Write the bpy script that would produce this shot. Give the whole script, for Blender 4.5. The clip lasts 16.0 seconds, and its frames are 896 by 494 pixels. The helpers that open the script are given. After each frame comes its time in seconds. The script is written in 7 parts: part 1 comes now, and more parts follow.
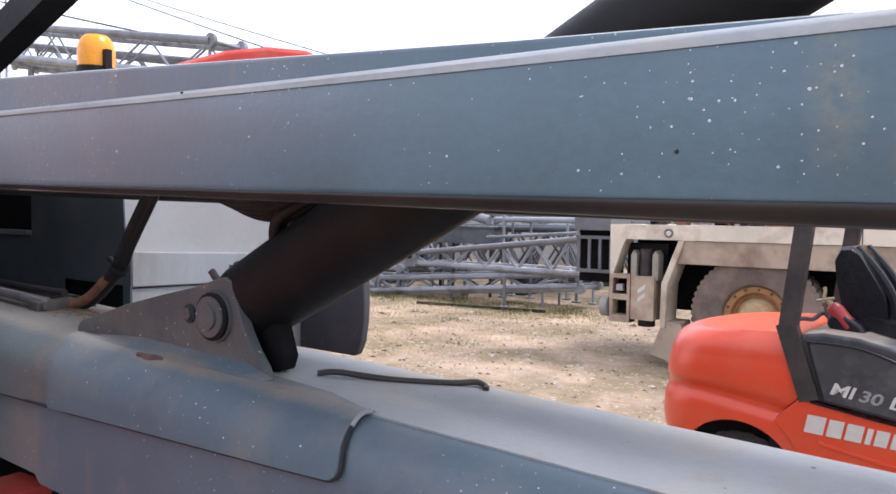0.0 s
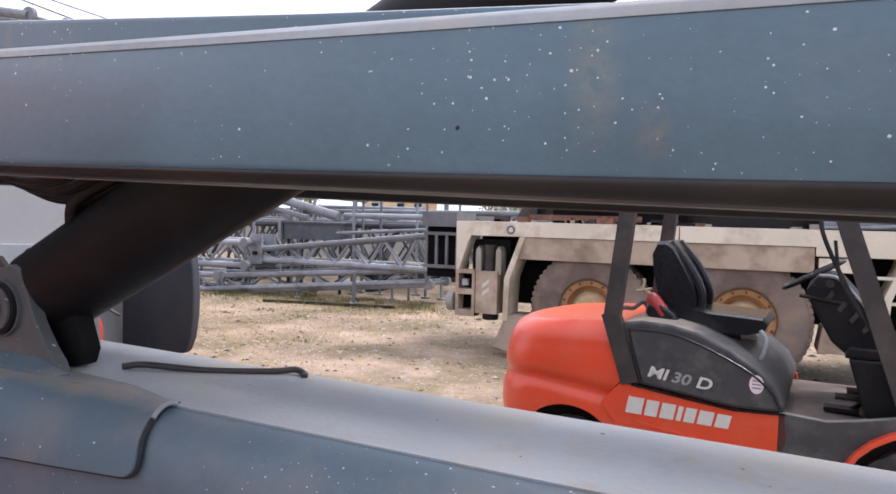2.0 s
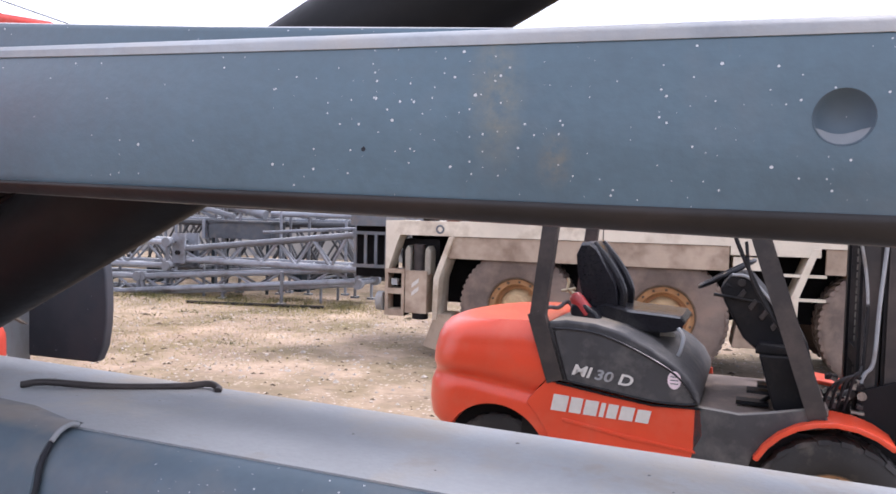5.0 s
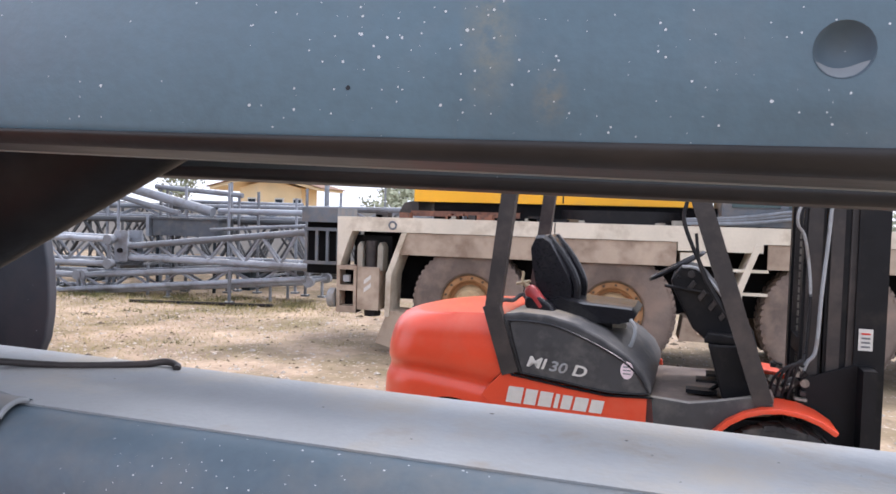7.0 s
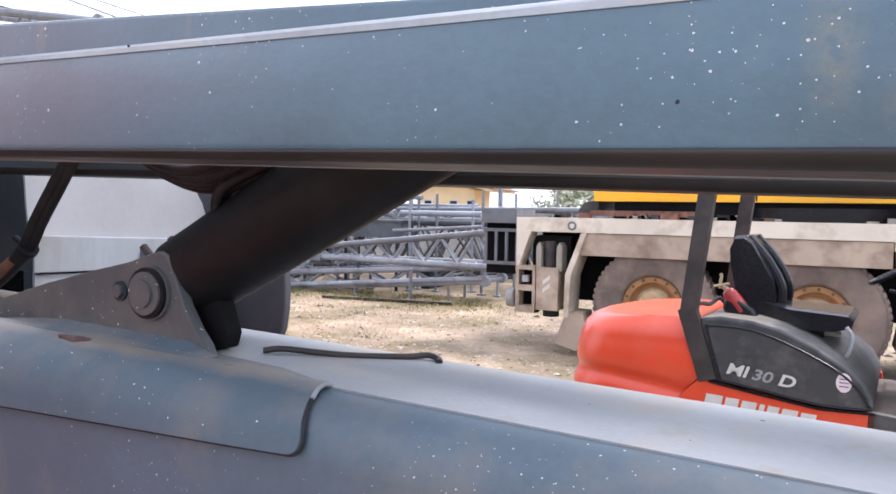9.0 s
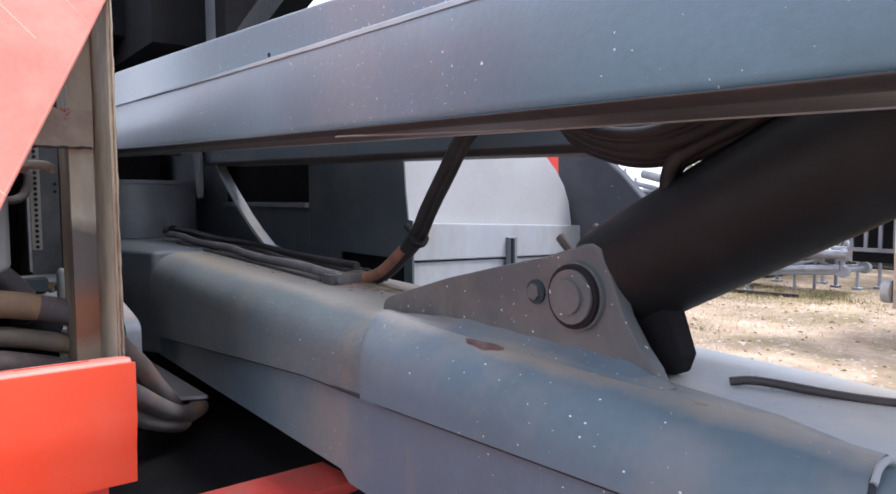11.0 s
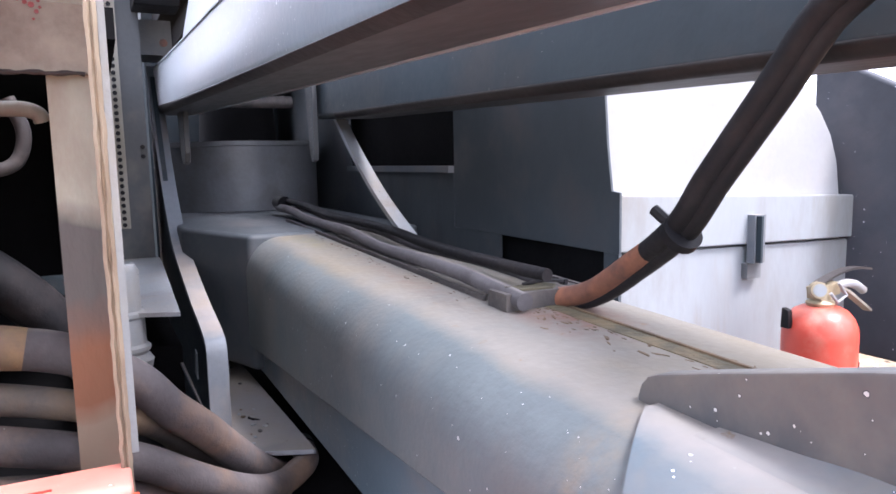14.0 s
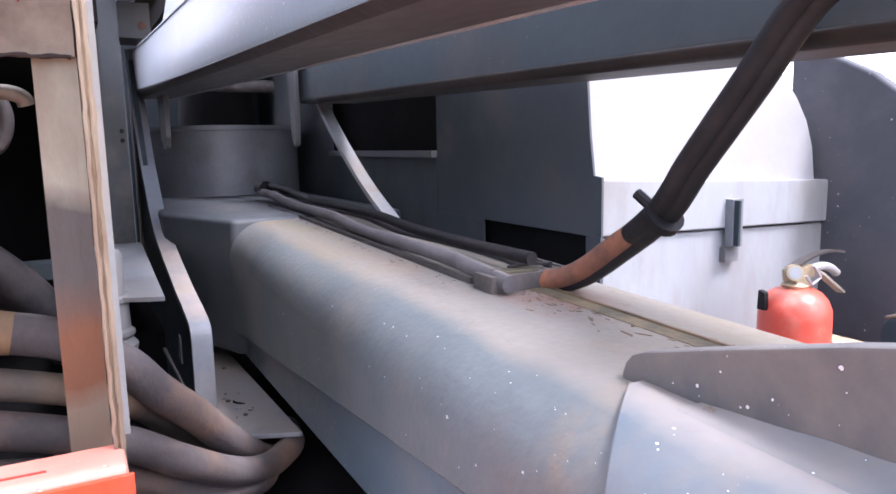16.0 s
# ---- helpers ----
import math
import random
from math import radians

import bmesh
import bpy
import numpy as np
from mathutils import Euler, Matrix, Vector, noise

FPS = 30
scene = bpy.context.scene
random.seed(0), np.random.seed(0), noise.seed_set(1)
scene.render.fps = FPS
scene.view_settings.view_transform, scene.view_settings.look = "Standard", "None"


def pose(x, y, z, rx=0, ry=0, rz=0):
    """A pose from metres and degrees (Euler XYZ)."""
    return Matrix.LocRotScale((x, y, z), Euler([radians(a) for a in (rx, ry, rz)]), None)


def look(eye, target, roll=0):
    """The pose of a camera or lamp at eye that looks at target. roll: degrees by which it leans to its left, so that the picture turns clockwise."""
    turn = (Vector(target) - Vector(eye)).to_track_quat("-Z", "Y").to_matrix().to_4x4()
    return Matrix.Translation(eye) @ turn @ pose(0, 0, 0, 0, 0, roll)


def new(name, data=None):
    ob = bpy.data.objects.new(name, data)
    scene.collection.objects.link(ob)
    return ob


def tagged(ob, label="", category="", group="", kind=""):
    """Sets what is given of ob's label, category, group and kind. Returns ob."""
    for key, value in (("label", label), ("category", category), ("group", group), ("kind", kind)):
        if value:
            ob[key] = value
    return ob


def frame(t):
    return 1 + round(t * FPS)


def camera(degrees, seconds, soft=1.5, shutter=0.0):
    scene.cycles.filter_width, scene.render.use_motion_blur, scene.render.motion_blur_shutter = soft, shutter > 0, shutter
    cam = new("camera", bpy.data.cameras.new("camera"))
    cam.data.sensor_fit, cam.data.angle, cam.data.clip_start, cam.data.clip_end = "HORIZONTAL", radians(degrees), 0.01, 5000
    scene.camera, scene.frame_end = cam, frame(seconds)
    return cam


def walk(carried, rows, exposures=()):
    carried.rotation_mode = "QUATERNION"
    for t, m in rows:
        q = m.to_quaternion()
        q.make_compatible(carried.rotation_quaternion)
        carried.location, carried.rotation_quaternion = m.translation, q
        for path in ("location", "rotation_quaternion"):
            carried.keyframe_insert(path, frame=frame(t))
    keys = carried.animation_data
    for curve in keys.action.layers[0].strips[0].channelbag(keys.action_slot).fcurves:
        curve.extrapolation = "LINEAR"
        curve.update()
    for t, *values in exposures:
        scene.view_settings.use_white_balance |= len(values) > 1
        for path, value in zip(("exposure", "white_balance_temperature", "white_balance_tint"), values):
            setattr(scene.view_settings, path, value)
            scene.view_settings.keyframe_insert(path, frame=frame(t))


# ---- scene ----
# ---- camera and its walk ----
cam = camera(65.07, 16.0, soft=1.6)
# seconds, x, y, z, yaw, pitch, roll
PATH = [
    (0, 0.0000, -0.4928, 1.6800, 35.559, -2.394, 0.801),
    (0.5, 0.0360, -0.4784, 1.6844, 31.692, -2.395, 0.847),
    (1, 0.0572, -0.4686, 1.6858, 28.445, -2.408, 1.173),
    (1.5, 0.0543, -0.4668, 1.6763, 25.047, -2.379, 1.262),
    (2, 0.0419, -0.4697, 1.6632, 23.526, -2.387, 1.375),
    (2.5, 0.0434, -0.4678, 1.6672, 22.378, -2.407, 1.354),
    (3, 0.0500, -0.4621, 1.6687, 20.975, -2.357, 1.342),
    (5.5, 0.0571, -0.4610, 1.6819, 16.881, -2.422, 1.548),
    (6, 0.0480, -0.4525, 1.6699, 15.537, -2.405, 1.598),
    (6.5, 0.0474, -0.4390, 1.6528, 14.402, -2.341, 1.555),
    (7, 0.0272, -0.4513, 1.6413, 13.841, -2.343, 1.625),
    (7.5, -0.0320, -0.4876, 1.6428, 14.115, -2.332, 1.591),
    (8, -0.0554, -0.5012, 1.6399, 17.278, -2.524, 1.473),
    (8.5, -0.0575, -0.5108, 1.6440, 22.177, -2.678, 1.268),
    (9, -0.0658, -0.5253, 1.6446, 27.615, -2.662, 1.078),
    (9.5, -0.0361, -0.5161, 1.6323, 34.970, -2.779, 0.822),
    (10, -0.0520, -0.4936, 1.6321, 43.457, -3.327, 0.614),
    (10.2, -0.1029, -0.4831, 1.6297, 46.318, -3.494, 0.510),
    (12.3, -0.7389, -0.2600, 1.6727, 61.383, -5.704, -1.333),
    (12.5, -0.7759, -0.2327, 1.6773, 63.389, -6.099, -1.300),
    (13, -0.8642, -0.2174, 1.6760, 64.229, -6.490, -1.243),
    (13.5, -0.9502, -0.2044, 1.6547, 64.074, -6.956, -1.243),
    (14, -0.9645, -0.1698, 1.6362, 63.687, -7.144, -1.222),
    (14.5, -0.9767, -0.1668, 1.6306, 63.162, -7.452, -1.232),
    (15, -0.9667, -0.1755, 1.6287, 62.550, -7.890, -1.114),
    (15.5, -0.9615, -0.1827, 1.6362, 62.161, -8.143, -1.109),
    (16, -0.9582, -0.1822, 1.6356, 62.033, -8.366, -1.121),
]
walk(cam, [(t, pose(x, y, z, 90 + p, 0, yaw) @ pose(0, 0, 0, 0, 0, r)) for t, x, y, z, yaw, p, r in PATH],
     [(0, 0.38, 6150, 19), (2.0, 0.25, 6200, 20), (3.0, 0.36, 6150, 20), (5.5, 0.42, 6100, 23), (6.0, 0.31, 6090, 23), (7.0, 0.43, 6100, 18), (8.0, 0.66, 6040, 17), (9.0, 0.69, 6000, 18), (10.2, 0.65, 5950, 17), (12.3, 1.3, 6020, 19), (13.0, 1.45, 6030, 20), (14.0, 1.76, 6040, 22), (16.0, 1.78, 6050, 26)])

# ---- world and light ----
world = bpy.data.worlds.new("sky")
scene.world = world
world.use_nodes = True
wt = world.node_tree
bg = wt.nodes["Background"]
sky = wt.nodes.new("ShaderNodeTexSky")
sky.sky_type, sky.sun_disc = "NISHITA", False
sky.sun_elevation, sky.sun_rotation = radians(58), radians(55)
sky.air_density, sky.dust_density, sky.ozone_density = 1.0, 6.0, 1.0
# a veil of high cloud whitens the sky
veil = wt.nodes.new("ShaderNodeMixRGB")
veil.inputs[0].default_value = 0.8
veil.inputs[2].default_value = (11.0, 11.6, 12.4, 1)
wt.links.new(sky.outputs[0], veil.inputs[1])
wt.links.new(veil.outputs[0], bg.inputs[0])
bg.inputs[1].default_value = 0.12
sun_data = bpy.data.lights.new("sun", "SUN")
sun_data.energy, sun_data.angle, sun_data.color = 2.2, radians(14), (1.0, 0.96, 0.9)
sun = new("sun", sun_data)
sun.matrix_world = look((10, 7, 20), (0, 0, 0))


# ---- materials ----
def mat(name, color, rough=0.6, metal=0.0, vary=0.15, scale=3.0, grain=60.0, bump=0.15, dirt=None, dirt_amount=0.4,
        dirt_scale=4.0, specks=None, speck_scale=30.0, speck_size=0.12, speck_share=0.4, island=0.0, coat=0.0, stretch=None, spec=0.5, stains=None, dust=None, stain_from=0.56, sheen=0.0, blots=()):
    """A weathered surface: broad tone change, fine grain and bump, stains, and small specks."""
    m = bpy.data.materials.new(name)
    m.use_nodes = True
    t = m.node_tree
    n, l = t.nodes, t.links
    b = n["Principled BSDF"]
    b.inputs["Metallic"].default_value = metal
    b.inputs["Coat Weight"].default_value, b.inputs["Coat Roughness"].default_value = coat, 0.3
    b.inputs["Specular IOR Level"].default_value = spec
    b.inputs["Sheen Weight"].default_value, b.inputs["Sheen Roughness"].default_value = sheen, 0.45
    b.inputs["Sheen Tint"].default_value = (0.9, 0.92, 0.95, 1)
    tc = n.new("ShaderNodeTexCoord")
    src = tc.outputs["Object"]
    if stretch:
        mp = n.new("ShaderNodeMapping")
        mp.inputs["Scale"].default_value = stretch
        l.new(src, mp.inputs[0])
        src = mp.outputs[0]

    def noise_tex(s, detail=4.0, rough_=0.55, vec=None):
        x = n.new("ShaderNodeTexNoise")
        x.inputs["Scale"].default_value, x.inputs["Detail"].default_value, x.inputs["Roughness"].default_value = s, detail, rough_
        l.new(vec or src, x.inputs["Vector"])
        return x.outputs["Fac"]

    def ramp(fac, a, c):
        x = n.new("ShaderNodeMapRange")
        x.inputs[1].default_value, x.inputs[2].default_value = a, c
        l.new(fac, x.inputs[0])
        return x.outputs[0]

    def mix(fac, a, c, mode="MIX"):
        x = n.new("ShaderNodeMixRGB")
        x.blend_type = mode
        for i, v in ((0, fac), (1, a), (2, c)):
            if hasattr(v, "is_linked"):
                l.new(v, x.inputs[i])
            elif i == 0:
                x.inputs[0].default_value = v
            else:
                x.inputs[i].default_value = (*v, 1)
        return x.outputs[0]

    dark = tuple(c * (1 - vary) for c in color)
    light = tuple(min(1, c * (1 + vary)) for c in color)
    broad = ramp(noise_tex(scale), 0.3, 0.7)
    fine = noise_tex(grain, 3.0)
    col = mix(broad, dark, light)
    g = mix(ramp(fine, 0.3, 0.7), (1 - vary * 0.5,) * 3, (1.0,) * 3)
    col = mix(1.0, col, g, "MULTIPLY")
    if island:
        oi = n.new("ShaderNodeObjectInfo")
        v = ramp(oi.outputs["Random"], 0, 1)
        r = n.new("ShaderNodeMapRange")
        r.inputs[3].default_value, r.inputs[4].default_value = 1 - island, 1.0
        l.new(v, r.inputs[0])
        col = mix(1.0, col, r.outputs[0], "MULTIPLY")
    if dirt:
        d = ramp(noise_tex(dirt_scale, 6.0, 0.65), 0.62 - dirt_amount * 0.35, 0.78 - dirt_amount * 0.25)
        dm = n.new("ShaderNodeMath")
        dm.operation = "MULTIPLY"
        dm.inputs[1].default_value = 0.85
        l.new(d, dm.inputs[0])
        col = mix(dm.outputs[0], col, dirt)
    if stains:
        # runs of rust and dirt, drawn out downwards
        mp2 = n.new("ShaderNodeMapping")
        mp2.inputs["Scale"].default_value = (6.0, 6.0, 1.0)
        l.new(tc.outputs["Object"], mp2.inputs[0])
        run = ramp(noise_tex(1.3, 5.0, 0.6, mp2.outputs[0]), stain_from, stain_from + 0.22)
        col = mix(run, col, stains)
    if specks:
        # chips lie on side and top faces alike: x along, y and z folded together
        sx = n.new("ShaderNodeSeparateXYZ")
        l.new(tc.outputs["Object"], sx.inputs[0])
        add = n.new("ShaderNodeMath")
        l.new(sx.outputs[1], add.inputs[0])
        l.new(sx.outputs[2], add.inputs[1])
        cx = n.new("ShaderNodeCombineXYZ")
        l.new(sx.outputs[0], cx.inputs[0])
        l.new(add.outputs[0], cx.inputs[1])
        wob = n.new("ShaderNodeTexNoise")
        wob.inputs["Scale"].default_value = 650
        l.new(tc.outputs["Object"], wob.inputs["Vector"])
        patch = ramp(noise_tex(3.2, 3.0), 0.40, 0.62)
        for sc, size, share in ((speck_scale, speck_size, speck_share * 0.12), (speck_scale * 1.9, speck_size * 1.1, speck_share), (speck_scale * 3.3, speck_size * 1.2, speck_share * 0.6)):
            v = n.new("ShaderNodeTexVoronoi")
            v.voronoi_dimensions = "2D"
            v.inputs["Scale"].default_value = sc
            l.new(cx.outputs[0], v.inputs["Vector"])
            sep = n.new("ShaderNodeSeparateColor")
            l.new(v.outputs["Color"], sep.inputs[0])
            # each chip has its own size and a ragged edge
            lim = n.new("ShaderNodeMath")
            lim.operation = "MULTIPLY"
            l.new(sep.outputs[1], lim.inputs[0])
            lim.inputs[1].default_value = size * 1.6
            wd = n.new("ShaderNodeMath")
            wd.operation = "MULTIPLY_ADD"
            l.new(wob.outputs["Fac"], wd.inputs[0])
            wd.inputs[1].default_value = size * 1.2
            l.new(v.outputs["Distance"], wd.inputs[2])
            near = n.new("ShaderNodeMath")
            near.operation = "LESS_THAN"
            l.new(wd.outputs[0], near.inputs[0])
            up = n.new("ShaderNodeMath")
            l.new(lim.outputs[0], up.inputs[0])
            up.inputs[1].default_value = size * 0.55
            l.new(up.outputs[0], near.inputs[1])
            # darker ring paints a small shadow round each chip
            wide = n.new("ShaderNodeMath")
            wide.operation = "MULTIPLY"
            l.new(up.outputs[0], wide.inputs[0])
            wide.inputs[1].default_value = 1.35
            rim = n.new("ShaderNodeMath")
            rim.operation = "LESS_THAN"
            l.new(wd.outputs[0], rim.inputs[0])
            l.new(wide.outputs[0], rim.inputs[1])
            sh = n.new("ShaderNodeMath")
            sh.operation = "MULTIPLY"
            l.new(patch, sh.inputs[0])
            sh.inputs[1].default_value = share
            few = n.new("ShaderNodeMath")
            few.operation = "LESS_THAN"
            l.new(sep.outputs[0], few.inputs[0])
            l.new(sh.outputs[0], few.inputs[1])
            both = n.new("ShaderNodeMath")
            both.operation = "MULTIPLY"
            l.new(near.outputs[0], both.inputs[0])
            l.new(few.outputs[0], both.inputs[1])
            edge = n.new("ShaderNodeMath")
            edge.operation = "MULTIPLY"
            l.new(rim.outputs[0], edge.inputs[0])
            l.new(few.outputs[0], edge.inputs[1])
            col = mix(edge.outputs[0], col, tuple(0.78 * c for c in color))
            col = mix(both.outputs[0], col, specks)
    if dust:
        # settled dust on upward faces, patchy at its rim; on lattice tubes, painted sunlight
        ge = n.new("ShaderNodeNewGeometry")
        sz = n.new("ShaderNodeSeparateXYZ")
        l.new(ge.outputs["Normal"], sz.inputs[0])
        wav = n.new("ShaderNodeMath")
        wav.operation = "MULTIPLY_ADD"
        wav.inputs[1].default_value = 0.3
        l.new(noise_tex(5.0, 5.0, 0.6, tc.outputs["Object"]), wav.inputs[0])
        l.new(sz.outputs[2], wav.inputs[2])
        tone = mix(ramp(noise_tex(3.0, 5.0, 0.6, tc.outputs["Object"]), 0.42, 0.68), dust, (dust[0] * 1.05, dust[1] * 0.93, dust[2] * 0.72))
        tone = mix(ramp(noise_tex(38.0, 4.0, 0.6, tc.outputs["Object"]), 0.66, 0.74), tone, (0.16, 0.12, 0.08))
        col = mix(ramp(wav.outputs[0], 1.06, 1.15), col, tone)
    for centre, radii, tint, share in blots:
        # a single stain with ragged rim: middle, half widths, colour, strength
        mp3 = n.new("ShaderNodeMapping")
        mp3.inputs["Scale"].default_value = [1 / r for r in radii]
        mp3.inputs["Location"].default_value = [-c / r for c, r in zip(centre, radii)]
        l.new(tc.outputs["Object"], mp3.inputs[0])
        far = n.new("ShaderNodeVectorMath")
        far.operation = "LENGTH"
        l.new(mp3.outputs[0], far.inputs[0])
        fade = n.new("ShaderNodeMath")
        fade.operation = "MULTIPLY"
        l.new(ramp(far.outputs["Value"], 1.0, 0.15), fade.inputs[0])
        l.new(ramp(noise_tex(1.6 / min(radii), 5.0, 0.65, tc.outputs["Object"]), 0.36, 0.66), fade.inputs[1])
        deep = n.new("ShaderNodeMath")
        deep.operation = "MULTIPLY"
        l.new(fade.outputs[0], deep.inputs[0])
        deep.inputs[1].default_value = share
        col = mix(deep.outputs[0], col, tint)
    l.new(col, b.inputs["Base Color"])
    rr = n.new("ShaderNodeMapRange")
    rr.inputs[3].default_value, rr.inputs[4].default_value = max(0.05, rough - 0.12), min(1, rough + 0.12)
    l.new(fine, rr.inputs[0])
    l.new(rr.outputs[0], b.inputs["Roughness"])
    bp = n.new("ShaderNodeBump")
    bp.inputs["Strength"].default_value, bp.inputs["Distance"].default_value = bump, 0.004
    l.new(fine, bp.inputs["Height"])
    l.new(bp.outputs[0], b.inputs["Normal"])
    return m


GREY = mat("grey paint", (0.058, 0.118, 0.162), 0.4, 0.0, 0.27, 3.0, 90, 0.12, dirt=(0.138, 0.15, 0.16), dirt_amount=0.36, dirt_scale=1.6, coat=0.45, sheen=0.65,
           specks=(0.5, 0.54, 0.57), speck_scale=34, speck_size=0.046, speck_share=0.75, stains=(0.25, 0.19, 0.1), stain_from=0.64, dust=(0.34, 0.34, 0.33),
           blots=(((-0.06, 0.0, 1.765), (0.022, 0.06, 0.06), (0.25, 0.225, 0.13), 0.5), ((-0.02, 0.0, 1.72), (0.014, 0.06, 0.022), (0.25, 0.19, 0.1), 0.42)))
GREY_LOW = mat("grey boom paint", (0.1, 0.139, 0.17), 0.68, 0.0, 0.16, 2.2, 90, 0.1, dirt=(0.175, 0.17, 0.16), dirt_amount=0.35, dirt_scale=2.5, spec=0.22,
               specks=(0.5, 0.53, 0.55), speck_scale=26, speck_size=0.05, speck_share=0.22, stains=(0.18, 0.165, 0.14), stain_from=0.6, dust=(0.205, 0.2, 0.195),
               blots=(((-1.3, 0.13, 1.39), (0.05, 0.06, 0.06), (0.26, 0.18, 0.1), 0.4),))
GREY_BARE = mat("grey boom paint clean", (0.103, 0.143, 0.178), 0.5, 0.0, 0.2, 2.2, 90, 0.1, dirt=(0.2, 0.19, 0.175), dirt_amount=0.34, dirt_scale=2.5,
                specks=(0.5, 0.53, 0.55), speck_scale=30, speck_size=0.047, speck_share=0.4, stains=(0.2, 0.18, 0.15), stain_from=0.62, spec=0.35)
LUG = mat("grey lug paint", (0.078, 0.084, 0.089), 0.5, 0.0, 0.16, 3.0, 90, 0.12, dirt=(0.15, 0.14, 0.125), dirt_amount=0.4, dirt_scale=4,
          specks=(0.5, 0.5, 0.5), speck_scale=26, speck_size=0.05, speck_share=0.3, spec=0.35)
PRIMER = mat("red-brown bared primer", (0.1, 0.052, 0.05), 0.7, 0.0, 0.3, 30, 120, 0.2, dirt=(0.17, 0.13, 0.12), dirt_amount=0.35, dirt_scale=40)
SEAM = mat("dark tone of chips and seam shadow", (0.03, 0.033, 0.04), 0.7, 0.0, 0.3, 8, 90, 0.2, spec=0.2)
POST = mat("blotched post steel", (0.42, 0.39, 0.29), 0.55, 0.0, 0.25, 9.0, 90, 0.3, dirt=(0.09, 0.078, 0.07), dirt_amount=0.55, dirt_scale=7, stains=(0.3, 0.12, 0.05), stain_from=0.64, stretch=(1, 1, 0.45))
# dirty plate, its dark blotches also painting the guard's shadow
PLATE = mat("dirty plate steel darkened for shade", (0.33, 0.3, 0.245), 0.6, 0.0, 0.3, 7.0, 90, 0.3, dirt=(0.13, 0.1, 0.09), dirt_amount=0.45, dirt_scale=9, stains=(0.24, 0.15, 0.11))
POST_LIP = mat("tan worn post lip", (0.32, 0.265, 0.19), 0.65, 0.0, 0.25, 12.0, 90, 0.3, dirt=(0.14, 0.09, 0.06), dirt_amount=0.5, dirt_scale=14, stretch=(1, 1, 0.3))
GRIME = mat("olive grime", (0.085, 0.075, 0.045), 0.85, 0.0, 0.35, 25, 140, 0.5, dirt=(0.16, 0.115, 0.06), dirt_amount=0.45, dirt_scale=22)
POST_WEB = mat("bare steel web", (0.43, 0.44, 0.36), 0.55, 0.1, 0.18, 9.0, 90, 0.25, dirt=(0.3, 0.25, 0.19), dirt_amount=0.4, dirt_scale=7, stretch=(1, 1, 0.45))
EDGE = mat("worn paint edge with light painted in", (0.3, 0.33, 0.355), 0.55, 0.0, 0.25, 4, 90, 0.2, dirt=(0.36, 0.35, 0.33), dirt_amount=0.5, dirt_scale=7)
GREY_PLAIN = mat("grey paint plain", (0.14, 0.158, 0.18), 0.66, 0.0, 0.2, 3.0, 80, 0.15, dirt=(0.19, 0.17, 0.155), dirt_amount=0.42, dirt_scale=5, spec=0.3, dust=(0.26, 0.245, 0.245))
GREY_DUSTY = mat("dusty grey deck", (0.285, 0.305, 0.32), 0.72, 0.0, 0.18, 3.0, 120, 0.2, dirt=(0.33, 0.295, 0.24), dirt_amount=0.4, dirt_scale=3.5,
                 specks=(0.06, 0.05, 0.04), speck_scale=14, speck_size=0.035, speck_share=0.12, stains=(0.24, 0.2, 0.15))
GREY_REAR = mat("grey boom paint by the turret", (0.114, 0.138, 0.148), 0.62, 0.0, 0.26, 3.0, 90, 0.2, dirt=(0.158, 0.152, 0.14), dirt_amount=0.5, dirt_scale=2.6, spec=0.35,
                specks=(0.42, 0.44, 0.45), speck_scale=24, speck_size=0.045, speck_share=0.22, stains=(0.16, 0.14, 0.105), stain_from=0.62, dust=(0.164, 0.158, 0.145),
                blots=(((-1.6, 0.3, 1.437), (0.13, 0.07, 0.1), (0.17, 0.055, 0.032), 1.0), ((-1.34, 0.15, 1.39), (0.04, 0.09, 0.08), (0.27, 0.18, 0.09), 0.5),
                       ((-1.9, 0.22, 1.45), (0.3, 0.03, 0.06), (0.17, 0.11, 0.085), 0.55), ((-2.35, 0.2, 1.46), (0.16, 0.05, 0.06), (0.19, 0.17, 0.08), 0.6), ((-1.75, 0.21, 1.44), (0.09, 0.02, 0.05), (0.08, 0.08, 0.08), 0.7)))
ENCLOSURE = mat("slate grey enclosure", (0.066, 0.078, 0.088), 0.6, 0.0, 0.22, 2.5, 60, 0.12, dirt=(0.092, 0.09, 0.093), dirt_amount=0.4, dirt_scale=5, spec=0.25, stains=(0.045, 0.045, 0.05))
GUARD = mat("dark slate guard paint", (0.052, 0.057, 0.068), 0.6, 0.0, 0.25, 2.5, 60, 0.12, dirt=(0.07, 0.066, 0.072), dirt_amount=0.4, dirt_scale=5, spec=0.3, specks=(0.4, 0.4, 0.42), speck_scale=20, speck_size=0.04, speck_share=0.2)
RED_FADED = mat("sun-faded red sheet", (0.68, 0.235, 0.18), 0.55, 0.0, 0.1, 3, 80, 0.12, dirt=(0.62, 0.3, 0.235), dirt_amount=0.4, dirt_scale=5, specks=(0.64, 0.42, 0.34), speck_scale=16, speck_size=0.05, speck_share=0.35)
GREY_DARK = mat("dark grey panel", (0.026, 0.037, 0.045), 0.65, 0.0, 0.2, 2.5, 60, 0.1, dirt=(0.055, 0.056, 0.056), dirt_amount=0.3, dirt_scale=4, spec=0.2)
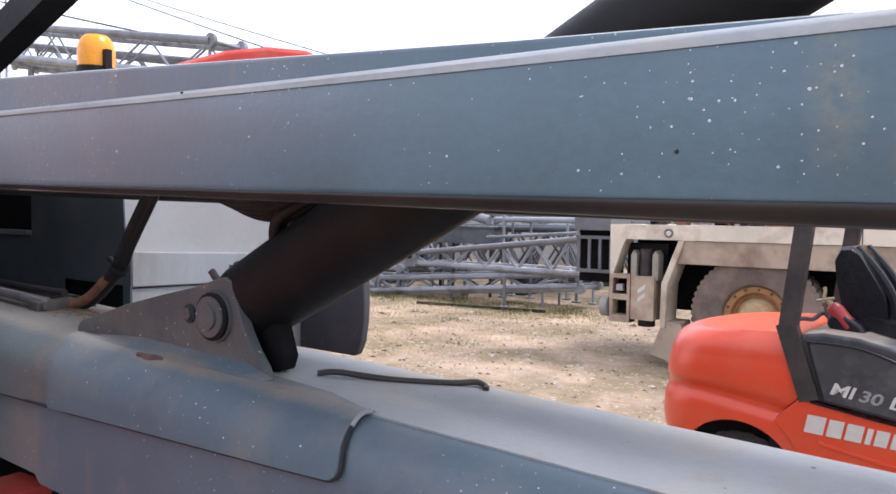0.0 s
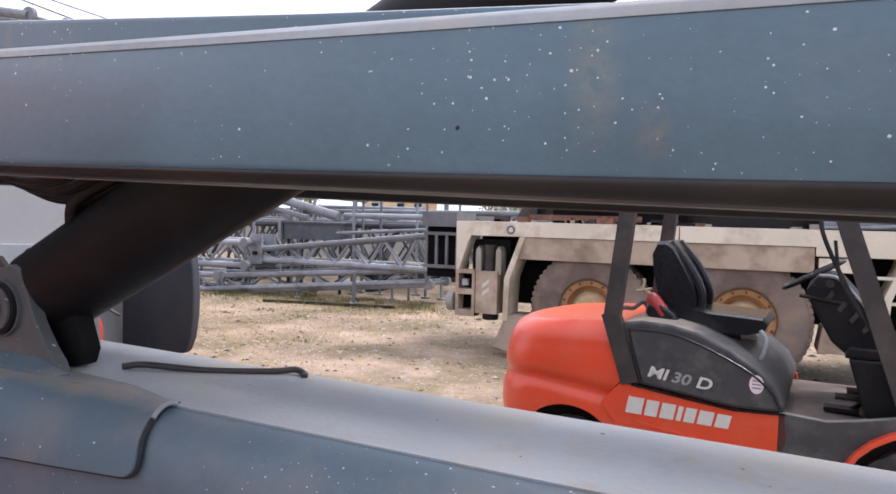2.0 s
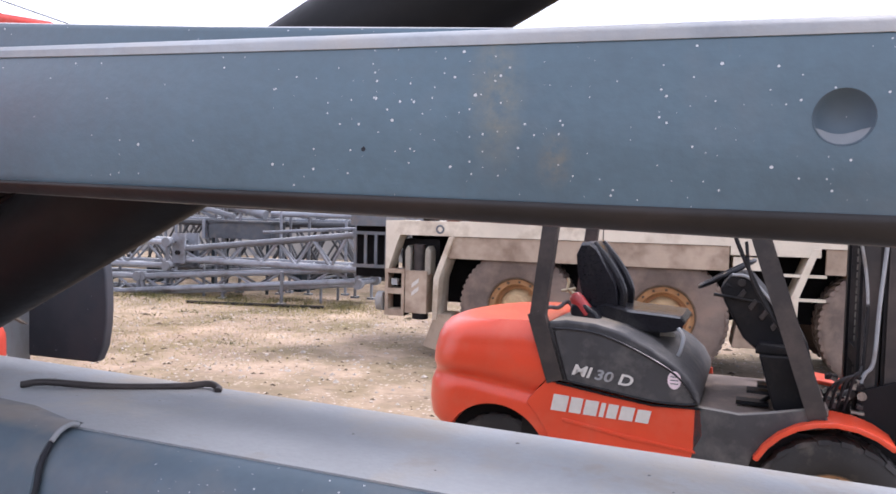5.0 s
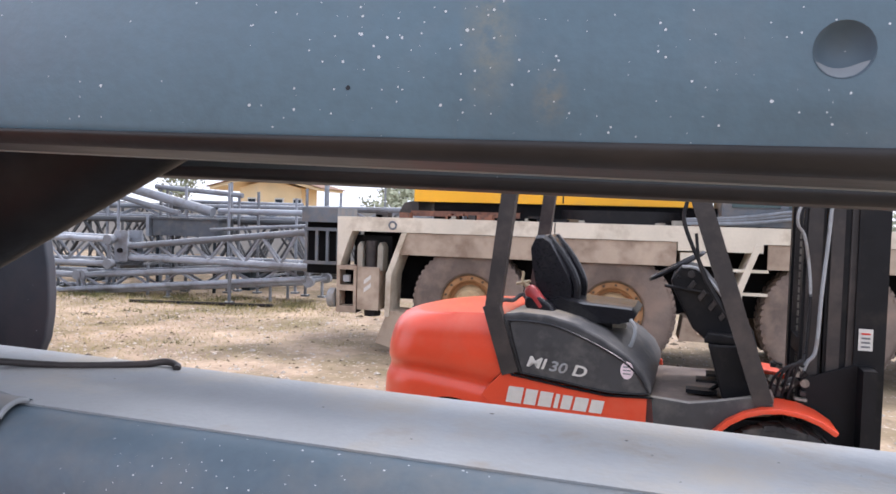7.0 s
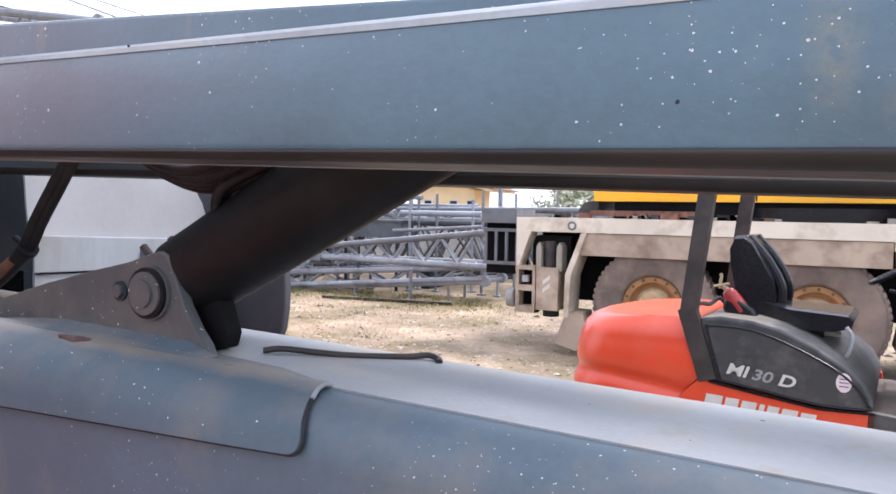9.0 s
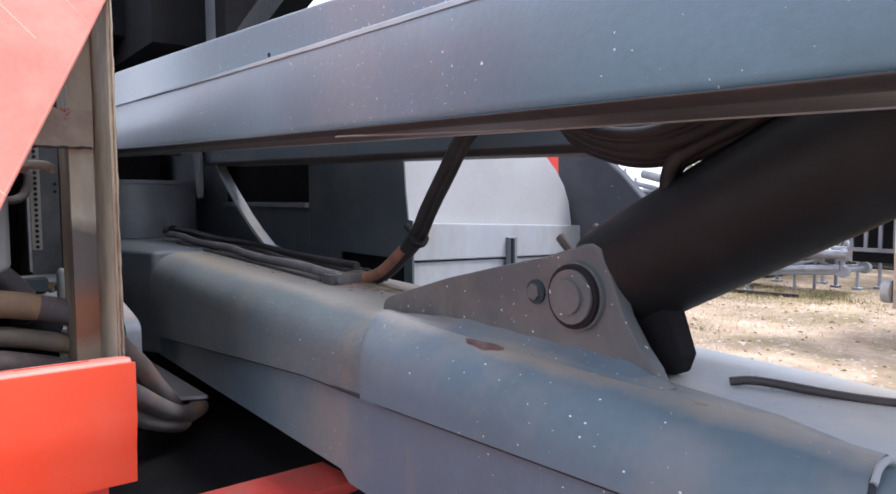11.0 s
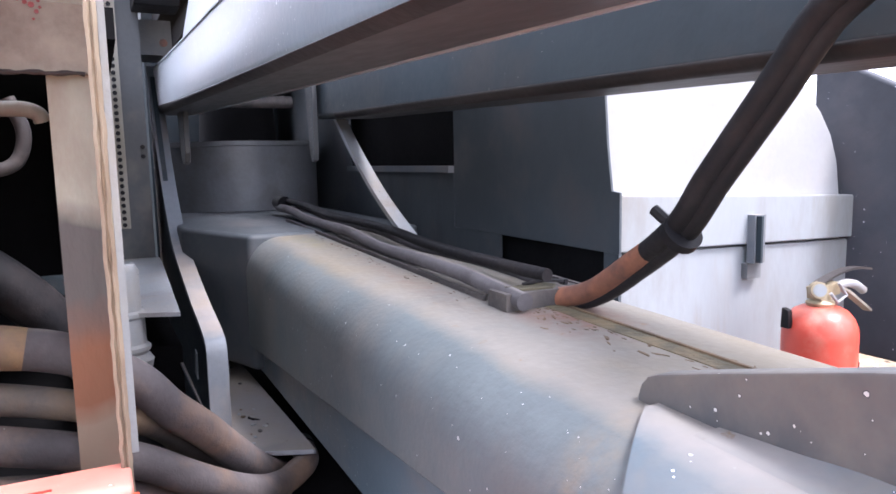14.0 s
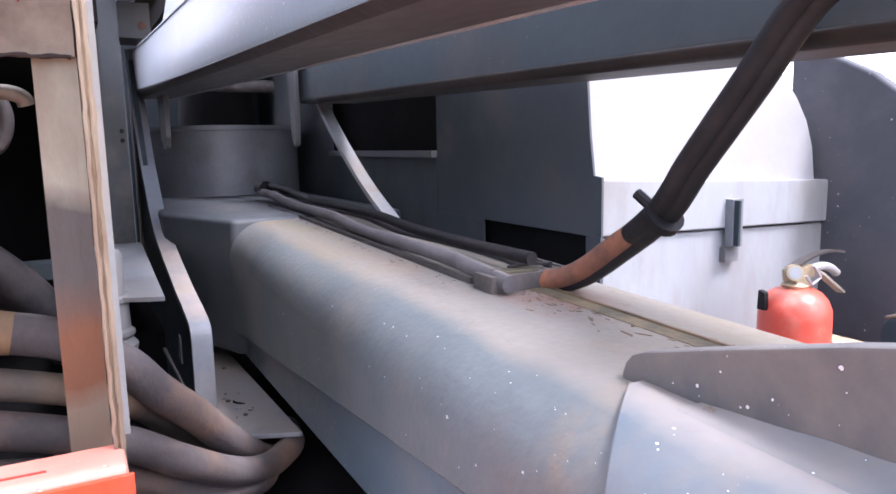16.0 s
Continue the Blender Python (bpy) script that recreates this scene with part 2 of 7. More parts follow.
# lighter than PALE: the sky's light on the upper cover is painted in
PALE_TOP = mat("pale hood paint with sky light mixed in", (0.325, 0.333, 0.34), 0.45, 0.0, 0.1, 2.5, 70, 0.08, dirt=(0.36, 0.34, 0.33), dirt_amount=0.3, dirt_scale=4)
PALE = mat("pale grey cover", (0.285, 0.31, 0.33), 0.5, 0.0, 0.1, 2.5, 70, 0.1, dirt=(0.2, 0.2, 0.19), dirt_amount=0.35, dirt_scale=5, stretch=(1, 1, 0.35), stains=(0.22, 0.2, 0.17))
STEEL = mat("bare dirty steel", (0.37, 0.345, 0.29), 0.5, 0.2, 0.3, 5.0, 90, 0.2, dirt=(0.1, 0.088, 0.078), dirt_amount=0.5, dirt_scale=5, stretch=(1, 1, 0.35), stains=(0.26, 0.11, 0.05))
STEEL_PALE = mat("dull bar steel", (0.33, 0.345, 0.36), 0.5, 0.2, 0.15, 5.0, 90, 0.15, dirt=(0.22, 0.18, 0.14), dirt_amount=0.3, dirt_scale=8)
CYL = mat("cylinder paint", (0.0095, 0.0095, 0.0105), 0.5, 0.0, 0.25, 2.0, 70, 0.1, dirt=(0.024, 0.0235, 0.0225), dirt_amount=0.4, dirt_scale=2.2, spec=0.2, dust=(0.042, 0.041, 0.039))
BLACK = mat("black steel", (0.007, 0.007, 0.009), 0.55, 0.0, 0.3, 6, 90, 0.15, dirt=(0.022, 0.019, 0.017), dirt_amount=0.3, dirt_scale=7, spec=0.25)
# for black parts, and for sheets that stand in for shade
VOID = mat("near-black of parts and unlit places", (0.008, 0.008, 0.009), 0.9, 0.0, 0.3, 6, 60, 0.2, spec=0.1)
RUBBER = mat("black hose rubber", (0.014, 0.014, 0.016), 0.55, 0.0, 0.3, 8, 120, 0.2, dirt=(0.035, 0.03, 0.03), dirt_amount=0.35, dirt_scale=9, spec=0.25)
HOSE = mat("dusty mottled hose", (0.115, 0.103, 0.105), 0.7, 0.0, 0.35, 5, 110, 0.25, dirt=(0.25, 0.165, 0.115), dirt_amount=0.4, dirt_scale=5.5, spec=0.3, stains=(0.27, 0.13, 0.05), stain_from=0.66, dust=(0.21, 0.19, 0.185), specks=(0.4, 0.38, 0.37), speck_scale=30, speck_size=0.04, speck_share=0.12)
HOSE_TAN = mat("tan stained hose", (0.12, 0.105, 0.092), 0.7, 0.0, 0.3, 6, 110, 0.25, dirt=(0.24, 0.16, 0.09), dirt_amount=0.46, dirt_scale=4.5, spec=0.3, stains=(0.1, 0.1, 0.098), dust=(0.18, 0.155, 0.135))
HOSE_DUST = mat("dust-covered hose", (0.115, 0.11, 0.118), 0.75, 0.0, 0.3, 6, 110, 0.25, dirt=(0.06, 0.055, 0.055), dirt_amount=0.42, dirt_scale=8, spec=0.3, dust=(0.17, 0.16, 0.162))
SLEEVE = mat("rusty orange sleeve", (0.23, 0.095, 0.055), 0.6, 0.0, 0.25, 9, 90, 0.2, dirt=(0.05, 0.03, 0.028), dirt_amount=0.5, dirt_scale=11)
SLEEVE_OCHRE = mat("ochre hose sleeve", (0.26, 0.165, 0.085), 0.7, 0.0, 0.3, 9, 90, 0.2, dirt=(0.13, 0.1, 0.085), dirt_amount=0.5, dirt_scale=8)
RED = mat("red body paint", (0.7, 0.066, 0.022), 0.36, 0.0, 0.08, 2.5, 80, 0.06, dirt=(0.66, 0.1, 0.05), dirt_amount=0.32, dirt_scale=4, coat=0.3)
RED_OLD = mat("faded red panel", (0.54, 0.042, 0.028), 0.5, 0.0, 0.15, 3, 80, 0.1, dirt=(0.46, 0.11, 0.075), dirt_amount=0.35, dirt_scale=5)
RED_DECK = mat("scuffed red deck paint", (0.36, 0.03, 0.022), 0.55, 0.0, 0.2, 4, 80, 0.15, dirt=(0.15, 0.06, 0.045), dirt_amount=0.45, dirt_scale=5)
RED_CAN = mat("extinguisher red", (0.62, 0.085, 0.055), 0.35, 0.0, 0.08, 6, 90, 0.05, dirt=(0.55, 0.2, 0.15), dirt_amount=0.25, dirt_scale=10)
BRASS = mat("dull brass", (0.4, 0.33, 0.22), 0.45, 0.5, 0.2, 20, 90, 0.1)
CREAM = mat("cream crane paint", (0.68, 0.62, 0.51), 0.6, 0.0, 0.12, 1.5, 40, 0.1, dirt=(0.36, 0.29, 0.21), dirt_amount=0.4, dirt_scale=2.2)
BEIGE = mat("dusty beige skirt", (0.43, 0.345, 0.265), 0.7, 0.0, 0.15, 1.2, 40, 0.1, dirt=(0.2, 0.14, 0.1), dirt_amount=0.5, dirt_scale=2.5)
TYRE = mat("dusty tyre rubber", (0.175, 0.137, 0.117), 0.85, 0.0, 0.3, 2.5, 60, 0.3, dirt=(0.26, 0.195, 0.155), dirt_amount=0.5, dirt_scale=3)
TYRE_DARK = mat("black tyre", (0.028, 0.027, 0.027), 0.8, 0.0, 0.3, 4, 60, 0.3, dirt=(0.1, 0.085, 0.07), dirt_amount=0.35, dirt_scale=6)
HUB = mat("dusty tan hub", (0.5, 0.36, 0.2), 0.7, 0.0, 0.2, 6, 60, 0.2, dirt=(0.3, 0.18, 0.1), dirt_amount=0.4, dirt_scale=7)
DRUM = mat("scuffed grey drum", (0.18, 0.194, 0.21), 0.42, 0.3, 0.2, 5, 90, 0.15, dirt=(0.14, 0.14, 0.14), dirt_amount=0.35, dirt_scale=6)
TRAY = mat("grimy tray steel", (0.052, 0.048, 0.049), 0.7, 0.0, 0.3, 6, 90, 0.35, dirt=(0.125, 0.11, 0.1), dirt_amount=0.4, dirt_scale=9)
RED_DARK = mat("dark red enamel", (0.33, 0.03, 0.03), 0.35, 0.0, 0.15, 8, 90, 0.05, dirt=(0.2, 0.06, 0.05), dirt_amount=0.3, dirt_scale=10)
RIM = mat("rusty ochre rim", (0.42, 0.225, 0.1), 0.65, 0.0, 0.2, 5, 60, 0.2, dirt=(0.22, 0.11, 0.055), dirt_amount=0.4, dirt_scale=6)
CRATE = mat("slate crate paint", (0.07, 0.08, 0.092), 0.6, 0.0, 0.3, 3, 60, 0.15, dirt=(0.13, 0.12, 0.11), dirt_amount=0.4, dirt_scale=4, dust=(0.3, 0.3, 0.3))
YELLOW = mat("yellow crane body", (0.85, 0.42, 0.012), 0.45, 0.0, 0.06, 1.5, 40, 0.05, dirt=(0.6, 0.33, 0.06), dirt_amount=0.15, dirt_scale=2)
# rear sections: the shade inside the stack is put into this darker colour
LATTICE_SHADE = mat("dirty rear tube darkened for shade", (0.11, 0.12, 0.132), 0.7, 0.1, 0.25, 1.5, 30, 0.1, dirt=(0.07, 0.062, 0.055), dirt_amount=0.4, dirt_scale=2, island=0.5, dust=(0.25, 0.255, 0.26))
# its pale dust tone stands in for the sunlit tops of the tubes
LATTICE = mat("galvanised tube with painted sunlit tops", (0.3, 0.33, 0.372), 0.5, 0.1, 0.25, 1.5, 30, 0.1, island=0.45, dirt=(0.11, 0.105, 0.1), dirt_amount=0.4, dirt_scale=2, dust=(0.6, 0.64, 0.69))
PLASTIC = mat("black textured plastic", (0.05, 0.05, 0.053), 0.6, 0.0, 0.2, 5, 200, 0.25, dirt=(0.11, 0.105, 0.1), dirt_amount=0.42, dirt_scale=7, spec=0.4, dust=(0.23, 0.215, 0.2))
VINYL = mat("black seat vinyl", (0.008, 0.008, 0.011), 0.3, 0.0, 0.2, 8, 150, 0.1, dirt=(0.03, 0.03, 0.03), dirt_amount=0.2, dirt_scale=6, spec=0.35)
PILLAR = mat("dusty black guard steel", (0.04, 0.035, 0.034), 0.5, 0.0, 0.2, 3, 90, 0.1, dirt=(0.075, 0.06, 0.054), dirt_amount=0.45, dirt_scale=5, spec=0.35)
WHITE = mat("white lettering", (0.6, 0.585, 0.55), 0.5, 0.0, 0.06, 20, 90, 0.03)
PINK = mat("pale round sticker", (0.72, 0.6, 0.64), 0.5, 0.0, 0.12, 30, 90, 0.03)
AMBER = mat("amber lens", (0.95, 0.36, 0.01), 0.25, 0.0, 0.1, 8, 60, 0.03)
WALL_YELLOW = mat("pale yellow house wall", (0.82, 0.63, 0.36), 0.8, 0.0, 0.1, 1, 20, 0.1, dirt=(0.66, 0.55, 0.4), dirt_amount=0.25, dirt_scale=1)
ROOF = mat("brown sheet roof", (0.22, 0.13, 0.08), 0.7, 0.0, 0.2, 1, 20, 0.1)
CABLE = mat("black cable", (0.015, 0.015, 0.016), 0.6)
RUST = mat("flaking rust", (0.14, 0.095, 0.055), 0.8, 0.0, 0.3, 12, 120, 0.4, dirt=(0.06, 0.045, 0.03), dirt_amount=0.5, dirt_scale=14)
# far twin of the grey arm; its shade is put into this colour
FAR = mat("slate arm paint with shade mixed in", (0.05, 0.067, 0.078), 0.5, 0.0, 0.2, 2.5, 60, 0.12, dirt=(0.08, 0.08, 0.08), dirt_amount=0.35, dirt_scale=3, spec=0.35, specks=(0.4, 0.42, 0.43), speck_scale=26, speck_size=0.035, speck_share=0.15)
UNDER = mat("underside paint with shade mixed in", (0.066, 0.07, 0.075), 0.5, 0.0, 0.25, 4, 80, 0.2, dirt=(0.105, 0.1, 0.096), dirt_amount=0.4, dirt_scale=3, spec=0.35, stretch=(0.3, 1, 1))
LIP = mat("lip paint with shade mixed in", (0.028, 0.026, 0.026), 0.5, 0.0, 0.25, 4, 80, 0.15, dirt=(0.05, 0.042, 0.039), dirt_amount=0.45, dirt_scale=3, spec=0.25)

# bare steel above, grime half way down and rust towards the foot, as the paint was lost
t = POST_WEB.node_tree
pos = t.nodes.new("ShaderNodeNewGeometry")
sep = t.nodes.new("ShaderNodeSeparateXYZ")
t.links.new(pos.outputs["Position"], sep.inputs[0])
wob = t.nodes.new("ShaderNodeTexNoise")
wob.inputs["Scale"].default_value = 22
t.links.new(pos.outputs["Position"], wob.inputs["Vector"])
old = t.nodes["Principled BSDF"].inputs["Base Color"].links[0].from_socket
for z0, z1, tone, share in ((1.603, 1.575, (0.08, 0.075, 0.075), 0.92), (1.50, 1.45, (0.25, 0.095, 0.04), 0.85), (1.40, 1.375, (0.33, 0.27, 0.2), 0.7)):
    add = t.nodes.new("ShaderNodeMath")
    add.operation = "MULTIPLY_ADD"
    add.inputs[1].default_value = 0.05
    t.links.new(wob.outputs["Fac"], add.inputs[0])
    t.links.new(sep.outputs[2], add.inputs[2])
    rng_ = t.nodes.new("ShaderNodeMapRange")
    rng_.inputs[1].default_value, rng_.inputs[2].default_value, rng_.inputs[4].default_value = z0 + 0.025, z1 + 0.025, share
    t.links.new(add.outputs[0], rng_.inputs[0])
    mx = t.nodes.new("ShaderNodeMixRGB")
    t.links.new(rng_.outputs[0], mx.inputs[0])
    t.links.new(old, mx.inputs[1])
    mx.inputs[2].default_value = (*tone, 1)
    old = mx.outputs[0]
t.links.new(old, t.nodes["Principled BSDF"].inputs["Base Color"])


# ---- mesh tools ----
def finish(name, bm, material, parent=None, label="", smooth=None):
    """Links a bmesh as one mesh object; with a parent it becomes a part."""
    bmesh.ops.recalc_face_normals(bm, faces=bm.faces)
    me = bpy.data.meshes.new(name)
    bm.to_mesh(me)
    bm.free()
    me.materials.append(material)
    if smooth is not None:
        me.shade_smooth()
        me.set_sharp_from_angle(angle=radians(smooth))
    ob = new(name, me)
    if smooth is not None:
        w = ob.modifiers.new("weighted", "WEIGHTED_NORMAL")
        w.weight, w.keep_sharp = 100, True
    if parent:
        ob.parent = parent
    if label:
        ob["label"] = label
    return ob


def part(name, bm, material, parent, label="", smooth=35):
    return finish(name, bm, material, parent, label, smooth)


def thing(name, label, category, group="", at=None, kind=""):
    """An Empty that carries the parts of one thing."""
    ob = new(name)
    ob.empty_display_size = 0.1
    if at is not None:
        ob.matrix_basis = at
    return tagged(ob, label, category, group, kind)


def bevel(bm, w, seg=2, angle=30):
    if w > 0:
        edges = [e for e in bm.edges if len(e.link_faces) == 2 and e.calc_face_angle(0) > radians(angle)]
        bmesh.ops.bevel(bm, geom=edges, offset=w, segments=seg, profile=0.5, affect="EDGES", clamp_overlap=True)
    return bm


def box(x0, x1, y0, y1, z0, z1, b=0.0, seg=2, into=None):
    bm = bmesh.new()
    v = [bm.verts.new(p) for p in ((x0, y0, z0), (x1, y0, z0), (x1, y1, z0), (x0, y1, z0), (x0, y0, z1), (x1, y0, z1), (x1, y1, z1), (x0, y1, z1))]
    for f in ((0, 3, 2, 1), (4, 5, 6, 7), (0, 1, 5, 4), (1, 2, 6, 5), (2, 3, 7, 6), (3, 0, 4, 7)):
        bm.faces.new([v[i] for i in f])
    bevel(bm, b, seg)
    return join(into, bm)


def join(into, bm):
    """Adds bm to the bmesh into, if there is one."""
    if into is None:
        return bm
    me = bpy.data.meshes.new("t")
    bm.to_mesh(me)
    bm.free()
    into.from_mesh(me)
    bpy.data.meshes.remove(me)
    return into


def prism(pts, c0, c1, plane="xz", b=0.0, seg=2, into=None):
    """A polygon in a plane, from c0 to c1 along the third axis."""
    bm = bmesh.new()

    def at(p, c):
        a, d = p
        return {"xz": (a, c, d), "xy": (a, d, c), "yz": (c, a, d)}[plane]
    lo, hi = [bm.verts.new(at(p, c0)) for p in pts], [bm.verts.new(at(p, c1)) for p in pts]
    k = len(pts)
    bm.faces.new(lo)
    bm.faces.new(hi[::-1])
    for i in range(k):
        bm.faces.new((lo[i], lo[(i + 1) % k], hi[(i + 1) % k], hi[i]))
    bmesh.ops.recalc_face_normals(bm, faces=bm.faces)
    bevel(bm, b, seg)
    return join(into, bm)


def loft(rings, closed=True, cap=True, into=None):
    """Skins a row of equal rings of points."""
    bm = bmesh.new()
    vs = [[bm.verts.new(p) for p in r] for r in rings]
    k = len(rings[0])
    for a, c in zip(vs, vs[1:]):
        for i in range(k if closed else k - 1):
            bm.faces.new((a[i], a[(i + 1) % k], c[(i + 1) % k], c[i]))
    if cap and closed:
        bm.faces.new(vs[0][::-1])
        bm.faces.new(vs[-1])
    return join(into, bm)


def smooth_path(pts, steps=8):
    """A Catmull-Rom line through the points."""
    p = [Vector(q) for q in pts]
    p = [p[0] * 2 - p[1]] + p + [p[-1] * 2 - p[-2]]
    out = []
    for i in range(1, len(p) - 2):
        for s in range(steps):
            t = s / steps
            a, b, c, d = p[i - 1:i + 3]
            out.append(0.5 * ((2 * b) + (c - a) * t + (2 * a - 5 * b + 4 * c - d) * t * t + (3 * b - a - 3 * c + d) * t ** 3))
    return out + [p[-2]]


def tube(pts, r, seg=12, into=None, cap=True):
    """A round tube along a line; r is one radius or one a point."""
    p = [Vector(q) for q in pts]
    rings = []
    up = None
    for i, q in enumerate(p):
        d = (p[min(i + 1, len(p) - 1)] - p[max(i - 1, 0)]).normalized()
        if up is None:
            up = d.orthogonal().normalized()
        up = (up - d * up.dot(d)).normalized()
        side = d.cross(up)
        rad = r[i] if isinstance(r, (list, tuple)) else r
        rings.append([q + (up * math.cos(a) + side * math.sin(a)) * rad for a in (math.tau * j / seg for j in range(seg))])
    return loft(rings, cap=cap, into=into)


def rod(a, b, r, seg=12, into=None, b_r=None):
    return tube([a, b], [r, r if b_r is None else b_r], seg, into)


def strip(pts, w, t, across=(0, 1, 0), into=None):
    """A flat bar along a line: w across, t thick."""
    p = [Vector(q) for q in pts]
    c = Vector(across).normalized()
    rings = []
    for i, q in enumerate(p):
        d = (p[min(i + 1, len(p) - 1)] - p[max(i - 1, 0)]).normalized()
        n = d.cross(c).normalized()
        rings.append([q + c * w / 2 * a + n * t / 2 * e for a, e in ((-1, -1), (1, -1), (1, 1), (-1, 1))])
    return loft(rings, into=into)


def lathe(profile, seg=32, axis="z", at=(0, 0, 0), into=None, cap=True):
    """Turns (radius, height) pairs round an axis."""
    rings = []
    for r, h in profile:
        ring = []
        for j in range(seg):
            a = math.tau * j / seg
            c, s = max(r, 1e-4) * math.cos(a), max(r, 1e-4) * math.sin(a)
            q = {"z": (c, s, h), "y": (c, h, s), "x": (h, c, s)}[axis]
            ring.append(Vector(q) + Vector(at))
        rings.append(ring)
    return loft(rings, cap=cap, into=into)


def move(bm, m):
    bm.transform(m)
    return bm


def disc(center, normal, r, t, seg=20, into=None):
    n = Vector(normal).normalized()
    return rod(Vector(center), Vector(center) + n * t, r, seg, into)


def lettering(text, size, m, material, parent, name="lettering", thick=0.001, label=""):
    c = bpy.data.curves.new(name, "FONT")
    c.body, c.size, c.extrude, c.align_x, c.offset = text, size, thick, "LEFT", size * 0.022
    tmp = bpy.data.objects.new("t", c)
    me = bpy.data.meshes.new_from_object(tmp)
    bpy.data.objects.remove(tmp)
    bpy.data.curves.remove(c)
    me.transform(m)
    me.materials.append(material)
    ob = new(name, me)
    ob.parent = parent
    if label:
        ob["label"] = label
    return ob


# ---- the boom lift in front: twin arms over a lower boom ----
def arm_bottom(x):
    return 1.680 - 0.033 * x


def arm_top(x):
    """The arm is slightly bowed along its upper edge."""
    return 1.8075 - 0.0202 * x + 0.0046 * x * x


def lip_top(x):
    return max(1.6919 - 0.0196 * x + 0.0051 * x * x, arm_bottom(x) + 0.003)


def far_bottom(x):
    return 1.6765 - 0.0255 * x


def deck(x):
    return 1.422 - 0.028 * (x + 0.44)


def sheared(y0, y1, x0, x1, low, high, b, name, material, parent, label="", seg=3):
    """A straight member between two sloping lines, low(x) and high(x)."""
    xs = [x0 + (x1 - x0) * i / 12 for i in range(13)]
    bm = prism([(x, low(x)) for x in xs] + [(x, high(x)) for x in reversed(xs)], y0, y1, "xz", b, seg)
    return part(name, bm, material, parent, label)


def carved(bm, cutter):
    """The first solid less the second, as a bmesh."""
    a, c = finish("solid", bm, GREY), finish("cutter", cutter, GREY)
    mod = a.modifiers.new("cut", "BOOLEAN")
    mod.object, mod.operation, mod.solver = c, "DIFFERENCE", "EXACT"
    me = bpy.data.meshes.new_from_object(a.evaluated_get(bpy.context.evaluated_depsgraph_get()))
    out = bmesh.new()
    out.from_mesh(me)
    for ob in (a, c):
        bpy.data.objects.remove(ob)
    bpy.data.meshes.remove(me)
    return out


lift = thing("boom_lift", "grey boom lift with twin arms above a lower boom", "boom lift")


def upper_arm():
    near = sheared(0.0, 0.1, -3.245, 1.5, arm_bottom, arm_top, 0.013, "near_arm", GREY, lift, "grey painted box arm with pale paint chips")
    # a round hole with a dished cup
    cup = lathe([(0.0, 0.0135), (0.004, 0.0132), (0.008, 0.0118), (0.0115, 0.0092), (0.014, 0.006), (0.0158, 0.0025), (0.0169, -0.0004)], 32, "y", (0.148, 0.0, 1.745), cap=False)
    cutter = finish("cutter", rod((0.148, -0.02, 1.745), (0.148, 0.045, 1.745), 0.0167, 32), GREY)
    mod = near.modifiers.new("hole", "BOOLEAN")
    mod.object, mod.operation, mod.solver = cutter, "DIFFERENCE", "EXACT"
    dg = bpy.context.evaluated_depsgraph_get()
    me = bpy.data.meshes.new_from_object(near.evaluated_get(dg))
    near.modifiers.clear()
    near.data = me
    bpy.data.objects.remove(cutter)
    # pale dust lying in the lower part of the dish
    bm = bmesh.new()
    dish = [(0.0085, 0.0112), (0.0115, 0.0088), (0.014, 0.0056), (0.0157, 0.0022)]
    rows = []
    for i in range(15):
        q = radians(202 + 136 * i / 14)
        k = math.sin(math.pi * i / 14) ** 0.5
        rows.append([bm.verts.new((0.148 + r * math.cos(q), d, 1.745 + r * math.sin(q))) for r, d in [(0.0157 - (0.0157 - r0) * k, 0.0022 + (d0 - 0.0022) * k) for r0, d0 in dish]])
    for i in range(14):
        for j in range(3):
            bm.faces.new((rows[i][j], rows[i + 1][j], rows[i + 1][j + 1], rows[i][j + 1]))
    part("dust_in_hole", bm, PALE, near, "pale dust in the dished hole")
    part("hole_cup", cup, GREY_BARE, near, "dished round hole in the arm")
    bm = prism([(-2.63, 1.868), (-0.06, 1.80), (-0.05, 1.8135), (-0.3, 1.829), (-1.0, 1.880), (-2.0, 1.946), (-2.43, 1.973), (-2.62, 1.905)], 0.016, 0.09, "xz", 0.006)
    part("arm_fin", bm, GREY, near, "tapered grey top plate")
    # single chips in the paint of the near face
    rng = random.Random(41)
    for x, z, r in ((-0.157, 1.728, 0.0018), (-1.37, 1.846, 0.003), (-0.74, 1.822, 0.0014)):
        pts = [(x + r * rng.uniform(0.6, 1.3) * math.cos(math.tau * k / 8), z + r * rng.uniform(0.6, 1.3) * math.sin(math.tau * k / 8)) for k in range(8)]
        part("dark_chip", prism(pts, -0.0005, 0.002, "xz"), SEAM, near, "dark chip in the paint")
    # rounded lip along the bottom edges, its shade put in dark colour
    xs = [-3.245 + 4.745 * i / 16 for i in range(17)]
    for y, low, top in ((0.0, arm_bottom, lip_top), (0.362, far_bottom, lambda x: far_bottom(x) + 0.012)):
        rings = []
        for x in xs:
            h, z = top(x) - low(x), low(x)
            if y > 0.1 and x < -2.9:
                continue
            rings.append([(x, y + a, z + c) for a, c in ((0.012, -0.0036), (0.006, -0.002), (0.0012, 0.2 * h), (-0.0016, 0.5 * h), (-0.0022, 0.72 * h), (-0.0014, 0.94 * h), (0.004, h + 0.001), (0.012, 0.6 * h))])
        part("bottom_lip", loft(rings), LIP, near, "lower lip, its shade in the dark colour", 75)
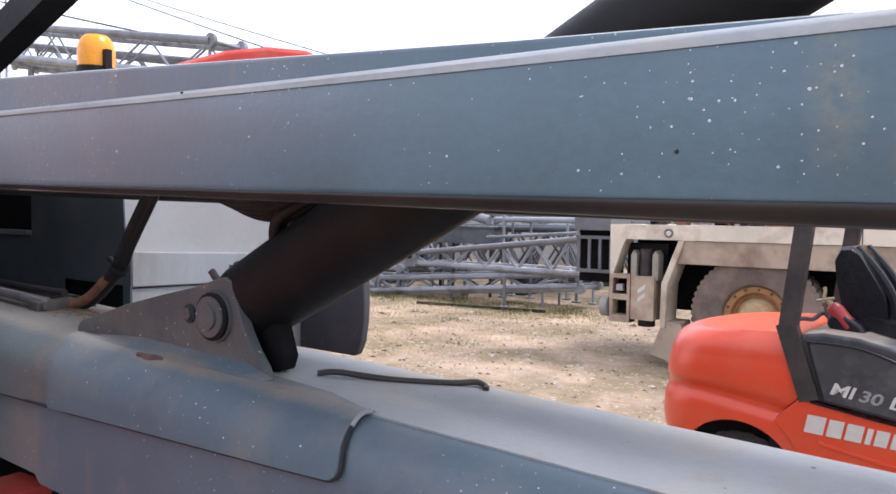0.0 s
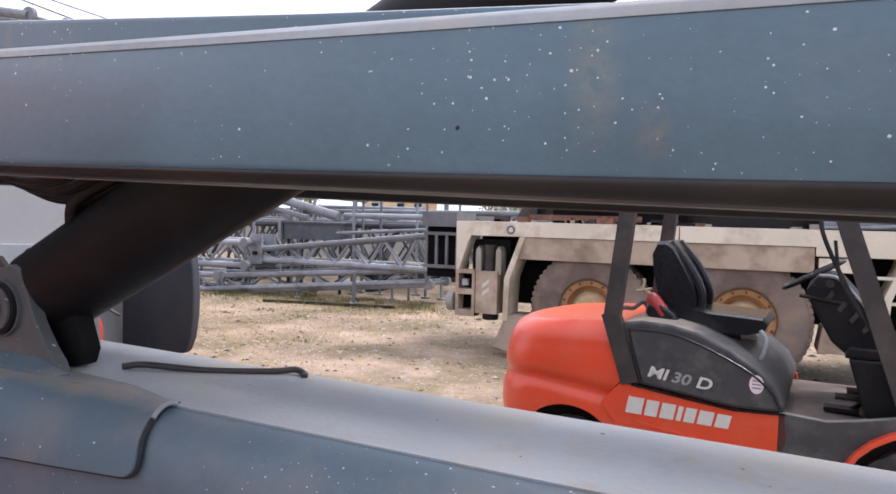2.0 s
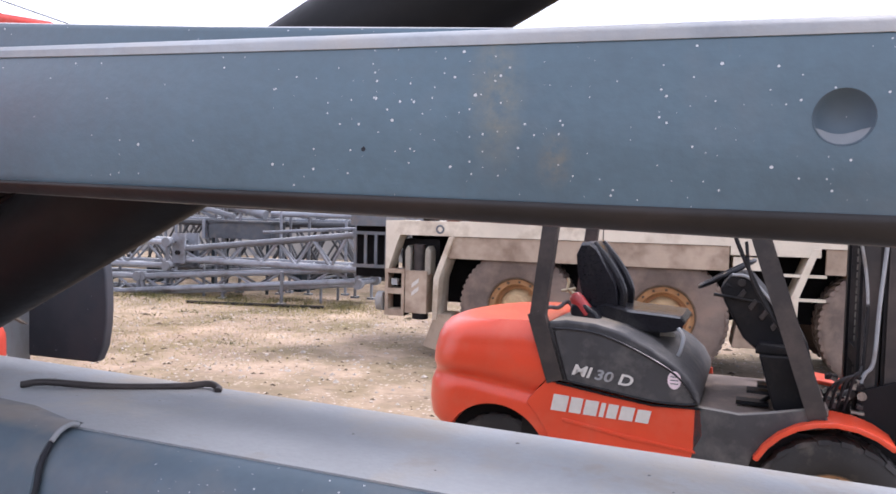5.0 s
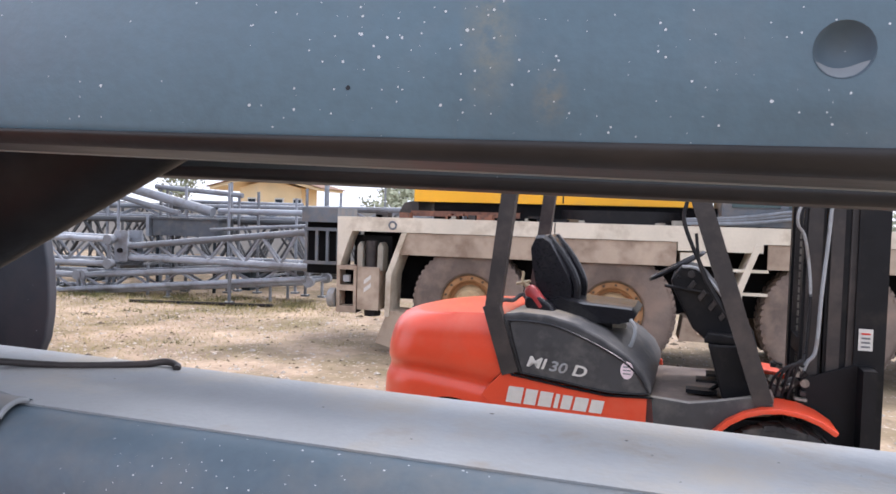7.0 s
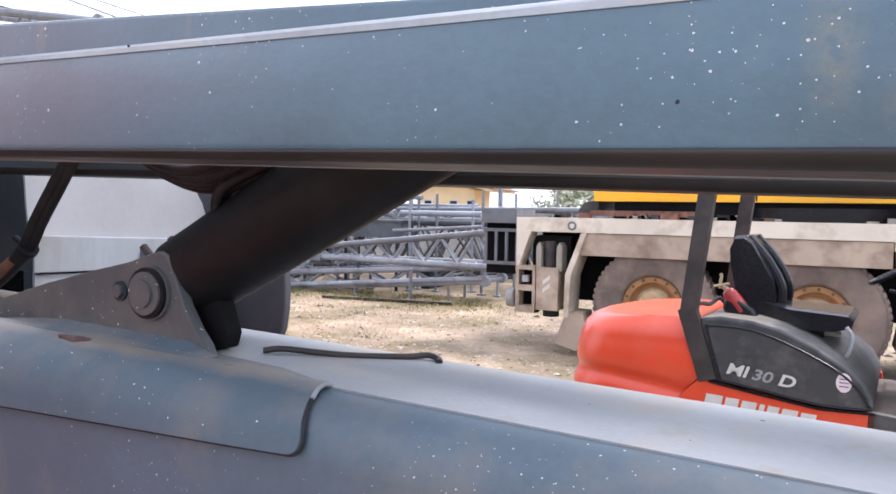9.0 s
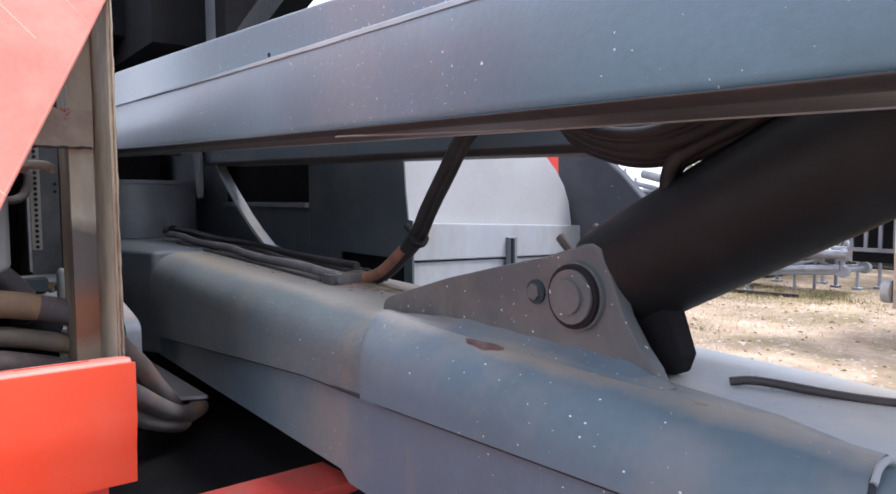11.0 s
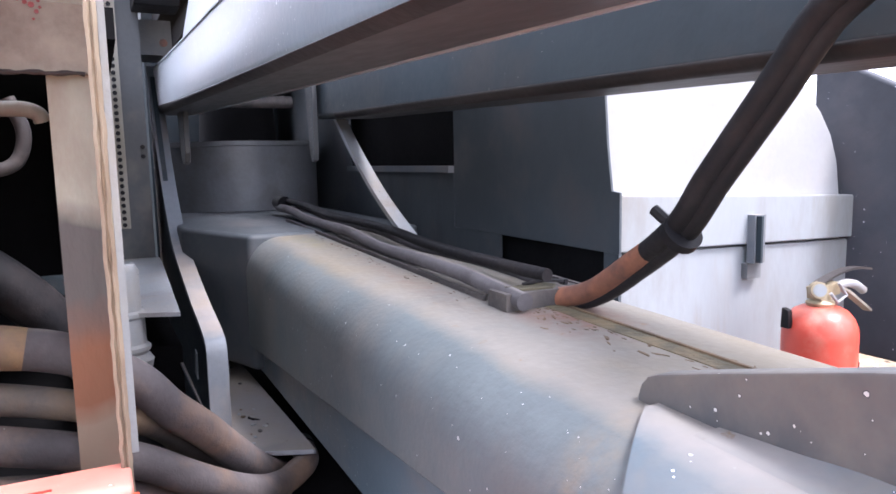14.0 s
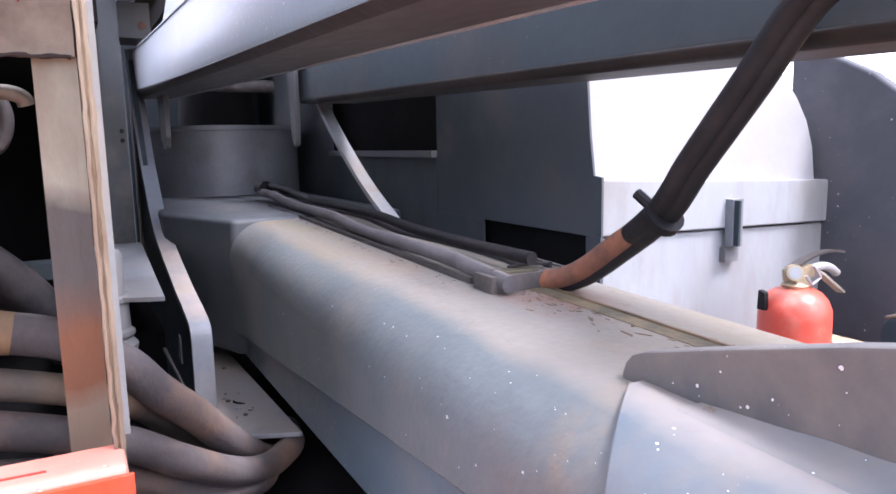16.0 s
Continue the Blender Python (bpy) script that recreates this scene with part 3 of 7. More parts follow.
        # underside sheet, its shade mixed into the colour
        part("underside", loft([[(x, y + a, low(x) + c) for a, c in ((0.0122, -0.0036), (0.03, -0.0046), (0.094, -0.004), (0.094, 0.002), (0.0122, 0.002))] for x in xs if y < 0.1 or x > -2.9]), UNDER, near, "underside of the arm, shade in its brown-grey colour", 75)
    # worn, dusty upper edge, its lit rim painted pale, wider towards the front
    rings = []
    for x in [-3.24 + 0.06 * i for i in range(80)]:
        w = 0.006 + 0.0055 * min(1, max(0, (x + 2.2) / 2.0)) + 0.0003 * math.sin(x * 31) + 0.0003 * math.sin(x * 73)
        h = arm_top(x)
        rings.append([(x, y, z) for y, z in ((0.02, h + 0.0008), (0.009, h + 0.001), (0.003, h - 0.0015), (-0.0002, h - w * 0.45), (-0.0009, h - w), (0.006, h - w), (0.02, h - 0.006))])
    part("worn_edge", loft(rings), EDGE, near, "worn upper edge of the arm, lit rim painted pale")
    # bright strip paints the light caught by the far lower edge
    part("bottom_edge", prism([(-3.2, arm_bottom(-3.2)), (1.5, arm_bottom(1.5)), (1.5, arm_bottom(1.5) - 0.005), (-3.2, arm_bottom(-3.2) - 0.005)], 0.097, 0.101, "xz"), EDGE, near, "far lower edge, caught light painted bright")
    sheared(0.36, 0.46, -2.82, 1.5, far_bottom, lambda x: far_bottom(x) + 0.133, 0.013, "far_arm", FAR, lift, "slate grey box arm, its shade in the colour")
    part("cross_tube", rod((-2.98, 0.05, 1.805), (-2.98, 0.34, 1.805), 0.017, 18), TRAY, lift, "grimy cross tube")
    for y, x, w in ((0.045, -2.90, 1.0), (0.343, -2.755, 0.42)):
        part("hanger_plate", prism([(x - 0.17 * w, 1.90), (x, 1.88), (x, 1.665), (x - 0.015 * w, 1.64), (x - 0.06 * w, 1.635), (x - 0.1 * w, 1.66)], y - 0.0065, y + 0.0065, "xz", 0.002), LUG, lift, "grey hanger plate")
    part("end_rivet", disc((-3.2, -0.001, 1.86), (0, -1, 0), 0.01, 0.006, 12), STEEL, lift)
    # paint worn to bright metal along the lip
    xs = [-1.19 + 0.011 * i for i in range(27)]
    rings = []
    for i, x in enumerate(xs):
        k = min(1, i / 3, (26 - i) / 12)
        c, w = 0.012 + 0.22 * (x + 1.19), (0.007 + 0.002 * math.sin(i * 1.9)) * k + 0.0004
        rings.append([(x, c - w, arm_bottom(x) - 0.0052), (x, c + w, arm_bottom(x) - 0.0054), (x, c + w, arm_bottom(x) - 0.003), (x, c - w, arm_bottom(x) - 0.003)])
    part("wear_strip", loft(rings), STEEL_PALE, near, "paint worn to bright metal under the arm")


def lower_boom():
    """A folded box with a large round on its upper near edge."""
    def section(x, inset=0.0):
        top, bot = deck(x), 1.183
        near, far, r = 0.1 + inset, 0.405, 0.075 - inset
        pts = [(near, bot), (near, top - r)]
        pts += [(near + r * (1 - math.cos(a)), top - r + r * math.sin(a)) for a in [math.pi / 2 * i / 8 for i in range(1, 9)]]
        pts += [(far - 0.02, top), (far, top - 0.02), (far, bot)]
        return [(x, y, z) for y, z in pts]
    main = part("lower_boom", loft([section(x, 0.024 if x < -1.36 else 0.006) for x in (-2.7, -2.6, -1.4, -1.34, -0.5, 0.6, 1.7)]), GREY_BARE, lift, "grey painted lower boom with a dusty top")
    # folded cover plate over the upper half of the side, with a rounded lower corner at its end
    def cover(x, lowz, near, flat=0.225):
        top, r = deck(x) + (0.1 - near), 0.175 - near
        a0 = math.asin(min(1, max(0, (lowz - (top - r)) / r)))
        arc = [a0 + (math.pi / 2 - a0) * i / 9 for i in range(10)]
        pts = [(near + r * (1 - math.cos(arc[0])), min(lowz, top - r))] if a0 == 0 else [(near + r * (1 - math.cos(a0)), lowz - 0.0005)]
        pts += [(near + r * (1 - math.cos(q)), top - r + r * math.sin(q)) for q in arc] + [(flat - 0.04 * min(1, max(0, (x + 0.75) / 0.15)), deck(x) + 0.0026)]
        inner = [(pts[-1][0], deck(x) - 0.004)] + [(y + 0.006, z - 0.003) for y, z in pts[-2::-1]]
        tilt = 0.36 * min(1, max(0, (x + 0.66) / 0.08))
        lean = 0.8 if abs(x + 1.3195) < 1e-6 else 0.0
        return [(x - tilt * max(0, z - 1.372) - lean * (min(y, 0.19) - 0.145), y, z) for y, z in pts + inner]

    def low(x):
        if x < -1.5:
            return 1.328 - 0.083 * (-1.5 - x)
        return 1.328 + 0.039 * (x + 1.5) / 0.92

    def corner(x):
        return low(x) + 0.022 * (1 - math.sqrt(max(0, 1 - (max(0, x + 0.597) / 0.022) ** 2)))
    part("side_cover", loft([cover(x, low(x), 0.1, 0.392) for x in (-2.66, -2.2, -1.8, -1.5, -1.28)]), GREY_REAR, main, "folded grey cover plate")
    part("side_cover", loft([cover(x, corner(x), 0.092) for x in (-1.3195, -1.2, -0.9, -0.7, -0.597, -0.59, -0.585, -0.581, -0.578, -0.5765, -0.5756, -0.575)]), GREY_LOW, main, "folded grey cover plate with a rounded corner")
    # dark tube that paints the shadow below the edge of the cover
    def edge(x, lowz, near):
        x, y, z = cover(x, lowz, near)[0]
        return (x, y + 0.0062, z - 0.001)
    xs = [-2.4, -2.2, -1.8, -1.5, -1.2, -0.9, -0.7, -0.597, -0.59, -0.585, -0.581, -0.578, -0.5765, -0.575]
    seam = [edge(x, corner(x), 0.092 if x > -1.32 else 0.1) for x in xs] + [Vector(cover(-0.575, z, 0.092)[0]) + Vector((0.0005, 0.0055, 0)) for z in (1.40, 1.41, 1.42, 1.425)]
    part("cover_seam", tube(seam, [0.0038] * len(xs) + [0.0036, 0.0034, 0.003, 0.0024], 8), SEAM, main, "dark line painting the shadow along the cover")
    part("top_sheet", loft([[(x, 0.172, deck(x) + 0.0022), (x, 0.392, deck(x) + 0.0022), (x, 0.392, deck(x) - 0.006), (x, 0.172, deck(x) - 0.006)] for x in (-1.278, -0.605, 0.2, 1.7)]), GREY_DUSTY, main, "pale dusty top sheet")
    # root in a darker grey than the boom, its shade put into the colour
    part("boom_root", prism([(-2.47, 0.106), (-2.74, 0.0), (-3.3, 0.0), (-3.3, 0.5), (-2.47, 0.5)], 1.19, 1.486, "xy", 0.012, 3), ENCLOSURE, main, "broad grey root of the lower boom")
    # mark where paint has rubbed off
    part("rubbed_patch", prism([(-1.066 + 0.036 * math.cos(a) * (1 + 0.12 * math.sin(3 * a)), 0.155 + 0.009 * math.sin(a) * (1 + 0.2 * math.cos(5 * a))) for a in [math.tau * k / 20 for k in range(20)]], deck(-1.066) + 0.002, deck(-1.066) + 0.0076, "xy"), PRIMER, main, "rusty rubbed patch")
    # notch weld at the end of the cover
    part("corner_weld", tube(smooth_path([(-0.59, 0.135, deck(-0.59) - 0.004), (-0.592, 0.148, deck(-0.59) + 0.004), (-0.592, 0.162, deck(-0.59) + 0.007), (-0.59, 0.172, deck(-0.59) + 0.005)], 4), 0.003, 8), GREY_DUSTY, main)
    # rod that lies on the deck
    bar = tube(smooth_path([(-0.785, 0.265, deck(-0.785) + 0.006), (-0.76, 0.283, deck(-0.76) + 0.009), (-0.68, 0.318, deck(-0.68) + 0.005), (-0.60, 0.362, deck(-0.6) + 0.006), (-0.57, 0.382, deck(-0.57) + 0.009), (-0.55, 0.378, deck(-0.55) + 0.006), (-0.545, 0.37, deck(-0.55) + 0.004)], 4), 0.0048, 10)
    tagged(finish("steel_rod", bar, PILLAR, None, "", 40), "thin dark steel rod lying on the dusty lower boom", "rod")
    # groove in the top
    part("groove", sheared_bm(-1.66, -1.36, 0.3, 0.322, -0.004, 0.0024), GRIME, main, "groove filled with olive grime")
    part("groove_edge", sheared_bm(-1.66, -1.365, 0.3225, 0.3265, -0.004, 0.0042), RUST, main, "rusty raised edge of the groove")
    # flakes of rust along the groove and the hoses
    rng = random.Random(17)
    for i in range(120):
        if i % 3 == 0:
            x, y = rng.uniform(-2.45, -1.72), 0.246 - abs(rng.gauss(0, 0.012))
        elif i % 3 == 1:
            x, y = rng.uniform(-1.66, -1.34), rng.choice((0.297, 0.325)) + rng.gauss(0, 0.005)
        else:
            x, y = -1.66 + abs(rng.gauss(0, 0.10)), rng.gauss(0.285, 0.018)
        r = rng.uniform(0.0007, 0.0022) if rng.random() < 0.85 else rng.uniform(0.0025, 0.0045)
        q, w, d = rng.uniform(-0.4, 0.4), rng.uniform(1.0, 3.4), rng.uniform(0.3, 0.8)
        pts = []
        for k in range(11):
            a, ra = math.tau * k / 11, rng.uniform(0.45, 1.3)
            e, f = r * w * ra * math.cos(a), r * d * ra * math.sin(a)
            pts.append((x + e * math.cos(q) - f * math.sin(q), y + e * math.sin(q) + f * math.cos(q)))
        lift_z = 0.0022 if x > -1.278 else 0.012 * (y - 0.175)
        part("rust_flake", prism(pts, deck(x) - 0.001, deck(x) + lift_z + 0.0005, "xy"), RUST, main)


def lugs_and_cylinder():
    prof = [(-1.372, 1.430), (-1.3715, 1.452), (-1.368, 1.462), (-1.361, 1.4695), (-1.349, 1.4745), (-1.29, 1.4915), (-1.19, 1.519), (-1.08, 1.544), (-0.99, 1.563), (-0.925, 1.582), (-0.906, 1.577), (-0.888, 1.548), (-0.869, 1.504), (-0.848, 1.473), (-0.829, 1.452), (-0.815, 1.425), (-1.372, 1.42)]
    near = part("cylinder_lug", prism(prof, 0.192, 0.212, "xz", 0.003), LUG, lift, "triangular grey lug plate with a pivot pin")
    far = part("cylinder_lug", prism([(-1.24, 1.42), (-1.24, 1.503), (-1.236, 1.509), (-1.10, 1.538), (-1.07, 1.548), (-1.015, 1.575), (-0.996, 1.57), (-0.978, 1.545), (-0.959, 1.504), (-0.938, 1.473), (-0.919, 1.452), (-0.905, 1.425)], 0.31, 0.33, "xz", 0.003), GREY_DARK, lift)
    part("lug_rust", strip([(-1.238, 0.32, 1.5095), (-1.17, 0.32, 1.524), (-1.10, 0.32, 1.539)], 0.017, 0.0016), RUST, far, "rusty upper edge")
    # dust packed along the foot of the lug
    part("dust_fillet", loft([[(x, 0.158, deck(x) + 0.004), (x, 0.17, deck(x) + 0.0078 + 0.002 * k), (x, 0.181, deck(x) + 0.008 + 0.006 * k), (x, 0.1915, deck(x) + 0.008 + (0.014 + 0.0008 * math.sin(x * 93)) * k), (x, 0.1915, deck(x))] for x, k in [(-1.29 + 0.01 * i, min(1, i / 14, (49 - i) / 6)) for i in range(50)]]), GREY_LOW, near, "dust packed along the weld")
    for c, r, t in (((-0.936, 0.192, 1.52), 0.041, 0.006), ((-0.936, 0.186, 1.52), 0.032, 0.01), ((-0.936, 0.176, 1.52), 0.02, 0.005)):
        part("pivot_pin", disc(c, (0, -1, 0), r, t, 26), LUG, near)
    # black ring paints the shadow gap round the pin
    part("pin_ring", lathe([(0.0345, -0.010), (0.038, -0.010), (0.038, 0.0), (0.0345, 0.0)], 26, "y", (-0.936, 0.19, 1.52)), BLACK, near)
    part("lock_bolt", disc((-1.005, 0.192, 1.518), (0, -1, 0), 0.0105, 0.008, 6), LUG, near)
    part("lock_washer", disc((-1.005, 0.193, 1.518), (0, -1, 0), 0.0155, 0.004, 20), GREY_DARK, near)
    part("pin_shaft", rod((-0.96, 0.2, 1.522), (-0.96, 0.32, 1.522), 0.022, 20), STEEL, near)
    # black block between the feet of the lugs
    part("foot_block", prism([(-0.93, 1.51), (-0.84, 1.512), (-0.822, 1.462), (-0.83, 1.44), (-0.9, 1.428), (-0.915, 1.43)], 0.232, 0.262, "xz", 0.004, 3), VOID, lift)
    part("foot_edge", prism([(-0.945, 1.495), (-0.925, 1.49), (-0.918, 1.43), (-0.94, 1.43)], 0.332, 0.343, "xz", 0.001), STEEL_PALE, lift)

    def axis(s):
        return Vector((-0.96, 0.262, 1.522)) + Vector((math.cos(radians(27.4)), 0, math.sin(radians(27.4)))) * s
    cyl = thing("lift_cylinder", "dark painted hydraulic lift cylinder pinned to the lower boom", "hydraulic cylinder")
    part("barrel", tube([axis(s) for s in (0.012, 0.015, 0.021, 0.03, 0.6, 1.15)], [0.05, 0.061, 0.0665, 0.0685, 0.0685, 0.0685], 40), CYL, cyl)
    # collar in black, painting the dark gap between lug and barrel
    part("end_collar", tube([axis(s) for s in (-0.012, -0.006, 0.008, 0.014)], [0.044, 0.05, 0.05, 0.044], 36), BLACK, cyl)
    part("eye", rod(axis(0) + Vector((0, -0.045, 0)), axis(0) + Vector((0, 0.045, 0)), 0.042, 24), BLACK, cyl)
    up = Vector((-math.sin(radians(27.4)), 0, math.cos(radians(27.4))))
    part("port_block", move(box(-0.012, 0.012, -0.012, 0.012, 0, 0.016, 0.003), Matrix.Translation(axis(0.14) + up * 0.06 + Vector((0, 0.02, 0)))), BLACK, cyl)
    for i, (a, b) in enumerate((((-0.02, 0.0), 0.03), ((0.02, 0.02), 0.02))):
        part("port_fitting", rod(axis(0.02 + a[0]) + up * 0.05 + Vector((0, a[1] - 0.03, 0)), axis(0.01 + a[0]) + up * (0.058 + b * 0.6) + Vector((0, a[1] - 0.03, 0)), 0.0065, 10), PILLAR, cyl)
    # hoses drooping between the arms to the barrel
    for k in range(6):
        y, d, e = 0.155 + 0.02 * k, -0.012 * k, 0.0045 * (5 - k) + 0.002 * math.sin(k * 2.4)
        p = [(-0.985 + d, y, 1.76), (-0.945 + d, y, 1.712 + e), (-0.895 + d, y + 0.004, 1.688 + e), (-0.84 + d, y + 0.004, 1.677 + e), (-0.785 + d, y, 1.681 + e), (-0.72 + d, y, 1.703 + e), (-0.63 + d, y, 1.76)]
        tagged(finish("hydraulic_hose", tube(smooth_path(p, 6), 0.0068, 10), RUBBER, None, "", 60), "black hydraulic hose drooping between the arms", "hose", "hoses between the arms")
    for k in range(2):
        p = [(-0.68, 0.22 + 0.02 * k, 1.74), (-0.745, 0.22 + 0.02 * k, 1.708 - 0.004 * k), (-0.795, 0.22 + 0.02 * k, 1.69 - 0.004 * k), (-0.828 - 0.006 * k, 0.22 + 0.02 * k, 1.672), (-0.84 - 0.01 * k, 0.225 + 0.02 * k, 1.645), (-0.843 - 0.01 * k, 0.235 + 0.02 * k, 1.60)]
        tagged(finish("hydraulic_hose", tube(smooth_path(p, 6), 0.0082, 10), RUBBER, None, "", 60), "black hydraulic hose bending down to the cylinder", "hose", "hoses between the arms")


def hose_tray():
    tray = thing("hose_tray", "dusty steel clamp tray holding hoses on the lower boom", "hose tray")
    for a, b, w in (((-2.96, 0.285), (-1.64, 0.262), 0.024), ((-2.9, 0.322), (-1.655, 0.336), 0.015)):
        pts = [(a[0] + (b[0] - a[0]) * i / 8, a[1] + (b[1] - a[1]) * i / 8, deck(a[0] + (b[0] - a[0]) * i / 8) + 0.018 + 0.004 * math.sin(i * 2.1)) for i in range(9)]
        part("hose", tube(smooth_path(pts, 4), w * 0.45, 18), HOSE_DUST, tray, "dust-covered hose")
    pts = [(-2.95 + 1.28 * i / 8, 0.305 + 0.01 * math.sin(i * 1.7), deck(-2.95 + 1.28 * i / 8) + 0.036) for i in range(9)]
    part("hose", tube(smooth_path(pts, 4), 0.0085, 18), RUBBER, tray, "dark dusty hose")
    part("tray_rail", sheared_bm(-2.5, -1.64, 0.366, 0.372, 0.0, 0.02), TRAY, tray)
    part("tray_rail", sheared_bm(-2.75, -1.72, 0.252, 0.256, 0.0, 0.008), TRAY, tray)
    part("clamp_block", box(-1.698, -1.655, 0.246, 0.356, deck(-1.68), deck(-1.68) + 0.021, 0.004), TRAY, tray, "grimy clamp block with a dusty top")
    part("clamp_bolt", rod((-1.677, 0.262, deck(-1.68) + 0.02), (-1.677, 0.262, deck(-1.68) + 0.027), 0.0055, 6), TRAY, tray)
    part("clamp_bolt", rod((-1.677, 0.342, deck(-1.68) + 0.02), (-1.677, 0.342, deck(-1.68) + 0.028), 0.006, 6), BLACK, tray)
    part("clamp_cap", prism([(-1.69, 0.275), (-1.665, 0.272), (-1.66, 0.315), (-1.675, 0.33), (-1.694, 0.322)], deck(-1.68) + 0.02, deck(-1.68) + 0.0235, "xy", 0.001), GRIME, tray, "dried grime on the clamp")
    part("clamp_wire", tube(smooth_path([(-1.69, 0.29, deck(-1.68) + 0.024), (-1.675, 0.31, deck(-1.68) + 0.029), (-1.672, 0.335, deck(-1.68) + 0.027), (-1.685, 0.352, deck(-1.68) + 0.024)], 4), 0.0022, 6), BLACK, tray, "twist of black wire")
    part("end_cap", rod((-2.98, 0.29, deck(-2.98) + 0.03), (-2.93, 0.295, deck(-2.93) + 0.03), 0.02, 14), BLACK, tray)
    # the bundle that climbs from the tray up between the arms
    line = [(-1.71, 0.31, 1.4555), (-1.623, 0.335, 1.476), (-1.541, 0.34, 1.525), (-1.477, 0.333, 1.567), (-1.437, 0.328, 1.612), (-1.403, 0.326, 1.65), (-1.374, 0.326, 1.684), (-1.352, 0.328, 1.714), (-1.328, 0.328, 1.741), (-1.298, 0.325, 1.76), (-1.25, 0.30, 1.785), (-1.2, 0.28, 1.82)]
    bundle = thing("hose_bundle", "pair of sleeved hoses rising from the tray to the arms", "hose")
    sp = smooth_path(line, 8)
    part("sleeve", tube(sp, 0.012, 16), RUBBER, bundle, "black rubber sleeve")
    off = [p + Vector((0.0095, 0.006, -0.0055)) for p in sp]
    part("second_hose", tube(off, 0.0098, 14), RUBBER, bundle)
    part("orange_sleeve", tube(sp[:19], [0.013] * 15 + [0.0129, 0.0127, 0.0124, 0.012], 16), SLEEVE, bundle, "rusty orange lower sleeve")
    c, d = Vector((-1.481, 0.333, 1.564)), (Vector(line[4]) - Vector(line[2])).normalized()
    part("clamp_ring", tube([c + Vector((0.008, 0.002, -0.005)) - d * 0.005, c + Vector((0.008, 0.002, -0.005)) + d * 0.005], 0.0205, 18), BLACK, bundle, "black clip round the hoses")
    part("clamp_lug", rod(c + Vector((-0.006, -0.002, 0.006)), c + Vector((-0.022, -0.005, 0.0175)), 0.006, 8), BLACK, bundle)


def sheared_bm(x0, x1, y0, y1, z0, z1):
    return prism([(x0, deck(x0) + z0), (x1, deck(x1) + z0), (x1, deck(x1) + z1), (x0, deck(x0) + z1)], y0, y1, "xz", 0.001)


def turret():
    """The pivot drum and the plates at the end of the arms."""
    drum = thing("pivot_drum", "round grey turret drum at the end of the lower boom", "turret drum")
    part("shell", lathe([(0.0, 1.40), (0.263, 1.40), (0.263, 1.69), (0.268, 1.692), (0.268, 1.706), (0.15, 1.71), (0.0, 1.71)], 56, "z", (-3.5, 0.28, 0)), DRUM, drum, "pale scuffed drum wall")
    part("neck", lathe([(0.0, 1.72), (0.13, 1.71), (0.12, 1.86), (0.0, 1.86)], 36, "z", (-3.5, 0.28, 0)), VOID, drum)
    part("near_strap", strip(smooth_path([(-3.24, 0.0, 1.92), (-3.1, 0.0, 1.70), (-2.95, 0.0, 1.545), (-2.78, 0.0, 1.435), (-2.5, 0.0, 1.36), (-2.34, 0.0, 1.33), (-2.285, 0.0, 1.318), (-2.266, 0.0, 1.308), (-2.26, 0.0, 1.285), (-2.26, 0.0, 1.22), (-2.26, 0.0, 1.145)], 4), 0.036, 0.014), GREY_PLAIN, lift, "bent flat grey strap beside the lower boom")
    part("far_strap", strip(smooth_path([(-2.80, 0.42, 1.755), (-2.69, 0.42, 1.672), (-2.56, 0.42, 1.587), (-2.45, 0.42, 1.525), (-2.3, 0.42, 1.455)], 5), 0.03, 0.012), GREY_DUSTY, lift, "curved flat grey strap")
    part("side_cheek", prism([(-3.3, 1.0), (-2.28, 1.0), (-2.262, 1.30), (-2.5, 1.345), (-2.78, 1.42), (-2.95, 1.53), (-3.2, 1.89), (-3.3, 1.9)], -0.012, 0.0, "xz"), GREY_DARK, lift)
    part("base_plate", prism([(-2.88, 0.094), (-2.62, 0.115), (-2.093, 0.13), (-2.15, -0.012), (-2.88, -0.02)], 1.142, 1.15, "xy", 0.001), GREY_PLAIN, lift, "flat dusty grey base plate")
    part("plate_edge", prism([(-2.092, 0.125), (-2.147, -0.012), (-2.1495, -0.012), (-2.0945, 0.125)], 1.144, 1.1515, "xy", 0.0005), STEEL_PALE, lift, "bright worn plate edge")
    part("paint_chip", prism([(-2.312, 0.058), (-2.3, 0.06), (-2.282, 0.074), (-2.286, 0.062), (-2.3, 0.054)], 1.149, 1.1515, "xy"), VOID, lift, "small dark chip")
    part("cheek_slot", prism([(-2.5, 1.2), (-2.46, 1.195), (-2.455, 1.25), (-2.475, 1.255)], -0.0145, -0.012, "xz"), DRUM, lift, "pale slot in the cheek")
    part("column", box(-3.35, -3.02, -0.129, -0.043, 1.35, 2.6, 0.006), LUG, lift, "upright grey steel column")
    part("column_edge", box(-3.06, -3.005, -0.138, -0.1305, 1.40, 2.6, 0.002), STEEL_PALE, lift, "pale worn column edge")
    for z in (1.66, 1.685):
        part("column_bolt", disc((-3.017, -0.056, z), (1, 0, 0), 0.006, 0.008, 8), BLACK, lift)
    chain = thing("lift_chain", "grimy roller chain running up beside the column", "chain")
    part("chain_strap", box(-3.019, -3.012, -0.127, -0.098, 1.47, 2.3, 0.001), STEEL, chain, "dirty side strap of the chain")
    pin = rod((-3.013, -0.1125, 1.48), (-3.006, -0.1125, 1.48), 0.0058, 8)
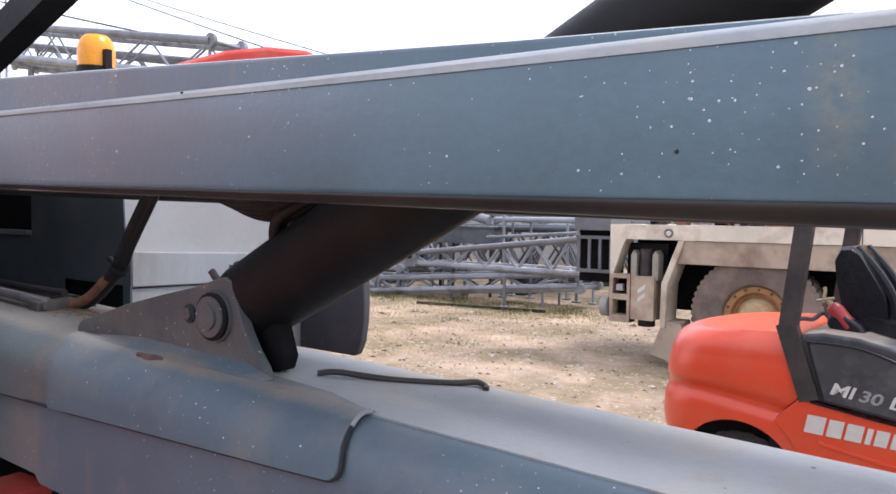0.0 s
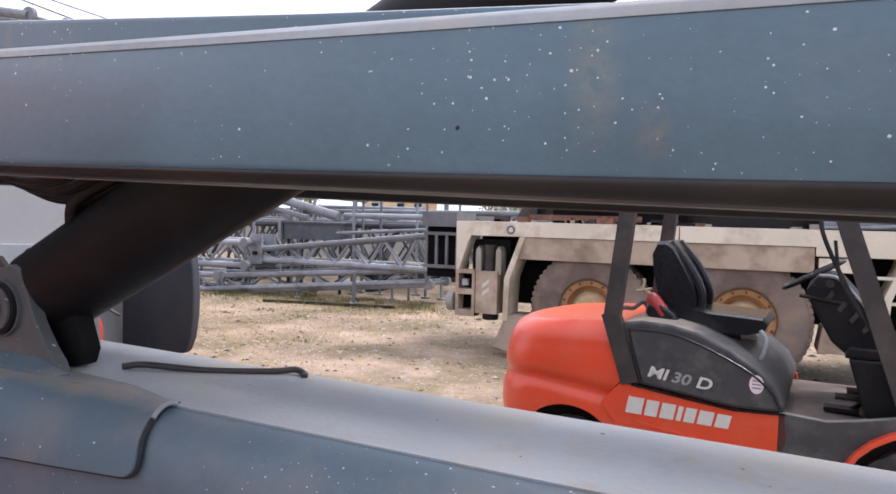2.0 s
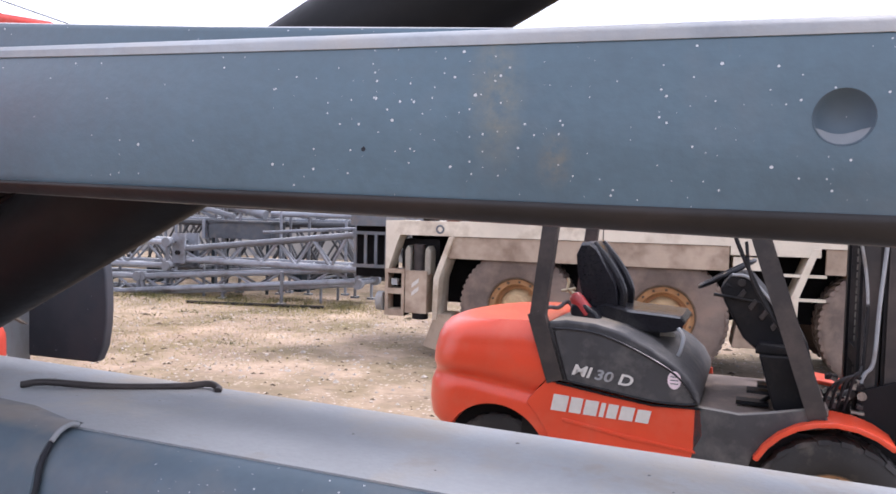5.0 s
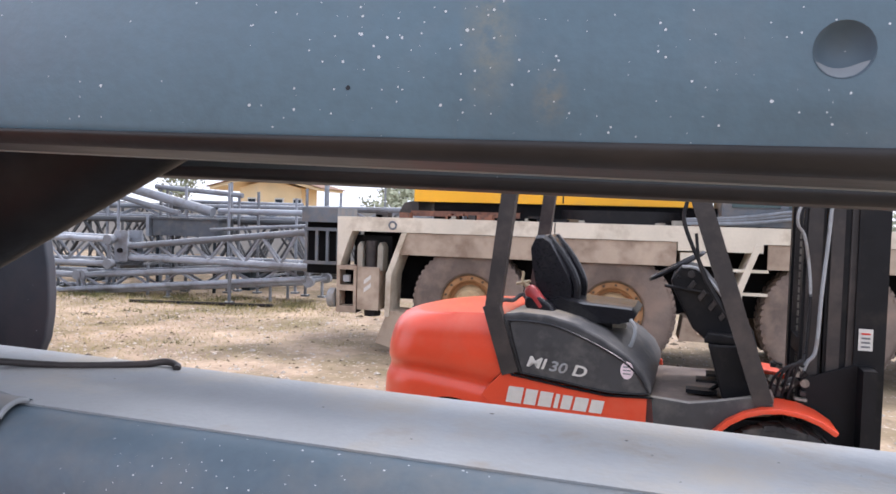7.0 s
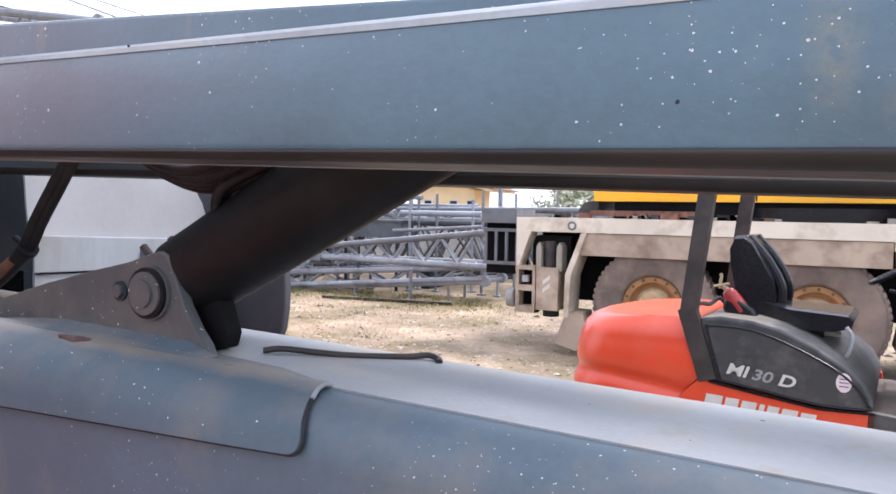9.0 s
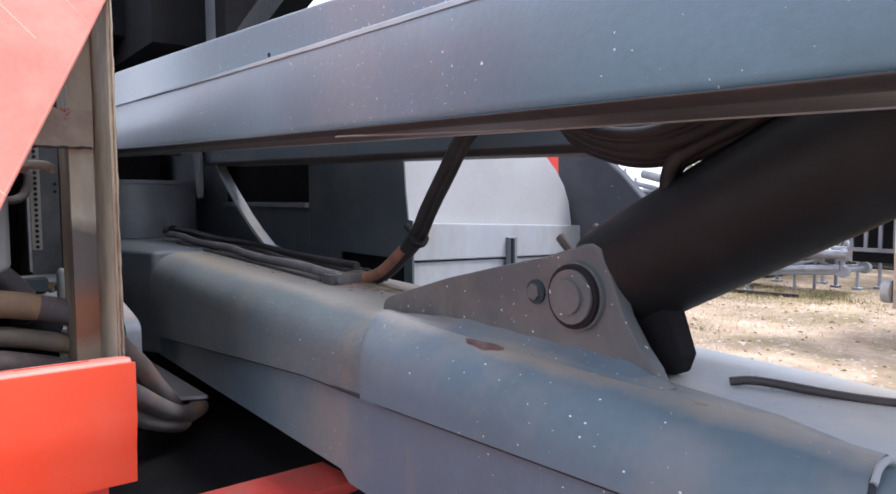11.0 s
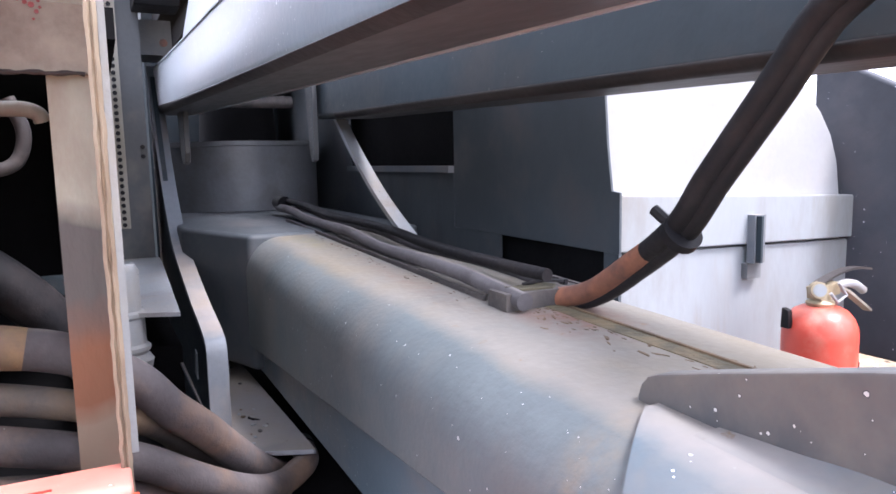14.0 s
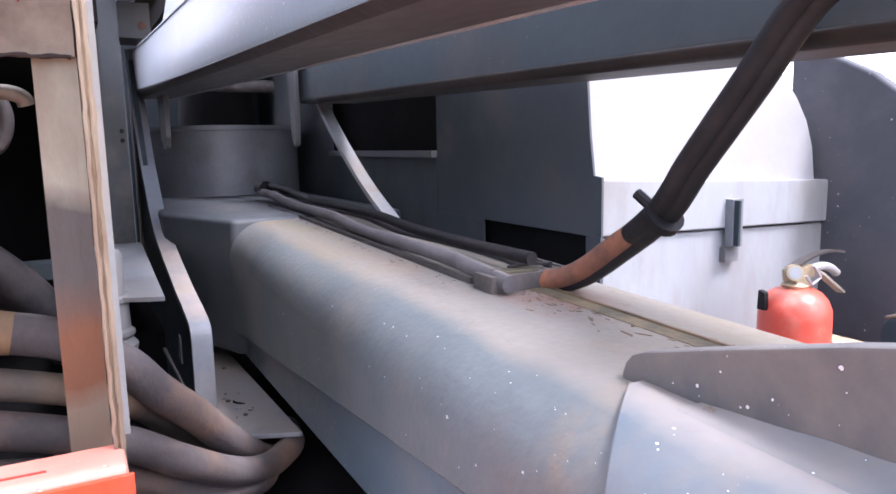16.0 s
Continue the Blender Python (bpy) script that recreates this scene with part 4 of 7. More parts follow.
    first = part("chain_link", pin, BLACK, chain)
    for i in range(1, 48):
        again = new("chain_link", first.data)
        again.parent = chain
        again.location = (0, 0, 0.0172 * i)
    part("hinge_drum", rod((-2.9, -0.06, 2.18), (-2.9, 0.1, 2.18), 0.09, 28), CYL, lift)
    part("hinge_block", prism([(-3.02, 2.032), (-2.9, 2.03), (-2.88, 2.07), (-3.02, 2.07)], -0.06, 0.05, "xz", 0.004), BLACK, lift)
    part("hinge_cheek", box(-3.24, -3.085, -0.0415, 0.042, 1.935, 2.028, 0.0), LUG, lift, "grey hinge cheek")
    part("primer_patch", disc((-3.085, 0.02, 1.968), (1, 0, 0.1), 0.011, 0.004, 9), SLEEVE, lift, "orange primer patch")
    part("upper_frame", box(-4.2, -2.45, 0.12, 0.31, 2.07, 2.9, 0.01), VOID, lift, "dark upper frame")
    # two added blocks that keep sky light off the drum and boom root
    part("upper_housing", box(-4.3, -2.75, 0.06, 0.62, 2.14, 2.9, 0.01), VOID, lift, "added dark block that shades the drum")
    part("back_wall", box(-4.32, -4.2, -0.2, 0.6, 1.0, 2.14, 0.01), GREY_DARK, lift)
    part("upper_frame_edge", box(-2.455, -2.35, 0.27, 0.3, 2.06, 2.35, 0.004), DRUM, lift, "pale bracket strip")
    part("upper_frame_rib", box(-2.34, -2.26, 0.26, 0.31, 2.06, 2.5, 0.004), VOID, lift)
    part("raised_link", move(box(-0.45, 1.3, -0.025, 0.025, 0, 0.058, 0.006), Matrix.Translation((-1.527, 0.135, 1.992)) @ Matrix.Rotation(radians(-16.7), 4, "Y")), BLACK, lift, "dark inclined link above the arms")
    part("clamp", rod((-3.0, -0.06, 1.345), (-2.95, -0.06, 1.345), 0.03, 12), STEEL, lift)


def engine_housing():
    hood = thing("engine_hood", "pale grey engine hood with a rubber latch", "engine hood")
    # upper cover with a rounded shoulder, lower wall below the seam
    sh = [(0.60, 1.56), (0.60, 1.86), (1.0, 1.86), (1.05, 1.845), (1.10, 1.815), (1.163, 1.768), (1.215, 1.72), (1.252, 1.67), (1.275, 1.615), (1.289, 1.535)]
    part("upper_cover", prism(sh, -2.3, -1.965, "yz", 0.006), PALE_TOP, hood, "pale upper cover, sky light in its colour")
    part("cover_band", prism([(0.64, 1.462), (1.318, 1.447), (1.318, 1.54), (0.64, 1.567)], -2.3, -1.945, "yz", 0.005), PALE, hood, "pale band along the hood")
    part("lower_wall", prism([(0.635, 1.08), (1.312, 1.08), (1.312, 1.443), (0.635, 1.458)], -2.3, -1.955, "yz", 0.005), PALE, hood, "streaked pale lower wall")
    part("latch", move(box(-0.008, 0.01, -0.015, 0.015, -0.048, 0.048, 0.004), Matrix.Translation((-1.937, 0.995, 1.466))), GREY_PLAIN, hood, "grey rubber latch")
    part("latch_ear", box(-1.927, -1.915, 0.984, 0.99, 1.42, 1.512, 0.001), GREY_DARK, hood)
    part("latch_catch", box(-1.955, -1.94, 0.978, 1.016, 1.385, 1.415, 0.003), DRUM, hood)
    part("hinge", box(-1.99, -1.955, 1.320, 1.345, 1.45, 1.52, 0.003), PALE, hood)
    part("hinge", box(-1.99, -1.955, 1.316, 1.338, 1.37, 1.44, 0.003), PALE, hood)
    part("wall_bolt", disc((-1.953, 0.93, 1.262), (1, 0, 0), 0.008, 0.006, 8), BLACK, hood)
    side = thing("engine_enclosure", "dark grey engine enclosure with a louvre opening", "engine enclosure")
    # side panel with a window and a slot, built from strips
    y0, y1 = 0.585, 0.59
    for n, (a, b, c, d) in enumerate(((-4.3, -1.9, 1.80, 2.05), (-4.3, -2.45, 1.475, 1.613), (-4.3, -2.24, 1.0, 1.475), (-1.898, -1.86, 1.0, 1.475), (-4.3, -3.2, 1.613, 1.80))):
        part("side_panel", box(a, b, y0 - 0.001 * (n % 2), y1, c, d, 0.001), ENCLOSURE, side)
    part("side_panel", prism([(-2.45, 1.475), (-1.86, 1.475), (-1.86, 1.576), (-1.881, 1.578), (-1.892, 1.65), (-1.9, 1.74), (-1.903, 1.8), (-2.45, 1.8)], y0, y1, "xz", 0.001), ENCLOSURE, side)
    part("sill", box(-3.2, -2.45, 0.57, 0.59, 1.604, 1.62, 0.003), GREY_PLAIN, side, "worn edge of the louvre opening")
    part("lower_panel", prism([(-2.26, 1.0), (-1.9, 1.0), (-1.9, 1.405), (-2.26, 1.405)], y0, y1, "xz"), ENCLOSURE, side)
    # black sheets stand in for the unlit inside of the openings
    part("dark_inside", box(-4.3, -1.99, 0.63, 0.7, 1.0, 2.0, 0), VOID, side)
    part("slot_back", box(-2.26, -1.9, 0.603, 0.611, 1.36, 1.5, 0), VOID, side, "black sheet for the unlit slot")
    prof = [(-2.05, 1.19), (-1.685, 1.19), (-1.672, 1.20), (-1.652, 1.245), (-1.640, 1.32), (-1.638, 1.38), (-1.642, 1.46), (-1.656, 1.545), (-1.70, 1.63), (-1.78, 1.705), (-1.86, 1.765), (-1.95, 1.81), (-2.05, 1.83)]
    part("end_guard", prism(prof, 1.305, 1.34, "xz", 0.008, 3), GUARD, side, "dark grey rounded end guard")


def extinguisher():
    e = thing("fire_extinguisher", "small dusty red fire extinguisher standing behind the lower boom", "fire extinguisher")
    x, y = -1.80, 1.008
    part("body", lathe([(0.0, 1.02), (0.058, 1.02), (0.065, 1.03), (0.065, 1.298), (0.0635, 1.315), (0.057, 1.332), (0.046, 1.345), (0.033, 1.352), (0.02, 1.355), (0.0, 1.355)], 40, "z", (x, y, 0)), RED_CAN, e)
    part("collar", lathe([(0.0, 1.353), (0.024, 1.353), (0.026, 1.36), (0.018, 1.366), (0.016, 1.378), (0.0, 1.378)], 18, "z", (x, y, 0)), BRASS, e, "dull brass collar")
    part("valve", move(box(-0.014, 0.014, -0.02, 0.034, 0, 0.022, 0.006, 3), Matrix.Translation((x, y, 1.37)) @ Matrix.Rotation(radians(8), 4, "X")), BRASS, e)
    gauge = part("gauge", disc((x + 0.012, y - 0.03, 1.388), (0.8, -0.55, 0.1), 0.015, 0.016, 20), BRASS, e, "small round pressure gauge")
    part("gauge_glass", disc((x + 0.025, y - 0.039, 1.3897), (0.8, -0.55, 0.1), 0.0115, 0.0012, 18), PALE, gauge)
    part("upper_handle", strip(smooth_path([(x, y - 0.02, 1.392), (x - 0.002, y + 0.02, 1.404), (x - 0.006, y + 0.07, 1.413), (x - 0.01, y + 0.115, 1.413), (x - 0.012, y + 0.15, 1.408)], 4), 0.018, 0.004, (1, 0.2, 0)), PILLAR, e, "black squeeze lever")
    part("lower_handle", strip(smooth_path([(x, y + 0.01, 1.386), (x - 0.002, y + 0.06, 1.379), (x - 0.006, y + 0.11, 1.352), (x - 0.01, y + 0.155, 1.326)], 4), 0.016, 0.005, (1, 0.2, 0)), STEEL, e, "dull steel carrying handle")
    part("nozzle", tube(smooth_path([(x, y + 0.03, 1.383), (x, y + 0.07, 1.388), (x - 0.004, y + 0.105, 1.381), (x - 0.006, y + 0.13, 1.368)], 4), 0.0085, 12), STEEL_PALE, e)
    part("pull_pin", tube([(x + 0.02, y + 0.02, 1.396), (x + 0.022, y + 0.04, 1.372), (x + 0.026, y + 0.01, 1.362), (x + 0.022, y - 0.005, 1.38)], 0.003, 6), STEEL_PALE, e)
    part("label", move(box(-0.0005, 0.0005, -0.012, 0.012, -0.02, 0.02, 0), Matrix.Translation((x + 0.0465, y + 0.0465, 1.235)) @ Matrix.Rotation(radians(45), 4, "Z")), WHITE, e, "small white label")
    part("bracket", prism([(x - 0.03, 1.315), (x - 0.012, 1.315), (x - 0.014, 1.349), (x - 0.028, 1.353)], y - 0.07, y - 0.058, "xz", 0.002), BLACK, e, "small black bracket")


def near_side():
    """What stands beside the lower boom: a channel post, red panels, thick hoses."""
    post = thing("channel_post", "upright dirty steel channel post beside hoses", "steel post")
    part("web", box(-1.765, -1.755, -0.207, -0.168, 1.25, 2.05, 0.001), POST_WEB, post, "dirty steel web with rust stains")
    part("back_flange", box(-1.86, -1.766, -0.207, -0.201, 1.25, 2.05, 0.001), POST, post)
    part("flange", box(-1.765, -1.61, -0.1675, -0.1605, 1.345, 2.05, 0.001), POST, post, "rusty flange with a worn bright lip")
    lip, rng = [], random.Random(77)
    for i in range(70):
        z, a, b = 1.345 + 0.01022 * i, rng.gauss(0, 0.0004), rng.gauss(0, 0.0004)
        lip.append([(-1.613, -0.1695, z), (-1.606, -0.1698 + a, z), (-1.603 + b, -0.1672 + a, z), (-1.605 + a, -0.1655, z), (-1.6028 - b, -0.1635 + b, z), (-1.606, -0.1605 + b, z), (-1.613, -0.1608, z)])
    part("flange_lip", loft(lip), POST_LIP, post, "ragged rusty lip of the flange", 30)
    part("lip_bead", tube([(-1.6035, -0.1652 + 0.0003 * math.sin(i * 2.9), 1.345 + 0.0145 * i) for i in range(48)], [0.0007 + 0.0005 * math.sin(i * 1.7) for i in range(48)], 6), RUST, post, "rusty worn bead")
    part("outer_plate", box(-1.80, -1.66, -0.1595, -0.1535, 1.37, 2.05, 0.001), GREY_DUSTY, post)
    part("upper_plate", prism([(-0.36, 1.725), (-0.169, 1.725), (-0.169, 1.79), (-0.36, 1.797)], -1.754, -1.742, "yz", 0.001), PLATE, post, "dirty steel plate with a welded lower edge")
    part("plate_weld", tube([(-1.7405, -0.36 + 0.0048 * i, 1.725 + 0.0006 * math.sin(i * 0.9) + 0.0003 * math.sin(i * 2.7)) for i in range(40)], [0.0022 + 0.0006 * math.sin(i * 1.3) for i in range(40)], 8), PILLAR, post, "ragged dark weld bead")
    part("upper_web", box(-1.7545, -1.743, -0.2065, -0.169, 1.79, 2.05, 0.001), POST_WEB, post)
    for dy, dz, r in ((0, 0, 0.004), (0.006, 0.004, 0.0025), (-0.005, 0.002, 0.003), (0.004, -0.006, 0.003), (-0.011, 0.004, 0.002), (0.001, -0.013, 0.0018), (0.007, -0.002, 0.002)):
        part("paint_smear", disc((-1.7425, -0.213 + dy, 1.787 + dz), (1, 0, 0), r * 0.7, 0.002, 7), RED_DARK, post, "smear of red paint")
    low = thing("red_cover", "faded red sheet cover below the post", "cover panel")
    part("top_panel", prism([(-1.635, 1.2), (-1.635, 1.372), (-1.625, 1.376), (-1.565, 1.385), (-1.556, 1.383), (-1.552, 1.376), (-1.552, 1.29), (-1.562, 1.245), (-1.568, 1.19)], -0.6, -0.162, "xz", 0.003, 3), RED_FADED, low, "sun-faded pink top")
    for k in range(3):
        part("scratch", prism([(-1.615 + 0.018 * k, -0.42 + 0.05 * k), (-1.612 + 0.018 * k, -0.42 + 0.05 * k), (-1.606 + 0.016 * k, -0.3 + 0.04 * k), (-1.608 + 0.016 * k, -0.3 + 0.04 * k)], 1.374, 1.3785 + 0.0032 * k, "xy"), RED_OLD, low)
    part("front_lip", prism([(-1.5515, 1.379), (-1.5465, 1.379), (-1.5465, 1.29), (-1.557, 1.245), (-1.563, 1.18), (-1.5675, 1.18), (-1.5615, 1.246), (-1.5515, 1.29)], -0.6, -0.158, "xz", 0.001), RED, low, "brighter red front edge")
    part("cover_leg", box(-1.625, -1.57, -0.6, -0.2, 1.06, 1.2, 0.004), RED_OLD, low)
    up = thing("red_guard", "faded red slanting guard sheet", "guard sheet")
    part("sheet", prism([(-0.9, 1.36), (-0.445, 1.36), (-0.318, 1.645), (-0.2125, 1.865), (-0.15, 2.0), (-0.15, 2.05), (-0.9, 2.05)], -1.602, -1.59, "yz", 0.003), RED_FADED, up)
    # two unseen sheets added to keep light off the plate behind the guard
    part("top_flange", box(-1.80, -1.603, -0.9, -0.215, 2.05, 2.062, 0.002), RED_FADED, up, "added sheet that blocks light above the guard")
    part("end_flange", box(-1.80, -1.603, -0.912, -0.901, 1.36, 2.062, 0.002), RED_FADED, up, "added sheet that blocks light beside the guard")
    part("folded_edge", tube([(-1.592, -0.445, 1.36), (-1.592, -0.318, 1.645), (-1.592, -0.2125, 1.865), (-1.592, -0.15, 2.0)], 0.0035, 8), RED_FADED, up, "rounded folded edge")
    floor = thing("red_platform", "red platform sheets under the lower boom", "platform sheet")
    part("step_sheet", prism([(-1.52, -0.5), (-1.53, 0.155), (-1.415, 0.165), (-1.375, -0.5)], 1.128, 1.15, "xy", 0.004), RED_DECK, floor)
    part("front_sheet", prism([(-1.46, -0.5), (-1.42, 0.3), (-0.6, 0.3), (-0.6, -0.5)], 1.085, 1.10, "xy", 0.004), RED_DECK, floor)
    part("step_riser", box(-1.51, -1.425, -0.5, 0.155, 1.06, 1.127, 0.003), BLACK, floor)
    for k, (p, r) in enumerate((
            ([(-1.84, -0.48, 1.478), (-1.84, -0.32, 1.452), (-1.845, -0.215, 1.428), (-1.86, -0.148, 1.383), (-1.88, -0.109, 1.334), (-1.92, -0.066, 1.284), (-1.98, -0.022, 1.222), (-2.05, 0.03, 1.155), (-2.15, 0.075, 1.098), (-2.28, 0.1, 1.085)], 0.0235),
            ([(-1.85, -0.48, 1.408), (-1.85, -0.325, 1.393), (-1.85, -0.211, 1.365), (-1.87, -0.154, 1.334), (-1.92, -0.117, 1.296), (-1.98, -0.083, 1.244), (-2.07, -0.015, 1.158), (-2.16, 0.05, 1.112), (-2.28, 0.07, 1.095)], 0.018),
            ([(-1.83, -0.48, 1.374), (-1.83, -0.328, 1.350), (-1.83, -0.21, 1.317), (-1.85, -0.145, 1.283), (-1.87, -0.093, 1.244), (-1.92, -0.035, 1.195), (-1.98, 0.015, 1.155), (-2.05, 0.063, 1.126), (-2.11, 0.108, 1.117), (-2.18, 0.135, 1.102), (-2.28, 0.15, 1.085)], 0.0215),
            ([(-1.80, -0.48, 1.31), (-1.83, -0.28, 1.285), (-1.86, -0.16, 1.24), (-1.92, -0.06, 1.17), (-2.02, 0.04, 1.115), (-2.2, 0.1, 1.085), (-2.4, 0.12, 1.08)], 0.018),
            ([(-2.1, -0.52, 1.61), (-2.12, -0.38, 1.535), (-2.15, -0.28, 1.45), (-2.2, -0.2, 1.33)], 0.036))):
        h = thing("thick_hose", "thick dusty brown hydraulic hose with oily stains", "hose", "thick hoses by the post")
        sp = smooth_path(p, 7)
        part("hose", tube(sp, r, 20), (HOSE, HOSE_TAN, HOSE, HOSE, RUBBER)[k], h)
        part("end_fitting", tube(sp[-4:], r * 1.12, 16), BLACK, h, "black end fitting")
        if k == 0:
            part("ochre_sleeve", tube(sp[:12], [r * 1.05] * 10 + [r * 1.04, r * 1.01], 20), SLEEVE_OCHRE, h, "ochre protective sleeve")
    fit = thing("hose_fitting", "steel elbow fitting with hex nuts", "pipe fitting")
    part("nut", rod((-1.85, -0.281, 1.699), (-1.85, -0.259, 1.699), 0.0165, 6), STEEL, fit)
    part("nut", rod((-1.85, -0.303, 1.699), (-1.85, -0.285, 1.699), 0.0145, 6), STEEL, fit)
    part("stem", rod((-1.85, -0.34, 1.699), (-1.85, -0.259, 1.699), 0.009, 12), STEEL, fit)
    part("elbow", tube(smooth_path([(-1.85, -0.26, 1.699), (-1.855, -0.235, 1.699), (-1.858, -0.222, 1.694), (-1.86, -0.219, 1.686)], 5), 0.0085, 12), STEEL, fit)
    pipe = tube(smooth_path([(-1.95, -0.37, 1.652), (-1.96, -0.32, 1.640), (-1.965, -0.28, 1.634), (-1.97, -0.255, 1.645), (-1.97, -0.246, 1.68), (-1.97, -0.26, 1.72)], 5), 0.0085, 12)
    part("pipe", pipe, TRAY, fit, "grimy bent pipe")
    can = thing("filter_can", "pale grey filter canister", "canister")
    part("can", lathe([(0.0, 1.52), (0.05, 1.52), (0.056, 1.53), (0.056, 1.635), (0.05, 1.642), (0.0, 1.642)], 28, "z", (-1.72, -0.36, 0)), DRUM, can)
    part("can_head", lathe([(0.0, 1.64), (0.04, 1.64), (0.04, 1.68), (0.0, 1.68)], 24, "z", (-1.72, -0.36, 0)), STEEL, can)
    shelf = thing("pump_shelf", "dusty plate and pump body in the machine bay", "pump")
    part("shelf_plate", prism([(-3.0, -0.2), (-2.3, -0.2), (-2.24, -0.134), (-2.208, -0.061), (-2.93, -0.035), (-3.0, -0.035)], 1.382, 1.39, "xy", 0.001), GREY_DUSTY, shelf, "dusty shelf plate")
    part("pump_neck", lathe([(0.0, 1.2), (0.024, 1.2), (0.024, 1.285), (0.036, 1.292), (0.039, 1.306), (0.032, 1.316), (0.03, 1.318), (0.035, 1.324), (0.035, 1.33), (0.029, 1.335), (0.028, 1.378), (0.031, 1.382), (0.031, 1.388), (0.024, 1.392), (0.024, 1.46), (0.018, 1.47), (0.0, 1.47)], 24, "z", (-2.26, -0.142, 0)), GREY_DUSTY, shelf, "ridged grey pump neck")
    rng = random.Random(31)
    for i in range(14):
        x, y, r = rng.uniform(-2.62, -2.42), rng.uniform(-0.185, -0.12), rng.uniform(0.006, 0.015)
        pts = [(x + r * rng.uniform(0.6, 1.3) * math.cos(math.tau * k / 8), y + r * rng.uniform(0.6, 1.3) * math.sin(math.tau * k / 8)) for k in range(8)]
        part("dirt_clod", prism(pts, 1.3895, 1.392 + r * rng.uniform(0.5, 1.3), "xy", r * 0.25), RUST, shelf)
    for i in range(26):
        x, y, r = rng.uniform(-2.75, -2.15), rng.uniform(0.0, 0.085), rng.uniform(0.0015, 0.005)
        pts = [(x + r * rng.uniform(0.6, 1.3) * math.cos(math.tau * k / 7), y + r * rng.uniform(0.6, 1.3) * math.sin(math.tau * k / 7)) for k in range(7)]
        part("dirt_crumb", prism(pts, 1.149, 1.1505 + r * 0.5, "xy"), rng.choice((RUST, GREY_DUSTY, TRAY)), shelf)
    part("ledge_bar", box(-2.5, -2.44, -0.5, -0.16, 1.40, 1.43, 0.003), GREY_DARK, shelf)
    # added black sheets that block light and fill gaps round the bay
    bay = thing("machine_bay", "added black sheets that keep light out of the bay", "housing", kind="structure")
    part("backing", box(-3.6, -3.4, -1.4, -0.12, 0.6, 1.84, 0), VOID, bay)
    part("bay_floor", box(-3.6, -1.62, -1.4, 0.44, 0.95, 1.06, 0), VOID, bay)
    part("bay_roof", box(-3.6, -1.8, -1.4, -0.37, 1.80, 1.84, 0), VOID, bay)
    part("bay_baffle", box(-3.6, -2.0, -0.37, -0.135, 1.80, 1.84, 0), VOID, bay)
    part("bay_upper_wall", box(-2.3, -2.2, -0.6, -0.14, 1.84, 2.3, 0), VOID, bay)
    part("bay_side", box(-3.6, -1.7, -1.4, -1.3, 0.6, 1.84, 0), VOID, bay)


def chassis():
    """The base below, which carries all: turntable and wheels, mostly out of sight."""
    # near-black, painting the shade below the boom
    part("chassis", box(-4.1, 0.4, 0.45, 1.15, 0.55, 1.02, 0.02), VOID, lift)
    part("turntable", lathe([(0.0, 0.95), (0.5, 0.95), (0.5, 1.19), (0.0, 1.19)], 40, "z", (-3.2, 0.25, 0)), VOID, lift)
    part("mast_leg", box(-4.4, -3.9, 0.02, 0.5, 1.0, 2.3, 0.01), GREY_DARK, lift)
    for x in (-3.7, -0.3):
        for y in (0.3, 1.3):
            part("wheel", lathe([(0.0, -0.16), (0.3, -0.16), (0.42, -0.15), (0.46, -0.1), (0.46, 0.1), (0.42, 0.15), (0.3, 0.16), (0.0, 0.16)], 28, "y", (x, y, 0.46)), TYRE_DARK, lift)


upper_arm()
lower_boom()
lugs_and_cylinder()
hose_tray()
turret()
engine_housing()
extinguisher()
near_side()
chassis()


